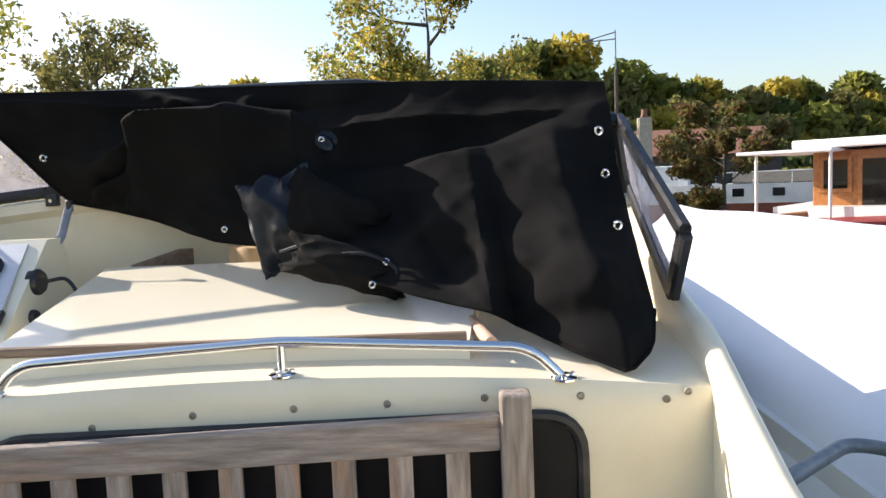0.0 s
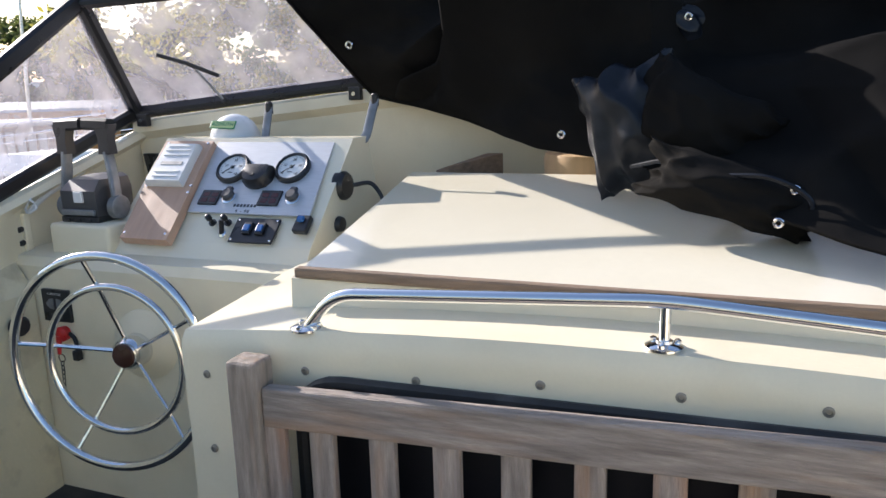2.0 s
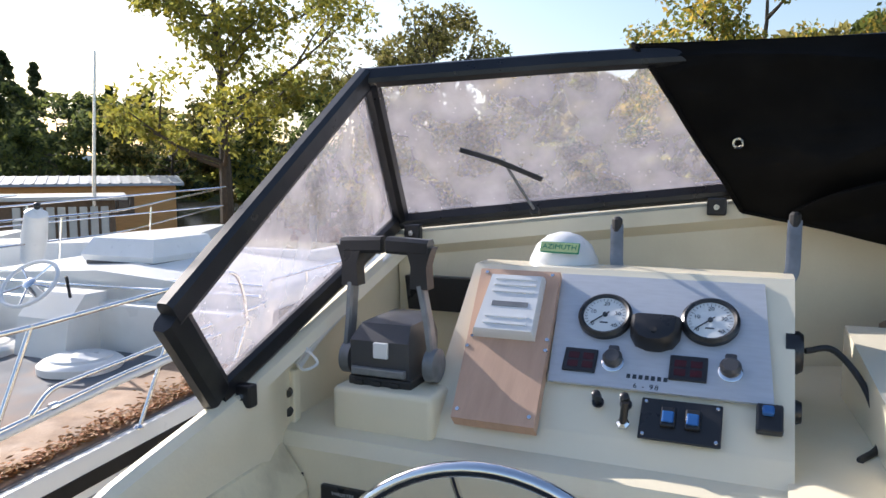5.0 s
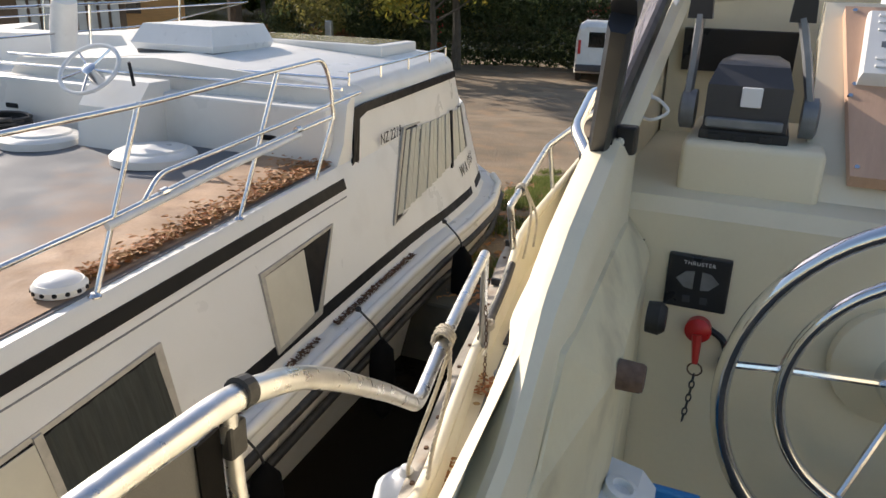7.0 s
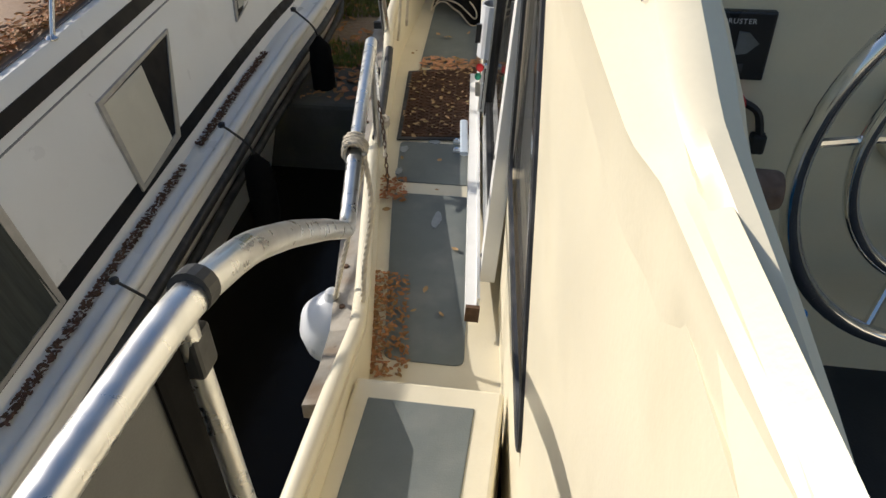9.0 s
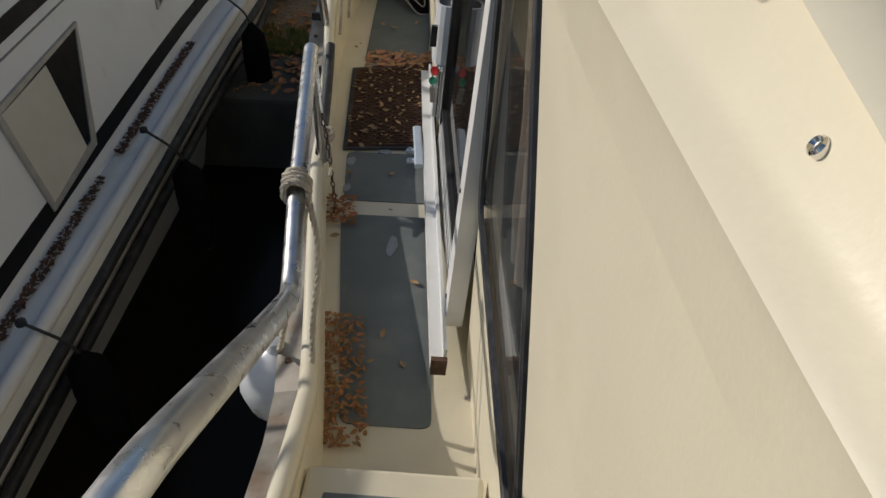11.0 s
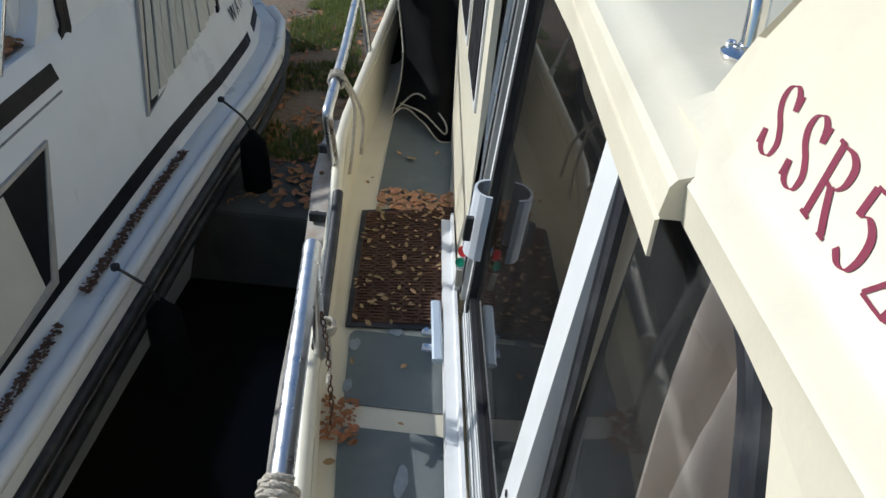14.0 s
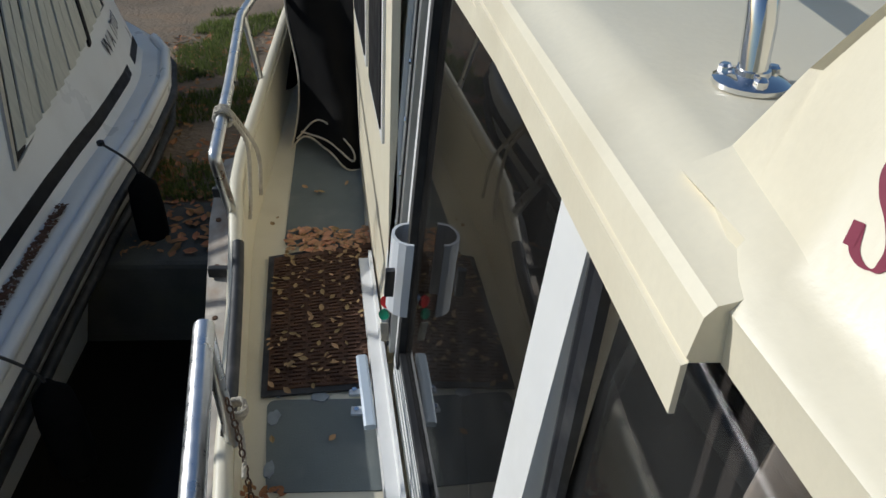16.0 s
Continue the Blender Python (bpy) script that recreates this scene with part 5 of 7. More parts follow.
for z, y, r, name in ((1.40, 2.46, 0.040, "round_dial"), (1.30, 2.42, 0.022, "round_dial")):
    rd = thing(name, "black round instrument on the pod side", "instrument")
    part("body", turned([(r, 0), (r, 0.022), (r * 0.85, 0.03), (r * 0.3, 0.031)], aim((-1.135, y, z), (1, 0, 0)), 22), PLASTIC_BLACK, rd, "", True)
sq = solid("square_socket", block(-1.137, -1.128, 2.315, 2.36, 1.225, 1.285, 0.003), PLASTIC_BLACK, "black square socket on the pod side", "socket")
cable = solid("console_cable", tube(spline([(-1.10, 2.48, 1.40), (-1.05, 2.50, 1.40), (-1.0, 2.47, 1.34), (-0.985, 2.40, 1.27), (-1.02, 2.34, 1.255)], 8), 0.006, 8), RUBBER, "black cable curling from the pod", "cable", smooth=True)

# hoop over the pod
hoop = thing("pod_hoop", "flat black steel hoop above the instrument pod", "hoop")
hp = rounded([(-1.48, 2.668, 1.611), (-1.47, 2.612, 1.500), (-1.122, 2.605, 1.503), (-1.118, 2.678, 1.628)], 0.04, 6)
part("strap", bar(hp, 0.028, 0.007, (0, -1, 0.2)), GREY_MID, hoop, "", True)
for q in (hp[0], hp[-1]):
    part("tip", turned([(0.012, -0.02), (0.012, 0.012), (0.006, 0.018)], Matrix.Translation(q), 10), RUBBER, hoop)

# wooden board with a plotter cover
board = thing("plotter_board", "varnished plywood board carrying a plotter cover", "board")
bf = aim((-1.705, 2.24, 1.262), (0, -0.68, 0.733), (1, 0, 0))
part("panel", bevelled(loft([[bf @ Vector((x, u, o)) for x, u in ((0, 0), (0.161, 0), (0.140, 0.362), (-0.036, 0.362))] for o in (-0.012, 0.016)]), 0.002), PLY, board)
for x, u in ((0.008, 0.018), (0.148, 0.020), (-0.012, 0.16), (0.148, 0.165), (-0.008, 0.185), (0.146, 0.19), (-0.02, 0.352), (0.125, 0.352)):
    part("screw", turned([(0.005, 0.015), (0.004, 0.018)], bf @ Matrix.Translation((x, u, 0)), 8), CHROME, board)
gcov = part("plotter_cover", bevelled(loft([[bf @ Vector((x * k + 0.059, u * k + 0.262, o)) for x, u in ((-0.064, -0.078), (0.064, -0.078), (0.056, 0.072), (-0.060, 0.072))] for k, o in ((1, 0.014), (1, 0.030), (0.93, 0.040))]), 0.003), PLASTIC_WHITE, board, "pale grey plotter sun cover", 30)
for u in (0.205, 0.222, 0.285, 0.303, 0.318):
    part("ridge", block(0.015, 0.105, u - 0.003, u + 0.003, 0.038, 0.0425, 0.001, m=bf), PLASTIC_WHITE, gcov)
part("maker_mark", block(0.022, 0.098, 0.247, 0.259, 0.0398, 0.0412, m=bf), GREY_MID, gcov, "grey maker's mark")

# compass under a white dome cover
dome = thing("compass", "white domed compass cover with a green label", "compass")
m = Matrix.Translation((-1.594, 2.64, 1.487))
part("skirt", turned([(0.095, 0), (0.097, 0.012), (0.088, 0.022)], m, 28), PLASTIC_WHITE, dome, "", True)
part("dome", turned([(0.080, 0.02), (0.077, 0.045), (0.062, 0.078), (0.038, 0.098), (0.012, 0.106), (0, 0.107)], m, 28), PLASTIC_WHITE, dome, "", True)
lm = aim((-1.588, 2.577, 1.562), (0.05, -0.80, 0.6), (1, 0, 0))
part("label_plate", block(-0.044, 0.044, -0.014, 0.014, 0.0, 0.004, 0.002, m=lm), GREEN, dome, "green label border")
part("label_ground", block(-0.041, 0.041, -0.0115, 0.0115, 0.003, 0.0046, m=lm), mat("yellow_green", (0.55, 0.66, 0.30), 0.5), dome)
lettering("label_text", "AZIMUTH", 0.0175, lm @ Matrix.Translation((0, 0, 0.005)), GREEN, "", "", dome, 0.0003)

# engine levers on their pedestal
ped = solid("lever_pedestal", block(-1.962, -1.742, 2.225, 2.52, 1.2, 1.305, 0.012, 3), CREAM, "cream moulded pedestal for the engine levers", "pedestal", smooth=30)
lev = thing("engine_control", "dark twin-lever engine control", "throttle")
part("housing", bevelled(loft([[(x0, y0, z), (x1, y0, z), (x1, 2.40, z), (x0, 2.40, z)] for x0, x1, y0, z in ((-1.936, -1.806, 2.262, 1.318), (-1.936, -1.806, 2.258, 1.395), (-1.926, -1.816, 2.29, 1.425), (-1.905, -1.835, 2.34, 1.435))]), 0.006), GREY_DARK, lev, "", 30)
part("base", block(-1.94, -1.80, 2.255, 2.41, 1.303, 1.322, 0.004), RUBBER, lev)
part("light_strip", block(-1.932, -1.812, 2.250, 2.262, 1.326, 1.342, 0.003), GREY_MID, lev, "light grey strip")
part("white_label", block(-1.882, -1.850, 2.252, 2.2600, 1.362, 1.394, 0.002), PLASTIC_WHITE, lev, "square white label")
for k in range(3):
    part("clip", block(-1.925 + 0.04 * k, -1.905 + 0.04 * k, 2.25, 2.262, 1.305, 1.316, 0.002), RUBBER, lev)
for x, tip in ((-1.958, -1.989), (-1.782, -1.790)):
    s = 1 if x > -1.87 else -1
    part("pivot", turned([(0.034, 0), (0.034, 0.022), (0.026, 0.026)], aim((x - s * 0.004, 2.31, 1.345), (s, 0, 0)), 20), GREY_MID, lev, "", True)
    arm = part("arm", bar([(x + s * 0.012, 2.305, 1.335), (lerp(x + s * 0.01, tip - s * 0.02, 0.5), 2.32, 1.43), (tip - s * 0.02, 2.33, 1.50)], 0.034, 0.014, (1, 0, 0)), GREY_MID, lev, "scuffed metal arm")
    part("grip_neck", loft([[(tip - s * (0.02 + w), 2.33 + d, z) for w, d in ((-h, -0.016), (h, -0.016), (h, 0.016), (-h, 0.016))] for h, z in ((0.02, 1.495), (0.017, 1.54), (0.024, 1.565), (0.03, 1.58))]), PLASTIC_BLACK, arm, "black grip", 40)
    part("grip", bevelled(bar([(tip, 2.33, 1.578), (tip - s * 0.094, 2.33, 1.582)], 0.034, 0.034, (0, 0, 1)), 0.004), PLASTIC_BLACK, arm, "", 30)
bin_ = solid("black_tray", bevelled(loft([[(x, 2.72, 1.37), (x, 2.70, 1.46), (x, 2.705, 1.462), (x, 2.74, 1.46), (x, 2.76, 1.37)] for x in (-2.03, -1.80)]), 0.003), PLASTIC_BLACK, "black plastic tray behind the levers", "tray")

# steering wheel
wc, wn_ = Vector((-1.565, 2.005, 1.001)), Vector((0.144, -1, 0.033)).normalized()
wheel = thing("steering_wheel", "polished steel steering wheel with a grab ring", "steering wheel")
wm = aim(wc, wn_, (1, 0, 0))
ring = [2 * math.pi * k / 64 for k in range(64)]
part("rim", tube([wm @ Vector((0.276 * math.cos(a), 0.276 * math.sin(a), 0)) for a in ring], 0.0125, 12, True), CHROME, wheel, "", True)
part("grab_ring", tube([wm @ Vector((0.192 * math.cos(a), 0.192 * math.sin(a), -0.028)) for a in ring], 0.010, 12, True), CHROME, wheel, "", True)
for k in range(5):
    a = radians(100 + 72 * k)
    sp = part("spoke", tube([wm @ Vector((0.03 * math.cos(a), 0.03 * math.sin(a), -0.085)), wm @ Vector((0.192 * math.cos(a), 0.192 * math.sin(a), -0.034)), wm @ Vector((0.27 * math.cos(a), 0.27 * math.sin(a), -0.002))], 0.006, 8), CHROME, wheel, "", True)
    part("stay", tube([wm @ Vector((0.186 * math.cos(a), 0.186 * math.sin(a), -0.036)), wm @ Vector((0.198 * math.cos(a), 0.198 * math.sin(a), -0.026))], 0.009, 8), CHROME, sp, "", True)
hubp = part("hub", turned([(0.045, -0.13), (0.045, -0.085), (0.040, -0.068), (0.034, -0.060)], wm, 24), CHROME, wheel, "", True)
part("hub_cap", turned([(0.034, -0.061), (0.030, -0.055), (0.01, -0.052), (0, -0.0515)], wm, 20), BROWN_CAP, hubp, "dark brown hub cap", True)
part("mount", turned([(0.10, -0.175), (0.098, -0.155), (0.07, -0.135), (0.05, -0.12)], wm, 28), CREAM, wheel, "cream moulded mount", True)

# thruster panel, key, plugs
th = thing("thruster_panel", "black thruster control panel", "control panel")
part("plate", block(-1.951, -1.850, 2.160, 2.174, 1.032, 1.127, 0.003), PLASTIC_BLACK, th)
for sx in (-1, 1):
    part("arrow_key", loft([[(-1.9005 + sx * (0.006 + x), y, 1.085 + z) for x, z in ((0, 0.016), (0.014, 0.014), (0.028, 0.0), (0.014, -0.014), (0, -0.016))] for y in (2.1605, 2.157)]), GREY_MID, th, "grey arrow key")
    part("small_key", block(-1.9005 + sx * 0.014 - 0.006, -1.9005 + sx * 0.014 + 0.006, 2.158, 2.161, 1.044, 1.056), GREY_DARK, th)
lettering("panel_text", "THRUSTER", 0.0095, aim((-1.9005, 2.159, 1.114), (0, -1, 0), (1, 0, 0)), PLASTIC_WHITE, "", "", th, 0.0002, 1.15)
kn = thing("kill_switch", "red kill key with a rusty ring chain", "switch")
part("red_cap", turned([(0.021, 0), (0.022, 0.02), (0.012, 0.028)], aim((-1.887, 2.172, 0.998), (0, -1, 0)), 18), RED, kn, "", True)
part("red_toggle", tube([(-1.887, 2.145, 0.995), (-1.883, 2.135, 0.945)], [0.009, 0.005], 8), RED, kn, "", True)
part("black_strap", tube(spline([(-1.87, 2.165, 1.0), (-1.845, 2.16, 0.985), (-1.835, 2.155, 0.95)], 5), 0.006, 6), RUBBER, kn, "", True)
part("strap_end", block(-1.848, -1.826, 2.145, 2.165, 0.925, 0.955, 0.004), RUBBER, kn)
part("ring", tube([Vector((-1.882 + 0.012 * math.cos(a), 2.14, 0.932 + 0.012 * math.sin(a))) for a in ring[::6]], 0.0015, 5, True), RUST, kn, "", True)
link_chain("key_chain", [(-1.882, 2.14, 0.922), (-1.884, 2.14, 0.88), (-1.89, 2.14, 0.82)], 0.005, 0.0015, "thin rusty chain below the key", PLASTIC_BLACK)
pl = thing("socket_plug", "white socket with a blue shore-power plug", "socket")
part("socket_box", bevelled(loft([[(x, y0, z0), (x, y1, z0), (x, y1, z1), (x, y0, z1)] for x, y0, y1, z0, z1 in ((-1.962, 1.70, 1.80, 0.86, 0.955), (-1.915, 1.705, 1.795, 0.865, 0.95), (-1.895, 1.72, 1.785, 0.875, 0.935))]), 0.010), PLASTIC_WHITE, pl, "", 30)
part("screw_boss", turned([(0.022, 0), (0.022, 0.012), (0.014, 0.014), (0.012, 0.004)], aim((-1.935, 1.735, 0.948), (0.3, 0, 1)), 18), PLASTIC_WHITE, pl, "", True)
part("box_foot", block(-1.958, -1.905, 1.715, 1.785, 0.80, 0.865, 0.008), PLASTIC_WHITE, pl)
part("plug_cap", turned([(0.034, 0), (0.038, 0.015), (0.038, 0.07), (0.030, 0.085), (0.028, 0.13), (0.022, 0.16)], aim((-1.90, 1.775, 0.885), (0.15, 0.12, -1)), 20), PLUG_BLUE, pl, "blue plug body", True)
part("flap", block(-1.905, -1.84, 1.800, 1.812, 0.85, 0.925, 0.005), PLUG_BLUE, pl, "blue hinged flap")
part("plug_lead", tube(spline([(-1.925, 1.70, 0.90), (-1.905, 1.665, 0.86), (-1.90, 1.655, 0.80), (-1.915, 1.67, 0.74), (-1.93, 1.70, 0.56)], 6), 0.007, 8), PLASTIC_WHITE, pl, "", True)
cork = solid("wood_bung", turned([(0.019, 0), (0.018, 0.028), (0.016, 0.032)], aim((-1.957, 1.752, 1.105), (1, 0, 0)), 16), CORK, "worn wooden bung in the coaming", "bung", smooth=True)
bk = solid("black_fitting", turned([(0.026, 0), (0.028, 0.02), (0.02, 0.03)], aim((-1.965, 2.08, 1.04), (1, 0, 0)), 14), RUBBER, "black round fitting on the coaming", "fitting", smooth=True)
wb = solid("cable", tube(spline([(-2.05, 2.24, 1.33), (-2.045, 2.3, 1.37), (-2.045, 2.45, 1.43), (-2.05, 2.65, 1.52)], 6), 0.008, 6), PLASTIC_WHITE, "white cable along the coaming", "cable", smooth=True)
tw = solid("tied_wire", tube(spline([(-2.05, 2.23, 1.34), (-2.02, 2.225, 1.37), (-1.99, 2.22, 1.35), (-2.015, 2.21, 1.335), (-2.04, 2.225, 1.345), (-2.02, 2.23, 1.375)], 6), 0.003, 6), PLASTIC_WHITE, "looped white wire end", "wire", smooth=True)
cv = solid("cream_conduit", block(-2.066, -2.044, 2.215, 2.24, 1.19, 1.33, 0.004), CREAM, "cream plastic cable conduit on the coaming", "conduit")
for z in (1.245, 1.285):
    solid("conduit_stud", turned([(0.009, 0), (0.008, 0.022)], aim((-2.058, 2.218, z), (0.5, -1, 0)), 10), RUBBER, "black stud by the conduit", "stud", "conduit studs")
sprig = solid("red_wires", tube(spline([(-1.63, 2.86, 1.50), (-1.60, 2.84, 1.55), (-1.62, 2.83, 1.47), (-1.58, 2.84, 1.43)], 6), 0.005, 6), WIRE_RED, "red-brown wire ends below the windscreen", "wire", smooth=True)

# wiper and brackets on the windscreen
wp = thing("windscreen_wiper", "black wiper resting on the windscreen", "wiper")
part("blade", bar([(-1.835, 2.60, 1.782), (-1.75, 2.625, 1.755), (-1.655, 2.665, 1.712)], 0.012, 0.008, (0, -1, 0)), RUBBER, wp)
part("arm", tube([(-1.735, 2.64, 1.745), (-1.69, 2.72, 1.64)], 0.004, 6), GREY_MID, wp)
part("pivot", turned([(0.012, 0), (0.012, 0.02)], aim((-1.69, 2.74, 1.63), (0, -1, 0.5)), 10), RUBBER, wp)
for x, y, z in ((-2.0, 2.69, 1.575), (-1.28, 2.87, 1.645), (-2.03, 2.04, 1.33)):
    br = thing("screen_bracket", "black bracket holding the windscreen", "bracket", "windscreen brackets")
    part("plate", block(x - 0.022, x + 0.022, y - 0.012, y + 0.012, z - 0.02, z + 0.022, 0.004), FRAME, br)
    part("bolt", turned([(0.008, 0), (0.007, 0.006)], aim((x, y - 0.012, z), (0, -1, 0)), 8), CHROME, br)

# bolts along the coach box, window behind the bench
for x, z in ((-1.075, 1.129), (-1.075, 0.97), (-0.85, 1.162), (-0.628, 1.169), (-0.408, 1.189), (-0.19, 1.196), (0.01, 1.20), (0.217, 1.206), (0.42, 1.203), (0.60, 1.19), (0.645, 1.205)):
    solid("box_bolt", turned([(0.009, 0), (0.008, 0.004), (0.005, 0.005), (0.004, 0.002)], aim((x, 1.787, z - 0.012), (0, -1, 0)), 10), GALV, "small steel bolt in the coach box", "bolt", "coach box bolts")
aw = thing("window_3", "dark window with a rounded black rubber seal", "window", kind="structure")
wl = rounded([(-0.3, 1.78, 0.60), (0.42, 1.78, 0.60), (0.42, 1.78, 1.155), (-0.86, 1.78, 1.135), (-0.86, 1.78, 0.60), (-0.3, 1.78, 0.60)], 0.09, 6)[:-1]
part("seal", tube(wl, 0.014, 8, True), RUBBER, aw, "", True)
part("pane", loft([[(p.x, y, p.z) for p in wl] for y in (1.786, 1.780)]), BLACK, aw, "dark glass")

# items beyond the hatch
bowl = thing("wooden_box", "round pale wooden box beyond the hatch", "box")
part("body", turned([(0.14, -0.06), (0.15, 0.08), (0.145, 0.098), (0.13, 0.102), (0.05, 0.104)], Matrix.Translation((-0.50, 2.865, 1.36)), 28), PLY_PALE, bowl, "", True)
stick = solid("dark_wedge", bevelled(loft([[(-0.95, 2.73, 1.30), (-0.91, 2.73, 1.30), (-0.91, 2.73, 1.425), (-0.95, 2.73, 1.415)], [(-0.83, 2.86, 1.30), (-0.78, 2.86, 1.30), (-0.78, 2.86, 1.455), (-0.83, 2.86, 1.455)]]), 0.004), WOOD_STRIP, "dark wooden wedge beyond the hatch", "wedge")
dowel = solid("wooden_dowel", tube([(0.24, 1.90, 1.285), (0.20, 2.1, 1.30)], 0.016, 12), PLY, "pale wooden dowel end under the canvas", "dowel", smooth=True)


# ---- neighbouring cruiser ----
RUSTY_DECK = mat("rust_stained_deck", (0.16, 0.17, 0.18), 0.85, spread=0.12, scale=1.2, dirt=(0.33, 0.19, 0.10), dirt_amount=0.8, dirt_scale=0.9, bump=0.001, fine=80)
STAINED = mat("stained_deck_edge", (0.36, 0.24, 0.15), 0.8, spread=0.3, scale=3, dirt=(0.15, 0.08, 0.05), dirt_amount=0.6, dirt_scale=5, bump=0.002, fine=60)
PANE_DARK = glass("tinted_pane", (0.10, 0.11, 0.11), 0.05, (0.3, 0.3, 0.28))
DRAPE = mat("pale_drape", (0.55, 0.54, 0.46), 0.9, spread=0.12, scale=8, stretch=(1, 5, 0.4))
ALU_FRAME = mat("dull_alu_frame", (0.46, 0.44, 0.40), 0.5, 0.5, spread=0.12, scale=20)
BLIND = mat("cream_blind", (0.62, 0.59, 0.49), 0.6, spread=0.05)


def n_x(y):
    return steps(y, (-3, -4.24), (2.5, -4.285), (4, -4.347), (5.3, -4.40), (6.6, -4.43), (7.4, -4.5), (8.0, -4.66), (8.6, -5.0), (9.1, -5.5), (9.35, -6.1))


def n_edge(y):
    return 0.218 + 0.05 * (min(y, 6) - 2.955)


def n_side(y, z):
    """The hull side flares out below the deck's edge."""
    return n_x(y) + 0.20 * max(0, n_edge(y) - z) / 0.7


def n_in(y):
    return -12.2 - n_x(y)


nys = [-3 + 0.25 * k for k in range(50)]
ring = []
for y in nys:
    e = n_edge(y)
    low = e - 0.78
    s = n_side(y, low)
    ring.append([(n_x(y) - 0.06, y, e + 0.012), (n_x(y) - 0.02, y, e + 0.016), (n_x(y), y, e - 0.01), (s, y, low), (s + 0.03, y, low - 0.03), (s + 0.14, y, low - 0.02), (s + 0.21, y, low - 0.06), (s + 0.23, y, low - 0.12), (s + 0.21, y, low - 0.19), (s + 0.17, y, low - 0.3), (s + 0.05, y, low - 0.55), (s - 0.1, y, WATER_Z - 0.2), (n_in(y), y, WATER_Z - 0.2), (n_in(y), y, e)])
hull = setting("neighbour_hull", loft(ring), WHITE, "white hull of the neighbouring cruiser", "boat", 35)


def n_strip(z0, z1, y0, y1, o, material, name, dz=True, n=30, parent=None):
    def q(y, z):
        return Vector((n_side(y, z + (n_edge(y) - 0.218)) + o, y, z + (n_edge(y) - 0.218 if dz else 0)))
    ys_ = [lerp(y0, y1, k / n) for k in range(n + 1)]
    bm = loft([[q(y, z0), q(y, z1), q(y, z1) - Vector((0.012, 0, 0)), q(y, z0) - Vector((0.012, 0, 0))] for y in ys_])
    return part(name, bm, material, parent or hull)


n_strip(0.085, 0.155, -3, 5.12, 0.004, BLACK, "black_band")
n_strip(-0.545, -0.475, -3, 8.0, 0.004, BLACK, "lower_band")
n_strip(0.035, 0.042, -3, 5.1, 0.003, GREY_MID, "thin_line")
for off, zz, r, mm, nm in ((0.235, -0.70, 0.030, RUBBER, "rub_rail"), (0.19, -0.90, 0.028, RUBBER, "lower_rub_rail"), (0.20, -0.585, 0.035, WHITE, "white_rail")):
    part(nm, tube([(n_side(y, n_edge(y) - 0.78) + off, y, zz + n_edge(y) - 0.218) for y in [-2.5 + 0.3 * k for k in range(37)]], r, 10), mm, hull, "", True)
leaves("gutter_leaves", 1500, lambda k: (lambda y: Vector((n_side(y, n_edge(y) - 0.78) + random.uniform(0.045, 0.09), y, n_edge(y) - 0.80 + random.random() * 0.012)))(random.choice((random.uniform(2.6, 4.3), random.uniform(4.5, 5.7)))), 0.012, LEAF_OLD, "dead leaves lying in the hull ledge")

# aft deck and its cabin front
setting("neighbour_deck", loft([[(n_x(y) - 0.07, y, n_edge(y) + 0.018), (-7.86, y, n_edge(y) + 0.018), (-7.86, y, n_edge(y) - 0.05), (n_x(y) - 0.07, y, n_edge(y) - 0.05)] for y in (-3, 0, 2.9, 4.2, 5.2)]), RUSTY_DECK, "pale deck stained brown by leaves", "deck")
setting("neighbour_deck_edge", loft([[(n_x(y) - 0.09, y, n_edge(y) + 0.023), (n_x(y) - 0.09 - steps(y, (1.5, 0.75), (3.0, 0.55), (5.1, 0.7)), y, n_edge(y) + 0.023), (n_x(y) - 0.2, y, n_edge(y) - 0.02)] for y in (1.5, 2.2, 3.0, 3.7, 4.4, 5.12)]), STAINED, "brown stained strip along the deck edge", "deck")
leaves("deck_leaves", 1700, lambda k: (lambda y: Vector((-4.45 - abs(random.gauss(0, 0.14)) * (0.3 + 0.35 * max(0, y - 2.9)), y, n_edge(y) + 0.024 + random.random() * 0.03)))(random.uniform(2.9, 5.1)), 0.02, LEAF, "thick drift of brown leaves at the deck edge")
leaves("deck_leaves", 200, lambda k: Vector((random.uniform(-7.8, -7.0), random.uniform(4.3, 5.05), 0.325 + random.random() * 0.02)), 0.026, LEAF, "brown leaves in the deck corner")


def cab_z(y):
    return 0.80 + 0.02 * (y - 5.3)


cab = []
for y in (5.30, 5.5, 6.0, 6.6, 7.2, 7.55, 7.75):
    f = 1 if y < 7.6 else 0.6
    cab.append([(n_x(y), y, n_edge(y) - 0.02), (n_x(y) - 0.035, y, 0.5), (n_x(y) - 0.07 - (1 - f) * 0.1, y, cab_z(y) - 0.06), (n_x(y) - 0.10, y, cab_z(y) * f), (n_x(y) - 0.17, y, (cab_z(y) + 0.05) * f), (-6.1, y, (cab_z(y) + 0.14) * f), (n_in(y) + 0.17, y, (cab_z(y) + 0.05) * f), (n_in(y) + 0.05, y, cab_z(y) - 0.1), (n_in(y), y, n_edge(y) - 0.02)])
cabin = setting("neighbour_cabin", loft(cab), WHITE, "white cabin of the neighbouring cruiser", "boat", 40)
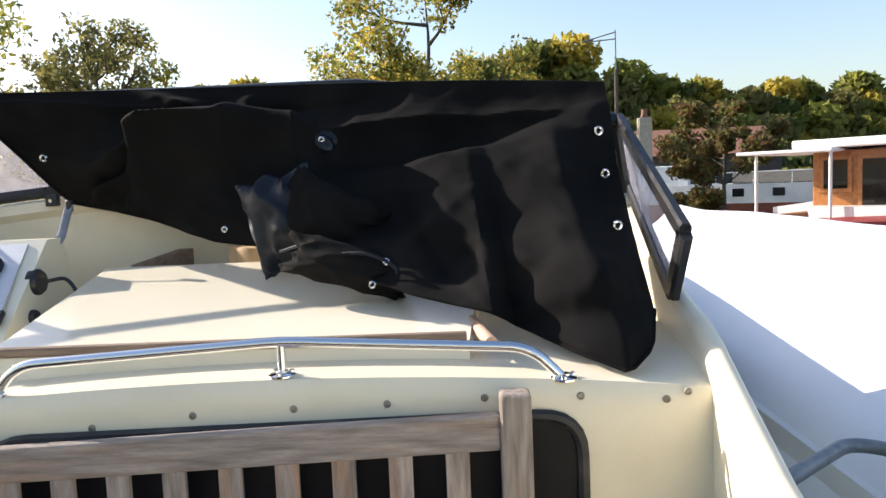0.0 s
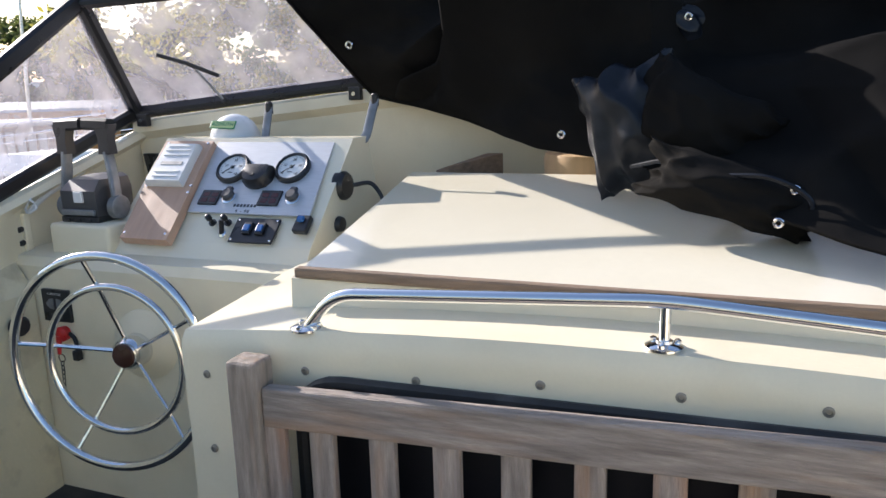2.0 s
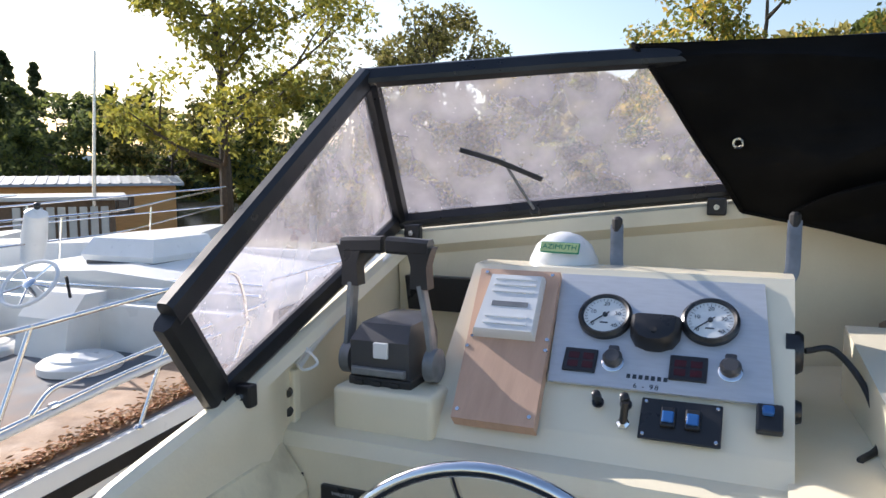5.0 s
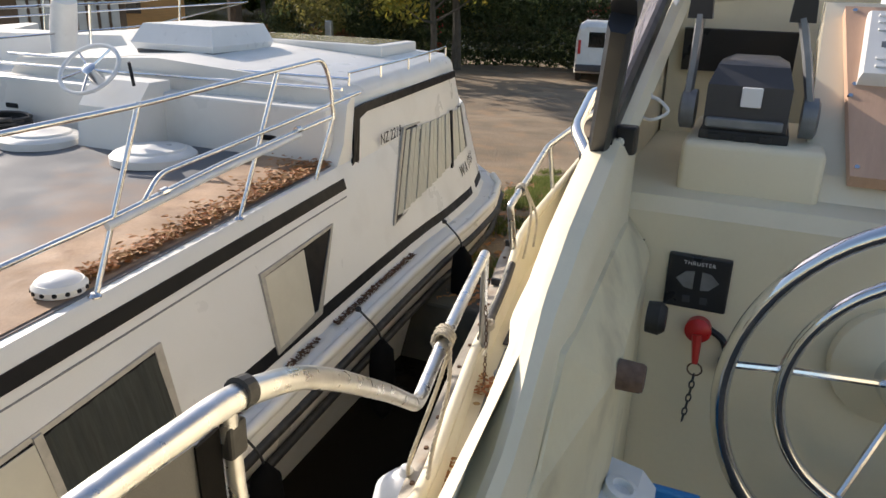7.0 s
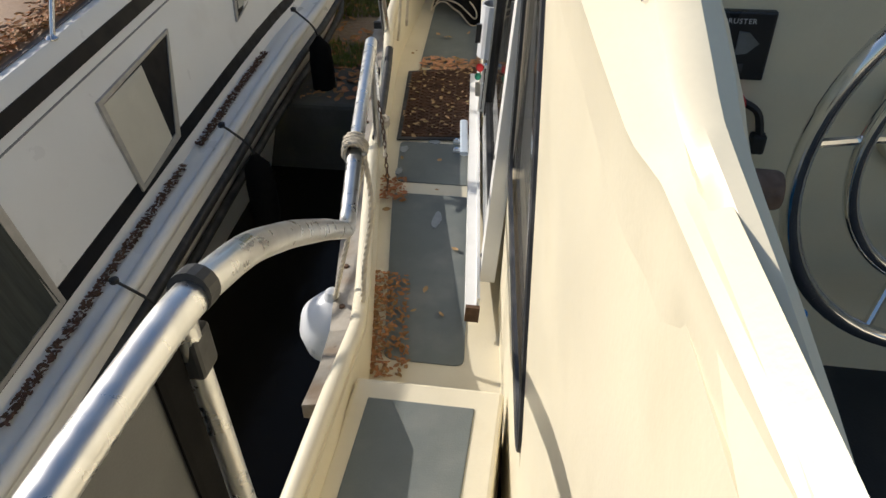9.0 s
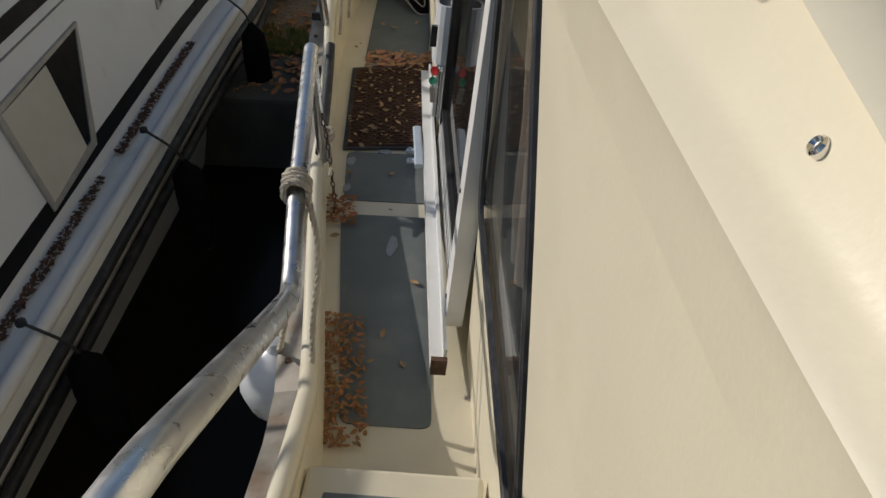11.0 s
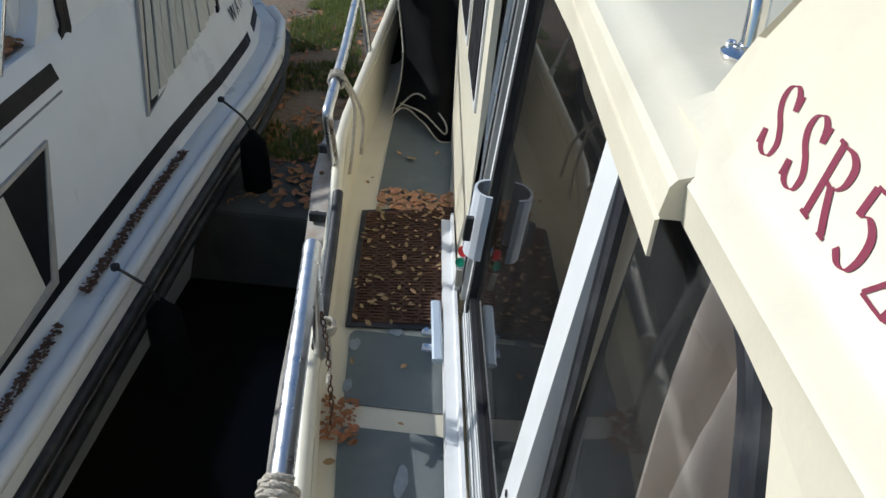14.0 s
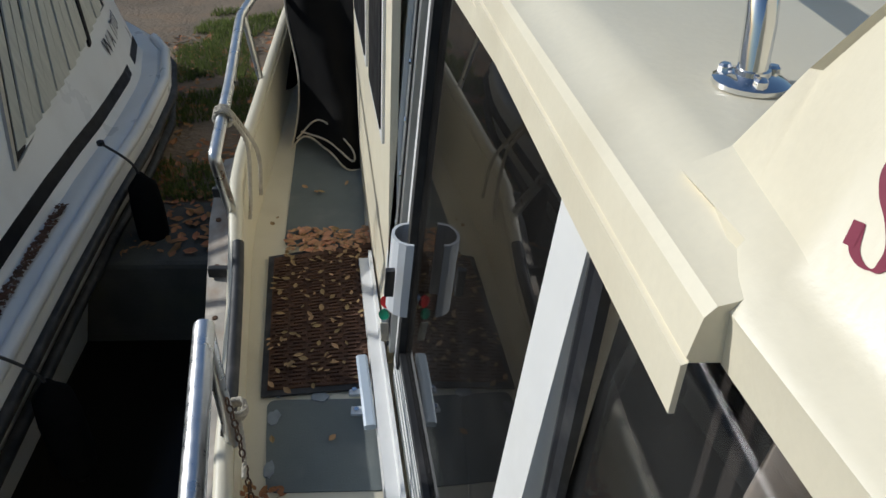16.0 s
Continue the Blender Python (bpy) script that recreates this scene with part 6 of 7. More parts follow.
# sloped shoulder where the cabin rises from the deck edge
part("shoulder", loft([[(n_x(y) + o, y, z) for y, z in ((4.9, 0.30), (5.1, 0.34), (5.2, 0.48), (5.26, 0.74), (5.36, 0.80), (5.36, 0.30))] for o in (-0.02, -0.12)]), WHITE, cabin, "", 40)
part("band_rise", loft([[(n_x(y) + 0.006 - 0.06 * max(0, z - 0.3), y, z) for y, z in ((5.05, 0.19), (5.22, 0.22), (5.31, 0.38), (5.36, 0.70), (5.50, 0.715), (7.4, 0.76), (7.4, 0.70), (5.54, 0.655), (5.43, 0.62), (5.38, 0.34), (5.26, 0.13), (5.05, 0.115))] for _ in (0,)] + [[(n_x(y) - 0.01 - 0.06 * max(0, z - 0.3), y, z) for y, z in ((5.05, 0.19), (5.22, 0.22), (5.31, 0.38), (5.36, 0.70), (5.50, 0.715), (7.4, 0.76), (7.4, 0.70), (5.54, 0.655), (5.43, 0.62), (5.38, 0.34), (5.26, 0.13), (5.05, 0.115))]]), BLACK, cabin)
setting("neighbour_bulkhead", block(-7.9, -4.50, 5.12, 5.30, 0.2, 0.72, 0.02), WHITE, "white bulkhead at the fore end of the deck", "wall")
for x in (-4.98, -7.55):
    solid("deck_vent", block(x - 0.07, x + 0.07, 5.11, 5.13, 0.46, 0.50, 0.008), BLACK, "dark slot vent in the bulkhead", "vent", "bulkhead vents")


def n_window(name, yz, label, pane, frame_w=0.03, drapes=None, blind=None, material=ALU_FRAME):
    """A framed window in the leaning hull side; yz: corner (y, z) pairs, clockwise."""
    w = thing(name, label, "window", kind="structure")
    c = Vector((0, sum(y for y, z in yz) / len(yz), sum(z for y, z in yz) / len(yz)))

    def q(y, z, o):
        return Vector((n_side(y, z) - (0.035 * max(0, z - n_edge(y)) / 0.4) + o, y, z))
    inner = []
    for y, z in yz:
        v = Vector((0, y, z)) - c
        v = c + v * (1 - frame_w * 1.3 / v.length)
        inner.append((v.y, v.z))
    n = len(yz)
    for i in range(n):
        j = (i + 1) % n
        part("frame_bar", loft([[q(*yz[i], o), q(*yz[j], o), q(*inner[j], o), q(*inner[i], o)] for o in (-0.004, 0.014)]), material, w)
    part("pane", loft([[q(y, z, o) for y, z in inner] for o in (0.004, 0.007)]), pane, w)
    if blind:
        part("blind", loft([[q(y, z, o) for y, z in blind] for o in (0.007, 0.011)]), BLIND, w, "pale blank panel")
    return w


n_window("window_4", [(4.01, -0.018), (4.84, 0.034), (4.46, -0.425), (3.963, -0.47)], "small hull window half covered by a pale panel", BLACK, 0.03, None, [(4.045, -0.045), (4.46, -0.02), (4.385, -0.415), (3.995, -0.445)])
w5 = n_window("window_5", [(2.13, -0.155), (3.215, -0.062), (3.19, -0.52), (2.12, -0.59)], "dark curtained hull window in a dull frame", BLACK, 0.04, None, [(2.17, -0.18), (2.50, -0.155), (2.515, -0.535), (2.16, -0.56)])


def dim_drape(u, v):
    y = lerp(2.545, 3.16, u)
    z = lerp(lerp(-0.535, -0.50, u), lerp(-0.145, -0.095, u), v)
    return (n_side(y, z) + 0.0115 + 0.0035 * math.sin(u * 34 + 1.5 * math.sin(u * 5) + 0.8 * v), y, z)


part("drape", grid_skin(dim_drape, 70, 4), mat("dim_grey_drape", (0.030, 0.036, 0.032), 0.6, spread=0.35, scale=9, stretch=(1, 6, 0.4)), w5, "dim grey-green drape", True)
part("divider", loft([[Vector((n_side(y, z) + o, y, z)) for y, z in ((2.50, -0.13), (2.54, -0.127), (2.553, -0.545), (2.513, -0.548))] for o in (0.0, 0.018)]), ALU_FRAME, w5)
bw = n_window("window_6", [(6.11, 0.445), (7.70, 0.41), (7.55, 0.03), (5.61, -0.20)], "long cabin window with pale drapes", BLACK, 0.03)
for k in range(15):
    y = 5.72 + 0.118 * k
    sh = 0.45 - 0.02 * k
    zt, zb = 0.415 - 0.012 * k * 0.118, -0.16 + 0.116 * (y - 5.61)
    part("drape_fold", loft([[Vector((n_side(yy, z) - (0.035 * max(0, z - n_edge(yy)) / 0.4) + o, yy, z)) for yy, z in ((y + sh, zt), (y + sh + 0.07, zt), (y + 0.085, zb), (y - 0.01, zb))] for o in (0.006, 0.011 + 0.006 * (k % 2))]), DRAPE, bw, "pale drape fold")
part("mullion", loft([[Vector((n_side(yy, z) + o, yy, z)) for yy, z in ((7.20, 0.42), (7.25, 0.42), (6.98, -0.04), (6.93, -0.05))] for o in (0.0, 0.016)]), BLACK, bw)


def hull_m(y, z):
    a, b, c = Vector((n_side(y, z), y, z)), Vector((n_side(y + 0.2, z), y + 0.2, z)), Vector((n_side(y, z + 0.1), y, z + 0.1))
    nn = (b - a).cross(c - a).normalized()
    nn = nn if nn.x > 0 else -nn
    return aim(a + nn * 0.008, nn, (0, 1, 0.05))


bn = thing("boat_name", "black boat name on the white hull", "lettering")
for k, ch in enumerate("WAITUI"):
    y = 7.20 + (0, 0.125, 0.215, 0.285, 0.385, 0.465)[k]
    lettering("letter", ch, 0.15, hull_m(y, -0.14 + 0.10 * (y - 7.2)) @ Matrix.Diagonal((0.82, 1, 1, 1)), BLACK, "", "", bn, 0.0008)
lettering("boat_number", "NZ 2219", 0.12, hull_m(5.86, 0.43) @ Matrix.Diagonal((0.8, 1, 1, 1)) @ Matrix.Translation((0, 0, 0.012)), BLACK, "", "", bn, 0.0008)

# lids, drain, console with wheel, roof box, roof hatch
for x in (-5.65, -6.75):
    lid = thing("round_hatch", "round white hatch lid on the deck", "lid", "deck lids")
    part("rim", turned([(0.29, 0), (0.29, 0.05), (0.26, 0.075), (0.23, 0.08)], Matrix.Translation((x, 4.72, 0.318)), 32), WHITE, lid, "", True)
    part("cap", turned([(0.23, 0.07), (0.21, 0.095), (0.06, 0.105), (0.04, 0.115), (0, 0.116)], Matrix.Translation((x, 4.72, 0.318)), 32), WHITE, lid, "", True)
dr = thing("mushroom_vent", "white mushroom vent with dark slots", "vent")
part("base", turned([(0.11, 0), (0.115, 0.03), (0.10, 0.05)], Matrix.Translation((-4.50, 2.965, 0.242)), 24), WHITE, dr, "", True)
part("dome", turned([(0.095, 0.05), (0.08, 0.065), (0.03, 0.075), (0, 0.076)], Matrix.Translation((-4.50, 2.965, 0.242)), 24), PLASTIC_WHITE, dr, "", True)
for k in range(14):
    a = 2 * math.pi * k / 14
    part("slot", turned([(0.011, 0), (0.010, 0.006)], aim((-4.50 + 0.112 * math.cos(a), 2.965 + 0.112 * math.sin(a), 0.262), (math.cos(a), math.sin(a), 0.2)), 8), BLACK, dr)
con = thing("outside_console", "white steering console on the neighbouring deck", "console")
part("body", bevelled(loft([[(-6.45, 4.78 + d, z), (-5.9, 4.78 + d, z), (-5.9, 5.2, z), (-6.45, 5.2, z)] for d, z in ((0, 0.30), (0.06, 0.62), (0.22, 0.80))]), 0.02), WHITE, con, "", 30)
cwm = aim((-6.27, 4.82, 0.89), (0.12, -0.7, 0.75))
part("wheel_rim", tube([cwm @ Vector((0.22 * math.cos(a), 0.22 * math.sin(a), 0)) for a in [2 * math.pi * k / 36 for k in range(36)]], 0.016, 8, True), PLASTIC_WHITE, con, "", True)
for k in range(5):
    a = 2 * math.pi * k / 5
    part("wheel_spoke", tube([cwm.translation, cwm @ Vector((0.22 * math.cos(a), 0.22 * math.sin(a), 0))], 0.009, 6), CHROME, con, "", True)
part("wheel_hub", turned([(0.05, -0.12), (0.05, 0.01), (0.03, 0.02)], cwm, 14), CHROME, con, "", True)
part("lever", tube([(-6.0, 4.95, 0.78), (-5.97, 4.9, 0.95)], 0.012, 8), PLASTIC_BLACK, con, "", True)
ac = thing("roof_unit", "white rooftop air-conditioning unit", "air conditioner")
part("housing", bevelled(loft([[(x0, y0, z), (x1, y0, z), (x1, y1, z), (x0, y1, z)] for x0, x1, y0, y1, z in ((-6.75, -5.95, 5.75, 6.5, 0.93), (-6.78, -5.92, 5.72, 6.53, 1.0), (-6.70, -5.98, 5.80, 6.48, 1.15))]), 0.03), PLASTIC_WHITE, ac, "", 30)
part("dark_base", block(-6.74, -5.94, 5.74, 6.51, 0.90, 0.95, 0.01), GREY_DARK, ac)
part("maker_mark", block(-6.22, -6.06, 5.755, 5.775, 1.03, 1.065), GREY_MID, ac)
rh = thing("roof_hatch", "large tinted roof hatch in a white frame", "hatch")
part("frame", block(-6.6, -4.95, 6.75, 7.45, 0.90, 1.0, 0.015), WHITE, rh)
part("tinted_pane", block(-6.5, -5.05, 6.80, 7.40, 0.998, 1.006, 0.003), mat("olive_tint", (0.22, 0.20, 0.13), 0.15, spread=0.1), rh)
rr = thing("roof_rail", "low steel rail along the cabin roof edge", "rail")
part("tube", tube([(n_x(y) - 0.14, y, cab_z(y) + 0.115) for y in (5.5, 6.0, 6.6, 7.2, 7.5)], 0.010, 8), CHROME, rr, "", True)
for y in (5.5, 6.0, 6.5, 7.0, 7.5):
    part("foot", tube([(n_x(y) - 0.14, y, cab_z(y) + 0.115), (n_x(y) - 0.14, y, cab_z(y) + 0.01)], 0.009, 8), CHROME, rr, "", True)

# deck rails of polished tube
nr = thing("deck_rail", "polished steel guard rail with slanted stanchions", "guard rail")
def rail_z(y):
    return 0.985 + 0.035 * (y - 2.35)
part("top_tube", tube(rounded([(-4.30, -1.5, 0.90), (-4.34, 2.376, 0.978), (-4.34, 3.39, 1.0), (-4.34, 4.85, 1.08), (-4.34, 4.93, 0.93), (-4.34, 4.956, 0.70)], 0.09, 7), 0.0135, 10), CHROME, nr, "", True)
part("mid_tube", tube([(-4.31, -1.5, 0.40), (-4.34, 2.314, 0.478), (-4.34, 3.19, 0.55), (-4.34, 3.894, 0.635), (-4.35, 4.95, 0.71)], 0.0135, 10), CHROME, nr, "", True)
part("lower_tube", tube([(-4.325, 3.10, 0.52), (-4.325, 3.85, 0.605), (-4.33, 4.56, 0.665)], 0.018, 10), PLASTIC_WHITE, nr, "", True)
part("bent_tube", tube(rounded([(-4.33, 3.33, 0.58), (-4.34, 3.44, 0.675), (-4.34, 3.945, 0.713), (-4.36, 5.33, 0.82)], 0.06, 6), 0.0125, 10), CHROME, nr, "", True)
for y in (0.95, 1.97, 2.995, 4.015):
    part("stanchion", tube([(n_x(y) - 0.03, y, n_edge(y)), (-4.34, y + 0.37, rail_z(y + 0.37) - 0.01)], 0.0125, 10), CHROME, nr, "", True)
    part("stanchion_foot", turned([(0.03, 0), (0.03, 0.006), (0.016, 0.02)], Matrix.Translation((n_x(y) - 0.03, y, n_edge(y) + 0.012)), 12), CHROME, nr, "", True)
part("end_stanchion", tube([(-4.40, 4.82, 0.32), (-4.34, 4.956, 0.72)], 0.0125, 10), CHROME, nr, "", True)
for y in (3.45, 4.55):
    part("clamp", turned([(0.022, -0.02), (0.022, 0.02)], aim((-4.335, y, 0.58 + 0.10 * (y - 3.4)), (0, 1, 0.1)), 10), CHROME, nr)
far = thing("deck_rail", "polished steel guard rail across the far deck side", "guard rail")
part("top_tube", tube(rounded([(-7.85, -1, 0.95), (-7.86, 4.4, 1.0), (-7.8, 5.1, 0.8)], 0.1, 6), 0.0135, 8), CHROME, far, "", True)
part("mid_tube", tube([(-7.85, -1, 0.6), (-7.86, 4.6, 0.66)], 0.0125, 8), CHROME, far, "", True)
for y in (1.0, 2.5, 4.0):
    part("stanchion", tube([(-7.86, y, 0.22), (-7.86, y + 0.05, 0.98)], 0.0125, 8), CHROME, far, "", True)
part("cross_tube", tube([(-7.8, 5.25, 0.80), (-4.45, 5.25, 0.84)], 0.012, 8), CHROME, far, "", True)
part("cross_tube", tube([(-7.8, 5.35, 0.87), (-4.45, 5.35, 0.90)], 0.012, 8), CHROME, far, "", True)
hoseco = solid("coiled_hose", tube([Vector((-7.35 + (0.22 + 0.02 * math.sin(k)) * math.cos(k * 0.42), 4.85 + 0.2 * math.sin(k * 0.42), 0.345 + 0.0012 * k)) for k in range(90)], 0.02, 6), RUBBER, "black hose coiled on the deck", "hose", smooth=True)

# sausage fenders on cords
for y, top in ((6.02, -0.35), (4.62, -0.52), (3.35, -0.6)):
    fe = thing("sausage_fender", "black cloth-covered fender on a cord", "fender", "hull fenders")
    x = n_side(y, -0.5) + 0.33
    part("body", turned([(0.015, 0.30), (0.035, 0.27), (0.075, 0.22), (0.085, 0.1), (0.085, -0.1), (0.075, -0.2), (0.04, -0.25), (0.02, -0.28), (0.0, -0.285)], Matrix.Translation((x, y, top - 0.38)), 18), CANVAS, fe, "", True)
    part("cord", tube(spline([(x, y, top - 0.10), (x - 0.03, y - 0.02, top), (x - 0.14, y - 0.05, top + 0.12)], 5), 0.007, 6), RUBBER, fe, "", True)
    part("knot", turned([(0.0, -0.02), (0.02, -0.01), (0.02, 0.01), (0, 0.02)], Matrix.Translation((x - 0.14, y - 0.05, top + 0.12)), 8), RUBBER, fe)


# ---- trees ----
BARK = mat("bark", (0.10, 0.085, 0.065), 0.95, spread=0.3, scale=5, bump=0.01, fine=20, stretch=(4, 4, 1))
FOLIAGE = [mat("foliage_" + n, c, 0.7, spread=0.3, scale=0.8, per_piece=0.5, leaf=0.6) for n, c in
           (("green", (0.13, 0.165, 0.045)), ("yellow", (0.42, 0.34, 0.05)), ("olive", (0.21, 0.195, 0.06)), ("dark", (0.085, 0.11, 0.045)), ("rust", (0.27, 0.13, 0.06)), ("lime", (0.26, 0.27, 0.055)))]
GREEN_F, YELLOW_F, OLIVE_F, DARK_F, RUST_F, LIME_F = FOLIAGE
rng = np.random.default_rng(7)


def leaf_cloud(centres, radii, n, size):
    """n leaf blades about the given clump centres: vertices and quads."""
    c = rng.integers(0, len(centres), n)
    d = rng.normal(size=(n, 3))
    d /= np.linalg.norm(d, axis=1)[:, None]
    p = np.array(centres)[c] + d * (np.array(radii)[c] * rng.random(n) ** 0.45)[:, None] * np.array((1, 1, 0.8))
    a, b = rng.normal(size=(n, 3)), rng.normal(size=(n, 3))
    a /= np.linalg.norm(a, axis=1)[:, None]
    b -= a * np.sum(a * b, axis=1)[:, None]
    b /= np.linalg.norm(b, axis=1)[:, None]
    s = (size * (0.6 + 0.8 * rng.random(n)))[:, None]
    v = np.stack([p - a * s, p - b * s * 0.5, p + a * s, p + b * s * 0.5], 1).reshape(-1, 3)
    return v, np.arange(4 * n).reshape(-1, 4)


def mesh_from(name, v, f, material, parent=None):
    me = bpy.data.meshes.new(name)
    me.from_pydata(v.tolist(), [], f.tolist())
    me.materials.append(material)
    ob = new(name, me)
    ob.parent = parent
    return ob


def tree(name, label, x, y, base, height, spread, foliage, n, size, bare=0.25, seed=1, sparse=0.45, second=None, lean=0.0):
    r = random.Random(seed)
    root = tagged(new(name), label, "tree")
    root.location = (x, y, base)
    bm, tips = bmesh.new(), []
    trunk = [Vector((lean * t * height + 0.03 * height * r.uniform(-1, 1) * t, 0.03 * height * r.uniform(-1, 1) * t, t * height * 0.85)) for t in (0, 0.2, 0.4, 0.6, 0.8, 1)]
    tw = height * 0.016
    tube(spline(trunk, 3), [tw * (1.25 - 1.1 * k / 15) for k in range(16)], 8, False, bm)
    for k in range(17):
        t = r.uniform(bare, 0.95)
        i = min(4, int(t * 5))
        p = trunk[i].lerp(trunk[i + 1], t * 5 - i)
        a, up = r.uniform(0, 6.283), r.uniform(0.35, 0.9)
        ln = spread * (1.15 - 0.75 * abs(t - 0.45)) * r.uniform(0.55, 1.0)
        e = p + Vector((math.cos(a) * ln, math.sin(a) * ln, up * ln * 0.8))
        mid = p.lerp(e, 0.5) + Vector((0, 0, -0.08 * ln))
        pts = spline([p, mid, e], 3)
        tube(pts, [tw * 0.45 * (1 - 0.8 * j / 6) for j in range(7)], 5, False, bm)
        tips += [(p.lerp(e, 0.6), 0.28 * ln), (e, 0.30 * ln)]
        for j in range(3):
            b = a + r.uniform(-1.1, 1.1)
            q = mid.lerp(e, r.uniform(0, 0.8))
            w = q + Vector((math.cos(b), math.sin(b), r.uniform(0.0, 0.9))) * ln * 0.45
            tube([q, q.lerp(w, 0.5) + Vector((0, 0, 0.03 * ln)), w], [tw * 0.2, tw * 0.13, tw * 0.05], 4, False, bm)
            tips.append((w, 0.24 * ln))
    tips.append((trunk[-1], 0.3 * spread))
    part("trunk", bm, BARK, root, "", True)
    cs, rs = [tuple(c) for c, _ in tips], [q for _, q in tips]
    v, f = leaf_cloud(cs, rs, int(n * (1 - (0.35 if second else 0))), size)
    mesh_from("crown", v, f, foliage, root)
    if second:
        v, f = leaf_cloud(cs, rs, int(n * 0.35), size)
        mesh_from("crown", v, f, second, root)
    return root


def conifer(label, x, y, base, height, spread, n, seed):
    root = tagged(new("conifer_tree"), label, "tree")
    root.location = (x, y, base)
    part("trunk", tube([(0, 0, 0), (0, 0, height)], [height * 0.02, 0.03], 8), BARK, root, "", True)
    cs, rs = [], []
    r = random.Random(seed)
    for k in range(90):
        t = r.random() ** 0.8
        a, w = r.uniform(0, 6.28), spread * (1 - t) * r.uniform(0.5, 1.0)
        cs.append((w * math.cos(a), w * math.sin(a), height * (0.12 + 0.88 * t)))
        rs.append(0.25 + 0.16 * spread * (1.1 - t))
    v, f = leaf_cloud(cs, rs, n, 0.22)
    mesh_from("crown", v, f, DARK_F, root)


def wood(name, label, blobs, n, size, materials):
    """Dense far foliage: overlapping clumps; blobs: (x, y, z, radius)."""
    root = tagged(new(name), label, "woods", "", "stuff")
    for k, mm in enumerate(materials):
        mine = [b for i, b in enumerate(blobs) if i % len(materials) == k]
        v, f = leaf_cloud([b[:3] for b in mine], [b[3] for b in mine], n // len(materials), size)
        tagged(mesh_from("foliage", v, f, mm, root), kind="stuff")


tree("broadleaf_tree", "tall broadleaf tree turning yellow in autumn", -21.8, 25.8, -1.2, 15.5, 4.6, LIME_F, 12500, 0.13, 0.22, 3, second=YELLOW_F)
tree("broadleaf_tree", "thin half-bare tree with olive leaves", -16.8, 33.5, -1.4, 12.5, 3.2, OLIVE_F, 5000, 0.13, 0.3, 5)
tree("broadleaf_tree", "thin half-bare tree with olive leaves", -20.5, 34.5, -1.4, 9.5, 2.4, OLIVE_F, 2600, 0.12, 0.3, 6)
tree("broadleaf_tree", "sparse young tree with grey-green leaves", -11.2, 23.6, -1.2, 8.6, 2.2, OLIVE_F, 2400, 0.09, 0.4, 8)
tree("broadleaf_tree", "broad tree with thin yellow-green crown", -1.2, 38.0, -1.4, 14.5, 4.8, LIME_F, 13000, 0.13, 0.3, 12, second=YELLOW_F)
tree("broadleaf_tree", "small tree with golden autumn leaves", -11.6, 22.6, -1.2, 6.6, 2.6, LIME_F, 9000, 0.10, 0.25, 14, second=YELLOW_F)
tree("broadleaf_tree", "dense maple with rusty green leaves", 10.3, 28.5, -0.8, 5.6, 1.7, OLIVE_F, 15000, 0.10, 0.15, 17, second=RUST_F)
for x, y, h, sp, sd in ((-50, 35, 12.5, 4.2, 1), (-56, 41, 12, 4.5, 2), (-64, 50, 13, 3.2, 3), (-60, 55, 11, 2.8, 4)):
    conifer("dark green conifer on the far bank", x, y, -1, h, sp, 6000, sd)
for x, y, h, mm, sd in ((-44, 36, 8, GREEN_F, 21), (-40, 42, 7.5, OLIVE_F, 22), (-52, 50, 10, GREEN_F, 23), (-34, 44, 9, LIME_F, 24), (-70, 40, 9, GREEN_F, 25), (-30, 50, 9, GREEN_F, 26)):
    tree("broadleaf_tree", "leafy green tree on the far bank", x, y, -1, h, 4.0, mm, 7000, 0.2, 0.12, sd, second=DARK_F)
shrub_spots = [(-18.6 + 0.55 * k + 0.3 * math.sin(k * 2), 22.9 + 0.45 * k % 2, -0.6 + 0.5 * (k % 3), 0.75 + 0.25 * math.sin(k * 1.7)) for k in range(9)]
wood("shrubbery", "tangled russet shrubs along the yard edge", shrub_spots, 9000, 0.07, (RUST_F, DARK_F, OLIVE_F))
hd = tagged(new("hedge"), "clipped dark green hedge behind the yard", "hedge", "", "stuff")
hb = [(lerp(-15.6, -6.0, k / 47), lerp(23.9, 28.5, k / 47), -0.9 + 0.62 * j, 0.5) for k in range(48) for j in range(4)]
v, f = leaf_cloud([b[:3] for b in hb], [b[3] for b in hb], 22000, 0.075)
tagged(mesh_from("foliage", v, f, DARK_F, hd), kind="stuff")


def ridge_wood(name, label, spans, n, size, mats, seed):
    r = random.Random(seed)
    blobs = []
    for x0, y0, x1, y1, h, depth in spans:
        m = int(math.hypot(x1 - x0, y1 - y0) / (h * 0.22)) + 2
        for k in range(m):
            for j in range(5):
                t = (k + r.random()) / m
                hh = h * (0.75 + 0.4 * noise.noise((t * 7 + seed, j * 0.7, 0)))
                blobs.append((lerp(x0, x1, t) + r.uniform(-1, 1) * depth * 0.3, lerp(y0, y1, t) + depth * (j - 2) / 5, -1 + hh * (0.25 + 0.75 * j / 4.0) * r.uniform(0.85, 1.05), h * 0.17 * r.uniform(0.7, 1.2)))
    wood(name, label, blobs, n, size, mats)


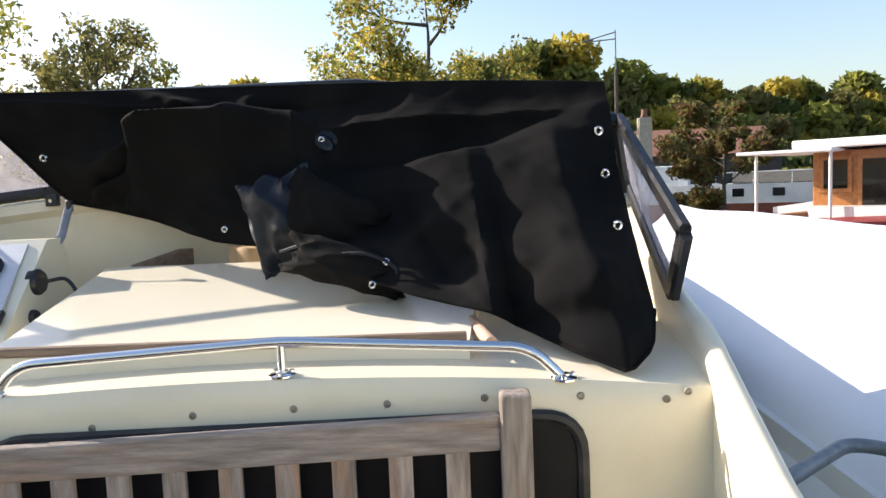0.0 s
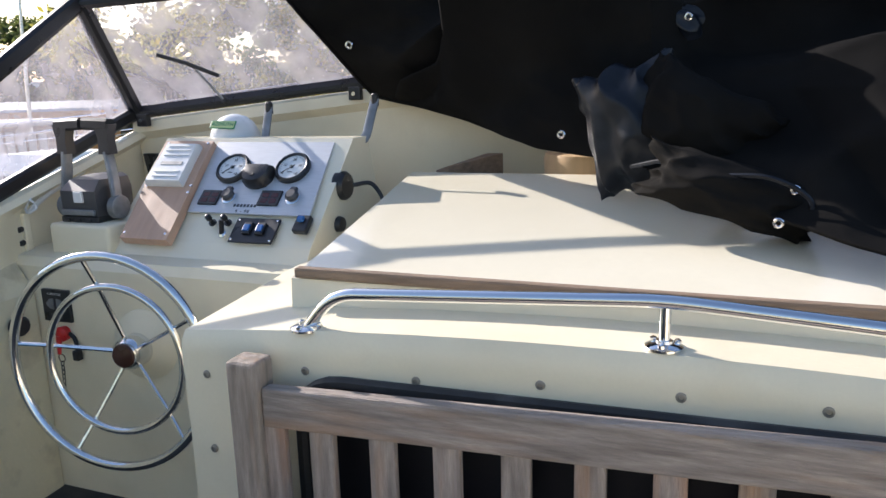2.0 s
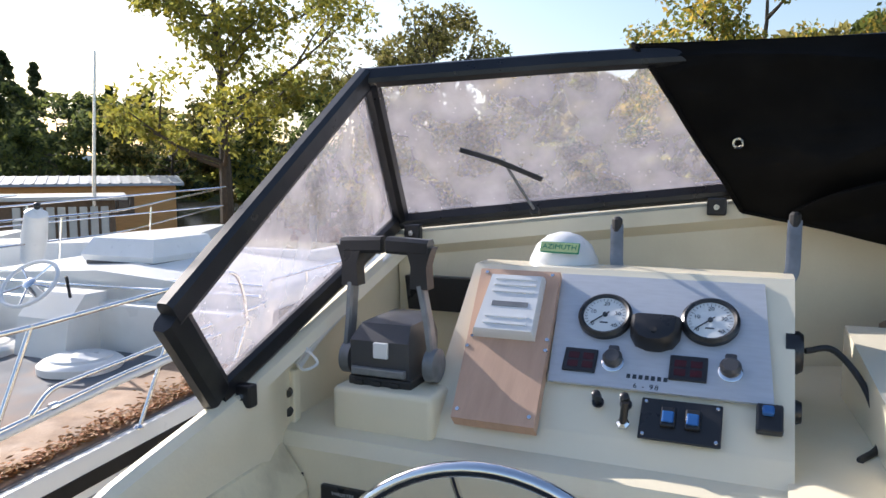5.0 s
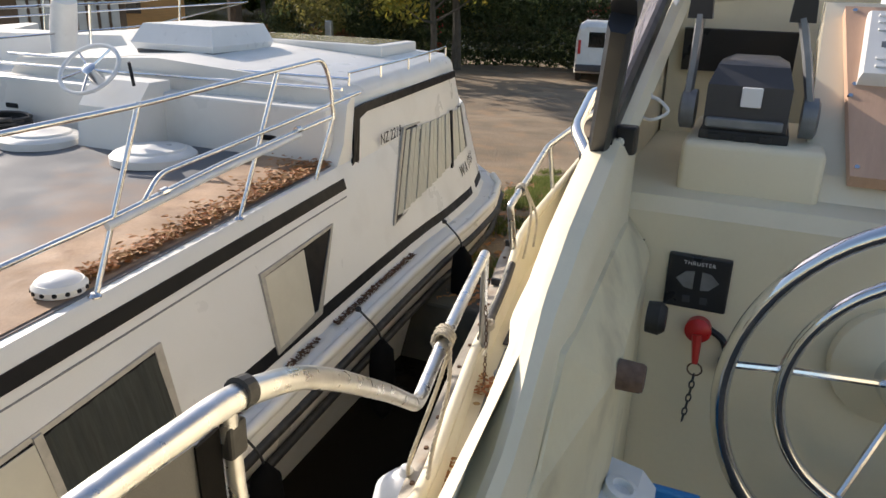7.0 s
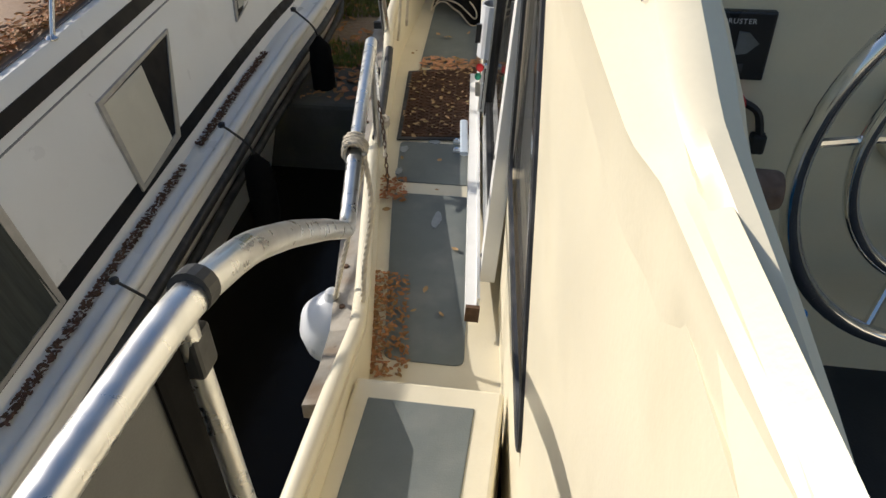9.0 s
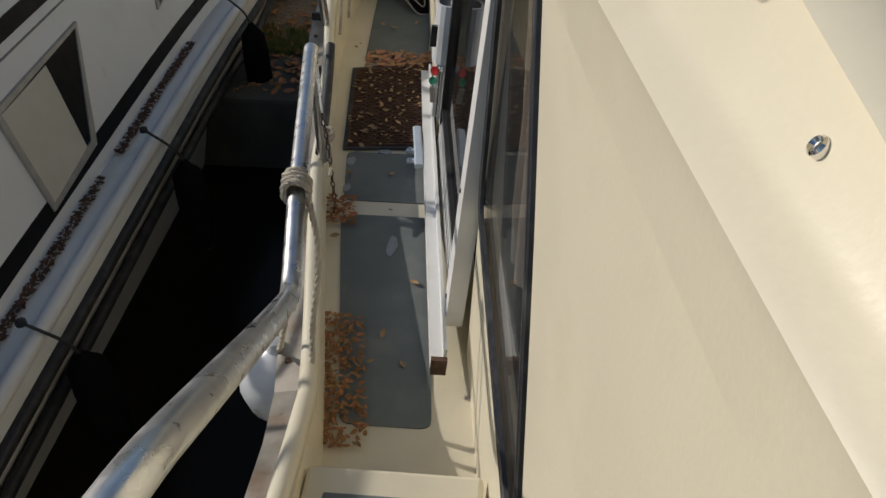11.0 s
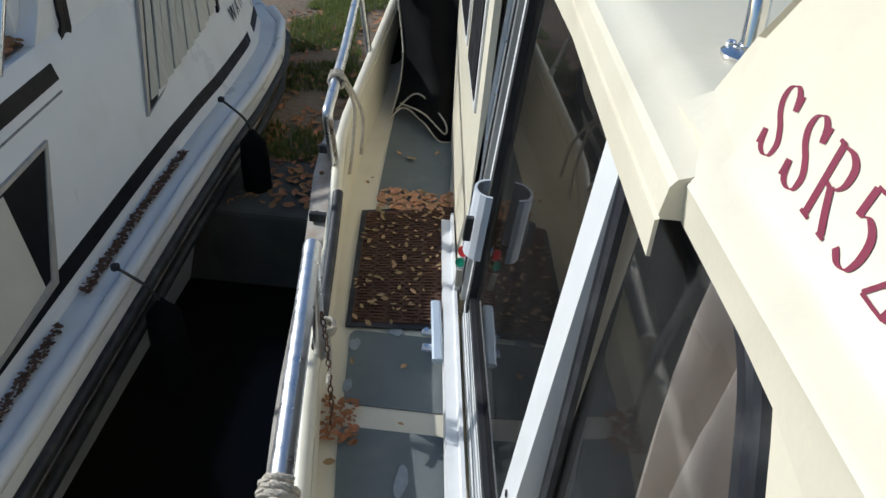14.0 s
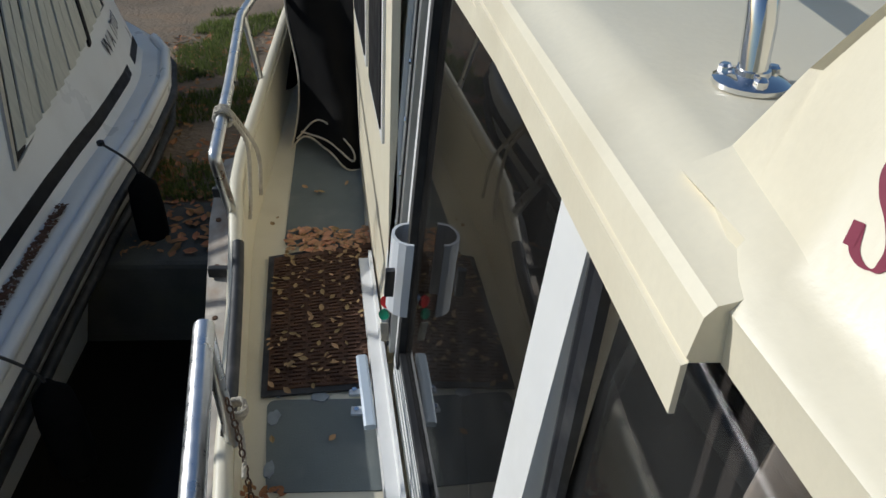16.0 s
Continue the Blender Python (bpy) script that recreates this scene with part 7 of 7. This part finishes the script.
ridge_wood("far_woods", "wooded far bank in early autumn colours", [(-48, 52, -14, 62, 6, 8), (-16, 62, 12, 66, 7.5, 8), (12, 66, 44, 60, 5, 8)], 70000, 0.42, (GREEN_F, OLIVE_F, DARK_F, LIME_F), 3)
ridge_wood("hill_woods", "wooded hillside with yellowing crowns", [(-20, 92, 26, 96, 13, 14), (-44, 118, -5, 120, 25, 14), (-5, 120, 27, 122, 28, 14), (26, 122, 44, 120, 21, 14), (42, 120, 78, 124, 20, 16), (75, 124, 130, 130, 20, 18), (130, 130, 220, 90, 22, 18)], 240000, 0.95, (OLIVE_F, LIME_F, YELLOW_F, GREEN_F, OLIVE_F, LIME_F), 5)
ridge_wood("port_woods", "dark woods beyond the river", [(-110, 20, -62, 66, 5.5, 10), (-62, 66, -30, 72, 6, 10)], 55000, 0.5, (GREEN_F, DARK_F, OLIVE_F), 9)


# tufts of grass and litter on the bank
def tufts(n, x0, x1, y0, y1):
    v, f = [], []
    r = random.Random(4)
    for k in range(n):
        cx, cy = r.uniform(x0, x1), r.uniform(y0, y1)
        if noise.noise((cx * 1.3, cy * 1.3, 2)) < 0.02:
            continue
        z = BANK_Z - 0.02 * (cy - 6) + 0.09 * noise.noise((cx * 0.5, cy * 0.5, 0)) + 0.005
        for j in range(5):
            a, h, l = r.uniform(0, 6.28), r.uniform(0.03, 0.085), r.uniform(0.01, 0.05)
            b = len(v)
            v += [(cx + 0.004 * math.sin(a), cy - 0.004 * math.cos(a), z), (cx - 0.004 * math.sin(a), cy + 0.004 * math.cos(a), z), (cx + l * math.cos(a), cy + l * math.sin(a), z + h)]
            f.append((b, b + 1, b + 2))
    me = bpy.data.meshes.new("grass")
    me.from_pydata(v, [], f)
    me.materials.append(GREEN_F)
    tagged(new("grass", me), "sparse grass tufts on the bank", "grass", "", "stuff")


tufts(9000, -4.6, -2.9, 6.4, 11)
leaves("bank_litter", 1500, lambda k: (lambda x, y: Vector((x, y, BANK_Z - 0.02 * (y - 6) + 0.09 * noise.noise((x * 0.5, y * 0.5, 0)) + 0.012)))(random.uniform(-4.8, -2.6), random.uniform(5.8, 10) if k % 3 else random.uniform(5.8, 7)), 0.035, LEAF, "brown leaf litter on the bank")

# ---- far boats and buildings ----
ORANGE_WOOD = mat("orange_boards", (0.58, 0.31, 0.11), 0.7, spread=0.15, scale=3, stretch=(1, 1, 14), bump=0.004, fine=30)
ROOF_GREY = mat("corrugated_roof", (0.38, 0.40, 0.40), 0.5, 0.3, spread=0.1, scale=3)
BROWN_SHED = mat("brown_shed", (0.13, 0.09, 0.06), 0.85, spread=0.2)
VARNISH = mat("varnished_wood", (0.38, 0.15, 0.045), 0.3, spread=0.2, scale=6)
RED_HULL = mat("red_hull", (0.30, 0.035, 0.03), 0.45, spread=0.15, dirt=(0.2, 0.12, 0.1), dirt_amount=0.4)
RUST_HULL = mat("rust_red_hull", (0.26, 0.07, 0.035), 0.7, spread=0.2)
TARP = mat("white_tarpaulin", (0.80, 0.81, 0.82), 0.55, spread=0.03, scale=1.5, bump=0.002, fine=25)
TILE = mat("roof_tile", (0.28, 0.13, 0.08), 0.85, spread=0.2)

hm = pose(-19.1, 20.0, 0, 0, 0, 228.6)
hbx = thing("houseboat", "orange boarded houseboat with a grey ribbed roof", "houseboat")
hbx.matrix_world = hm
part("wall", block(0, 6.0, -3.2, 0, -1.1, 1.30, 0.02), ORANGE_WOOD, hbx)
rf = part("roof", prism([(-0.25, -3.5, 1.30), (-0.25, 0.25, 1.30), (-0.25, 0.2, 1.38), (-0.25, -1.6, 1.62), (-0.25, -3.45, 1.38)], (0, 0, 0), (6.5, 0, 0)), ROOF_GREY, hbx)
for k in range(20):
    part("rib", block(-0.2 + 0.31 * k, -0.14 + 0.31 * k, -1.6, 0.22, 1.40, 1.43, m=Matrix(((1, 0, 0, 0), (0, 1, 0, 0), (0, -0.13, 1, 0), (0, 0, 0, 1)))), ROOF_GREY, rf)
for x in (1.3, 2.8, 4.7):
    w = part("window", block(x, x + 1.0, -0.02, 0.03, 0.35, 1.0, 0.01), BROWN_SHED, hbx)
    part("pane", block(x + 0.1, x + 0.47, 0.02, 0.04, 0.42, 0.93), PANE_DARK, w)
    part("pane", block(x + 0.53, x + 0.9, 0.02, 0.04, 0.42, 0.93), PANE_DARK, w)
part("pontoon", block(-0.4, 6.4, -3.6, 0.4, -1.5, -1.05, 0.05), BROWN_SHED, hbx)

shed = thing("work_shed", "low brown shed with pale ribbed sheets", "shed")
shed.matrix_world = pose(-16.0, 14.6, 0, 0, 0, 228)
part("wall", block(0, 9, -3, 0, -1.2, 1.05, 0.02), BROWN_SHED, shed)
part("roof", block(-0.3, 9.3, -3.3, 0.3, 1.05, 1.15, 0.02), ROOF_GREY, shed)
for k in range(9):
    part("sheet", block(0.15 + 0.24 * k, 0.33 + 0.24 * k, 0.0, 0.05, -0.8, 0.9, 0.015), ROOF_GREY, shed)
mast = solid("mast", tube([(-16.4, 14.2, -1.2), (-16.3, 14.3, 2), (-16.2, 14.4, 4.7)], [0.06, 0.045, 0.03], 8), ALU, "thin grey mast beyond the boats", "mast", smooth=True)

bridge = thing("road_bridge", "pale concrete road bridge with railings", "bridge")
bridge.matrix_world = pose(-140, 12, 0, 0, 0, 53.8)
part("deck", block(0, 140, -4, 4, 2.6, 3.9, 0.05), CONCRETE, bridge)
part("fascia", block(0, 140, -4.15, -3.9, 3.4, 4.2, 0.02), WHITE_PAINT, bridge)
part("hand_rail", block(0, 140, -4.1, -4.0, 5.1, 5.2), GREY_ALU, bridge)
for k in range(70):
    part("rail_post", block(2 * k, 2 * k + 0.12, -4.1, -4.0, 4.2, 5.1), GREY_ALU, bridge)
for x in (30, 62, 94):
    part("pier", block(x, x + 1.5, -3.2, 3.2, -2, 2.6, 0.1), CONCRETE, bridge)

third = thing("motor_yacht", "white motor yacht with polished bow rails", "boat")
part("hull", loft([[(-9.2 - 0.0 * y, y, 0.35 + 0.03 * y), (-8.75, y, -0.4), (-8.9, y, WATER_Z - 0.1), (-11.9, y, WATER_Z - 0.1), (-12.0, y, 0.35 + 0.03 * y)] for y in (-3, 3, 7, 9)] + [[(-10.4, 12, 0.75), (-10.3, 12, 0.0), (-10.4, 11.5, WATER_Z - 0.1), (-10.7, 11.5, WATER_Z - 0.1), (-10.7, 12, 0.75)]]), WHITE, third, "", 40)
part("coach_roof", bevelled(loft([[(-9.6, y, 0.45), (-9.8, y, 0.45 + h), (-11.4, y, 0.45 + h), (-11.6, y, 0.45)] for y, h in ((2, 0.55), (5, 0.55), (8.5, 0.3))]), 0.03), WHITE, third, "", 30)
for s, x0 in ((1, -9.3), (-1, -11.9)):
    part("bow_rail", tube(rounded([(x0, 1, 1.05), (x0, 8.5, 1.2), (-10.5, 12.2, 1.45)], 0.5, 6), 0.016, 8), CHROME, third, "", True)
    part("mid_rail", tube(rounded([(x0, 1, 0.75), (x0, 8.5, 0.9), (-10.5, 12.1, 1.1)], 0.5, 6), 0.012, 8), CHROME, third, "", True)
    for y in (1.5, 3, 4.5, 6, 7.5, 9):
        part("stanchion", tube([(x0, y, 0.45), (x0, y + 0.1, 1.07 + 0.02 * (y - 1))], 0.014, 8), CHROME, third, "", True)
ff = thing("white_fender", "white fender stowed on the bow rail", "fender")
part("body", turned([(0.03, -0.4), (0.13, -0.33), (0.15, 0), (0.13, 0.33), (0.03, 0.4)], pose(-9.3, 7.2, 0.95, 10, 25, 0), 16), PLASTIC_WHITE, ff, "", True)
part("eye", turned([(0.03, 0.38), (0.04, 0.46), (0.01, 0.48)], pose(-9.3, 7.2, 0.95, 10, 25, 0), 10), RUBBER, ff)
ob = thing("motor_yacht", "pale cruiser moored beyond the white yacht", "boat")
part("hull", loft([[(-13.3, y, 0.4), (-13.0, y, -0.4), (-13.1, y, WATER_Z - 0.1), (-15.9, y, WATER_Z - 0.1), (-16, y, 0.4)] for y in (-3, 4, 8)] + [[(-14.5, 11, 0.6), (-14.4, 11, 0), (-14.5, 10.6, WATER_Z - 0.1), (-14.8, 10.6, WATER_Z - 0.1), (-14.8, 11, 0.6)]]), WHITE, ob, "", 40)
part("cabin", bevelled(loft([[(-13.6, y, 0.4), (-13.8, y, 0.4 + h), (-15.4, y, 0.4 + h), (-15.6, y, 0.4)] for y, h in ((-2, 0.7), (3.5, 0.7), (5.5, 0.35))]), 0.04), WHITE, ob, "", 30)
part("bow_rail", tube(rounded([(-13.4, 1, 1.15), (-13.4, 8, 1.2), (-14.6, 11.2, 1.3), (-15.9, 8, 1.2)], 0.5, 6), 0.015, 8), CHROME, ob, "", True)
for y in (2, 4, 6, 8):
    part("stanchion", tube([(-13.4, y, 0.4), (-13.4, y, 1.18)], 0.013, 8), CHROME, ob, "", True)

van = thing("white_van", "small white van parked in the yard", "van")
van.matrix_world = pose(-6.75, 25.2, -1.23, 0, 0, 12)
part("body", bevelled(loft([[(-0.85 + i, y, z0), (0.85 - i, y, z0), (0.85 - i, y, z1 - 0.5), (0.78 - i, y, z1 - 0.1), (0.6 - i, y, z1), (-0.6 + i, y, z1), (-0.78 + i, y, z1 - 0.1), (-0.85 + i, y, z1 - 0.5)] for y, z0, z1, i in ((-2.05, 0.35, 1.62, 0.05), (-1.9, 0.28, 1.72, 0), (0.5, 0.28, 1.72, 0), (1.1, 0.28, 1.30, 0), (2.1, 0.35, 0.95, 0.08))]), 0.02), WHITE_PAINT, van, "", 40)
for x in (-0.5, 0.0):
    part("rear_window", block(x + 0.02, x + 0.48, -2.075, -2.05, 1.05, 1.48, 0.01), PANE_DARK, van)
for x in (-0.78, 0.70):
    part("tail_lamp", block(x, x + 0.08, -2.075, -2.045, 0.85, 1.25, 0.01), RED, van)
for x in (-0.80, 0.66):
    for y in (-1.35, 1.3):
        wh = part("wheel", turned([(0.30, 0), (0.31, 0.05), (0.31, 0.12), (0.29, 0.16)], aim((x, y, 0.31), (1, 0, 0)), 18), RUBBER, van, "", True)
        part("rim", turned([(0.18, -0.012), (0.17, 0.165)], aim((x, y, 0.31), (1, 0, 0)), 14), GREY_MID, wh)
part("bumper", block(-0.82, 0.82, -2.12, -2.0, 0.35, 0.55, 0.03), GREY_DARK, van)
lorry = thing("flatbed_truck", "rusty flatbed truck with a load of scrap", "truck")
lorry.matrix_world = pose(-7.4, 29.5, -1.3, 0, 0, 100)
part("bed", block(-2.2, 2.2, -1.1, 1.1, 0.9, 1.25, 0.03), RUST_HULL, lorry)
part("load", block(-2.0, 1.6, -0.9, 0.9, 1.25, 1.75, 0.08), BROWN_SHED, lorry)
part("cab", block(2.25, 3.6, -1.05, 1.05, 0.5, 2.2, 0.12), RUST_HULL, lorry)
for x in (-1.4, 2.7):
    for y in (-1.0, 0.75):
        part("wheel", turned([(0.42, 0), (0.43, 0.25)], aim((x, y, 0.43), (0, 1, 0)), 16), RUBBER, lorry)
sign = solid("yard_post", block(-15.2, -14.95, 22.0, 22.15, -1.3, 0.25, 0.04), GREY_ALU, "grey post at the yard edge", "post")
rp = solid("red_post", block(-13.15, -12.95, 26.3, 26.5, -1.2, 1.5, 0.03), RED, "small red post behind the hedge", "post")

# tarpaulin-covered boat alongside
tb = thing("covered_boat", "boat alongside under a white tarpaulin", "boat")


def tarp(u, v):
    y = lerp(-3, 9.6, v)
    w = 1.0 if y < 6.5 else 1 - 0.75 * ((y - 6.5) / 3.1) ** 2
    x = 2.95 + lerp(-1.72, 1.72, u) * w
    k = abs(u - 0.5) * 2
    z = 1.24 - 0.46 * k ** 1.6 - 0.35 * max(0, k - 0.92) * 6 + 0.03 * noise.noise((x * 1.2, y * 0.8, 4)) + 0.018 * math.sin(y * 2.6) * k * (1 - k) * 4
    return (x, y, z)


part("tarpaulin", grid_skin(tarp, 50, 110), TARP, tb, "", True)
part("hull", loft([[(1.28, y, 0.75), (1.2, y, 0.3), (1.35, y, WATER_Z - 0.1), (4.5, y, WATER_Z - 0.1), (4.65, y, 0.75)] for y in (-3, 3, 6.5)] + [[(2.5, 9.4, 0.9), (2.5, 9.4, 0.4), (2.7, 9.0, WATER_Z - 0.1), (3.2, 9.0, WATER_Z - 0.1), (3.4, 9.4, 0.9)]]), WHITE, tb, "", 40)
sr = thing("guard_rail", "grey steel rail beside the starboard coaming", "guard rail")
part("tube", tube(rounded([(0.86, 1.85, 0.55), (0.90, 1.96, 0.90), (1.20, 2.21, 0.905), (1.30, 2.17, 0.90), (1.33, 1.2, 0.88)], 0.07, 6), 0.02, 10), GREY_MID, sr, "", True)
part("post", tube([(1.29, 2.10, 0.9), (1.30, 2.08, 0.4)], 0.016, 8), GREY_MID, sr, "", True)

barge = thing("river_barge", "long white and rust-red river barge", "barge")
barge.matrix_world = pose(9.0, 35.6, 0, 0, 0, -21)
part("topside", loft([[(x, y, 0.10 + s), (x, y, 1.0 + s), (x, y + 4, 1.0 + s), (x, y + 4, 0.1 + s)] for x, y, s in ((-4, 0.8, 0.25), (0, 0, 0.05), (8, 0, 0.0), (22, 0, 0.2))]), WHITE, barge, "", 40)
part("lower_hull", loft([[(x, y - 0.03, -1.6), (x, y - 0.03, 0.12 + s), (x, y + 4, 0.12 + s), (x, y + 4, -1.6)] for x, y, s in ((-4, 0.8, 0.25), (0, 0, 0.05), (8, 0, 0.0), (22, 0, 0.2))]), RUST_HULL, barge)
for k in range(10):
    part("window", block(0.6 + 1.7 * k, 1.1 + 1.7 * k, -0.05, 0.02, 0.45, 0.82, 0.02), PANE_DARK if k % 2 else BLACK, barge)
part("hand_rail", tube([(-3, 0.6, 1.75), (0, 0.1, 1.55), (22, 0.1, 1.6)], 0.025, 6), WHITE_PAINT, barge)
for k in range(14):
    part("rail_post", tube([(0.1 + 1.6 * k, 0.1, 1.0), (0.1 + 1.6 * k, 0.1, 1.56)], 0.02, 6), WHITE_PAINT, barge)
part("deckhouse", block(-1.5, 2.0, 1.0, 3.0, 1.0, 2.0, 0.04), WHITE_PAINT, barge)
part("hatch_cover", prism([(4, 0.4, 1.05), (4, 1.8, 1.55), (4, 3.4, 1.05)], (0, 0, 0), (14, 0, 0)), CONCRETE, barge)

dutch = thing("wheelhouse_boat", "varnished wheelhouse boat with a white awning", "boat")
dutch.matrix_world = pose(6.2, 12.9, 0, 0, 0, -42)
part("bulwark", bevelled(loft([[(x, 0.0, -1.4), (x, -0.1, 0.98), (x, 3, 0.98), (x, 3, -1.4)] for x in (-0.6, 8)]), 0.03), WHITE, dutch)
wh_ = part("wheelhouse", block(-0.1, 5, 0.4, 2.6, 0.7, 1.92, 0.02), VARNISH, dutch)
for k in range(7):
    fr_ = part("window_frame", block(0.02 + 0.6 * k, 0.53 + 0.6 * k, 0.36, 0.42, 1.2 if k < 1 else 0.85, 1.82, 0.01), VARNISH, wh_)
    part("pane", block(0.09 + 0.6 * k, 0.46 + 0.6 * k, 0.345, 0.37, 1.27 if k < 1 else 0.92, 1.76), PANE_DARK, fr_)
part("roof", block(-0.36, 5.4, 0.1, 2.9, 1.97, 2.12, 0.03), WHITE_PAINT, dutch)
aw_ = part("awning", block(-1.17, 0.4, -0.3, 2.6, 1.90, 1.96, 0.02), TARP, dutch)
for x in (-0.85, 0.35):
    part("awning_pole", tube([(x, -0.2, 0.6), (x, -0.2, 1.94)], 0.03, 8), WHITE_PAINT, aw_)
red = thing("red_boat", "small open red boat with a wooden tiller", "boat")
red.matrix_world = pose(4.75, 11.0, 0, 0, 0, -6)
part("hull", bevelled(loft([[(x, y0, -1.3), (x, y0 - 0.15, z), (x, y0, z), (x, 1.2, z), (x, 1.4, -1.3)] for x, y0, z in ((-0.2, 0.5, 0.86), (0.6, 0.1, 0.84), (5, 0, 0.84))]), 0.02), RED_HULL, red)
part("tiller", tube([(-0.5, 0.4, 0.87), (0.6, 0.4, 0.94)], 0.06, 8), VARNISH, red)
chim = thing("stone_house", "distant stone house with a tall chimney", "house")
part("wall", block(9, 18, 41, 47, -1, 2.6), CONCRETE, chim)
part("roof", prism([(8.7, 40.7, 2.6), (8.7, 44, 4.2), (8.7, 47.3, 2.6)], (0, 0, 0), (9.6, 0, 0)), TILE, chim)
part("chimney", block(9.7, 10.35, 38.8, 39.4, -1, 4.6, 0.03), mat("pale_stone", (0.42, 0.36, 0.27), 0.9, spread=0.15), chim)
part("chimney_pot", turned([(0.22, 4.6), (0.16, 4.75), (0.14, 5.0), (0.17, 5.05)], Matrix.Translation((10.02, 39.1, 0)), 12), TILE, chim)
rh_ = thing("tiled_house", "house with a red tiled roof on the bank", "house")
part("wall", block(20.5, 30, 29, 35, -1, 2.2), CONCRETE, rh_)
part("roof", prism([(20.1, 28.6, 2.2), (20.1, 32, 5.0), (20.1, 35.4, 2.2)], (0, 0, 0), (9.8, 0, 0)), TILE, rh_)
pole = thing("lamp_mast", "tall thin pole with a slanted yard", "mast")
part("pole", tube([(8.6, 39.3, -1), (8.65, 39.35, 7.2)], [0.12, 0.09], 8), BARK, pole)
part("whip", tube([(8.65, 39.35, 7.2), (8.65, 39.35, 9.2)], 0.035, 6), GREY_MID, pole)
part("yard", tube([(8.65, 39.35, 9.1), (6.9, 39.3, 8.65)], 0.03, 6), GREY_MID, pole)
part("yard", tube([(8.65, 39.35, 8.75), (6.9, 39.3, 8.62)], 0.03, 6), GREY_MID, pole)
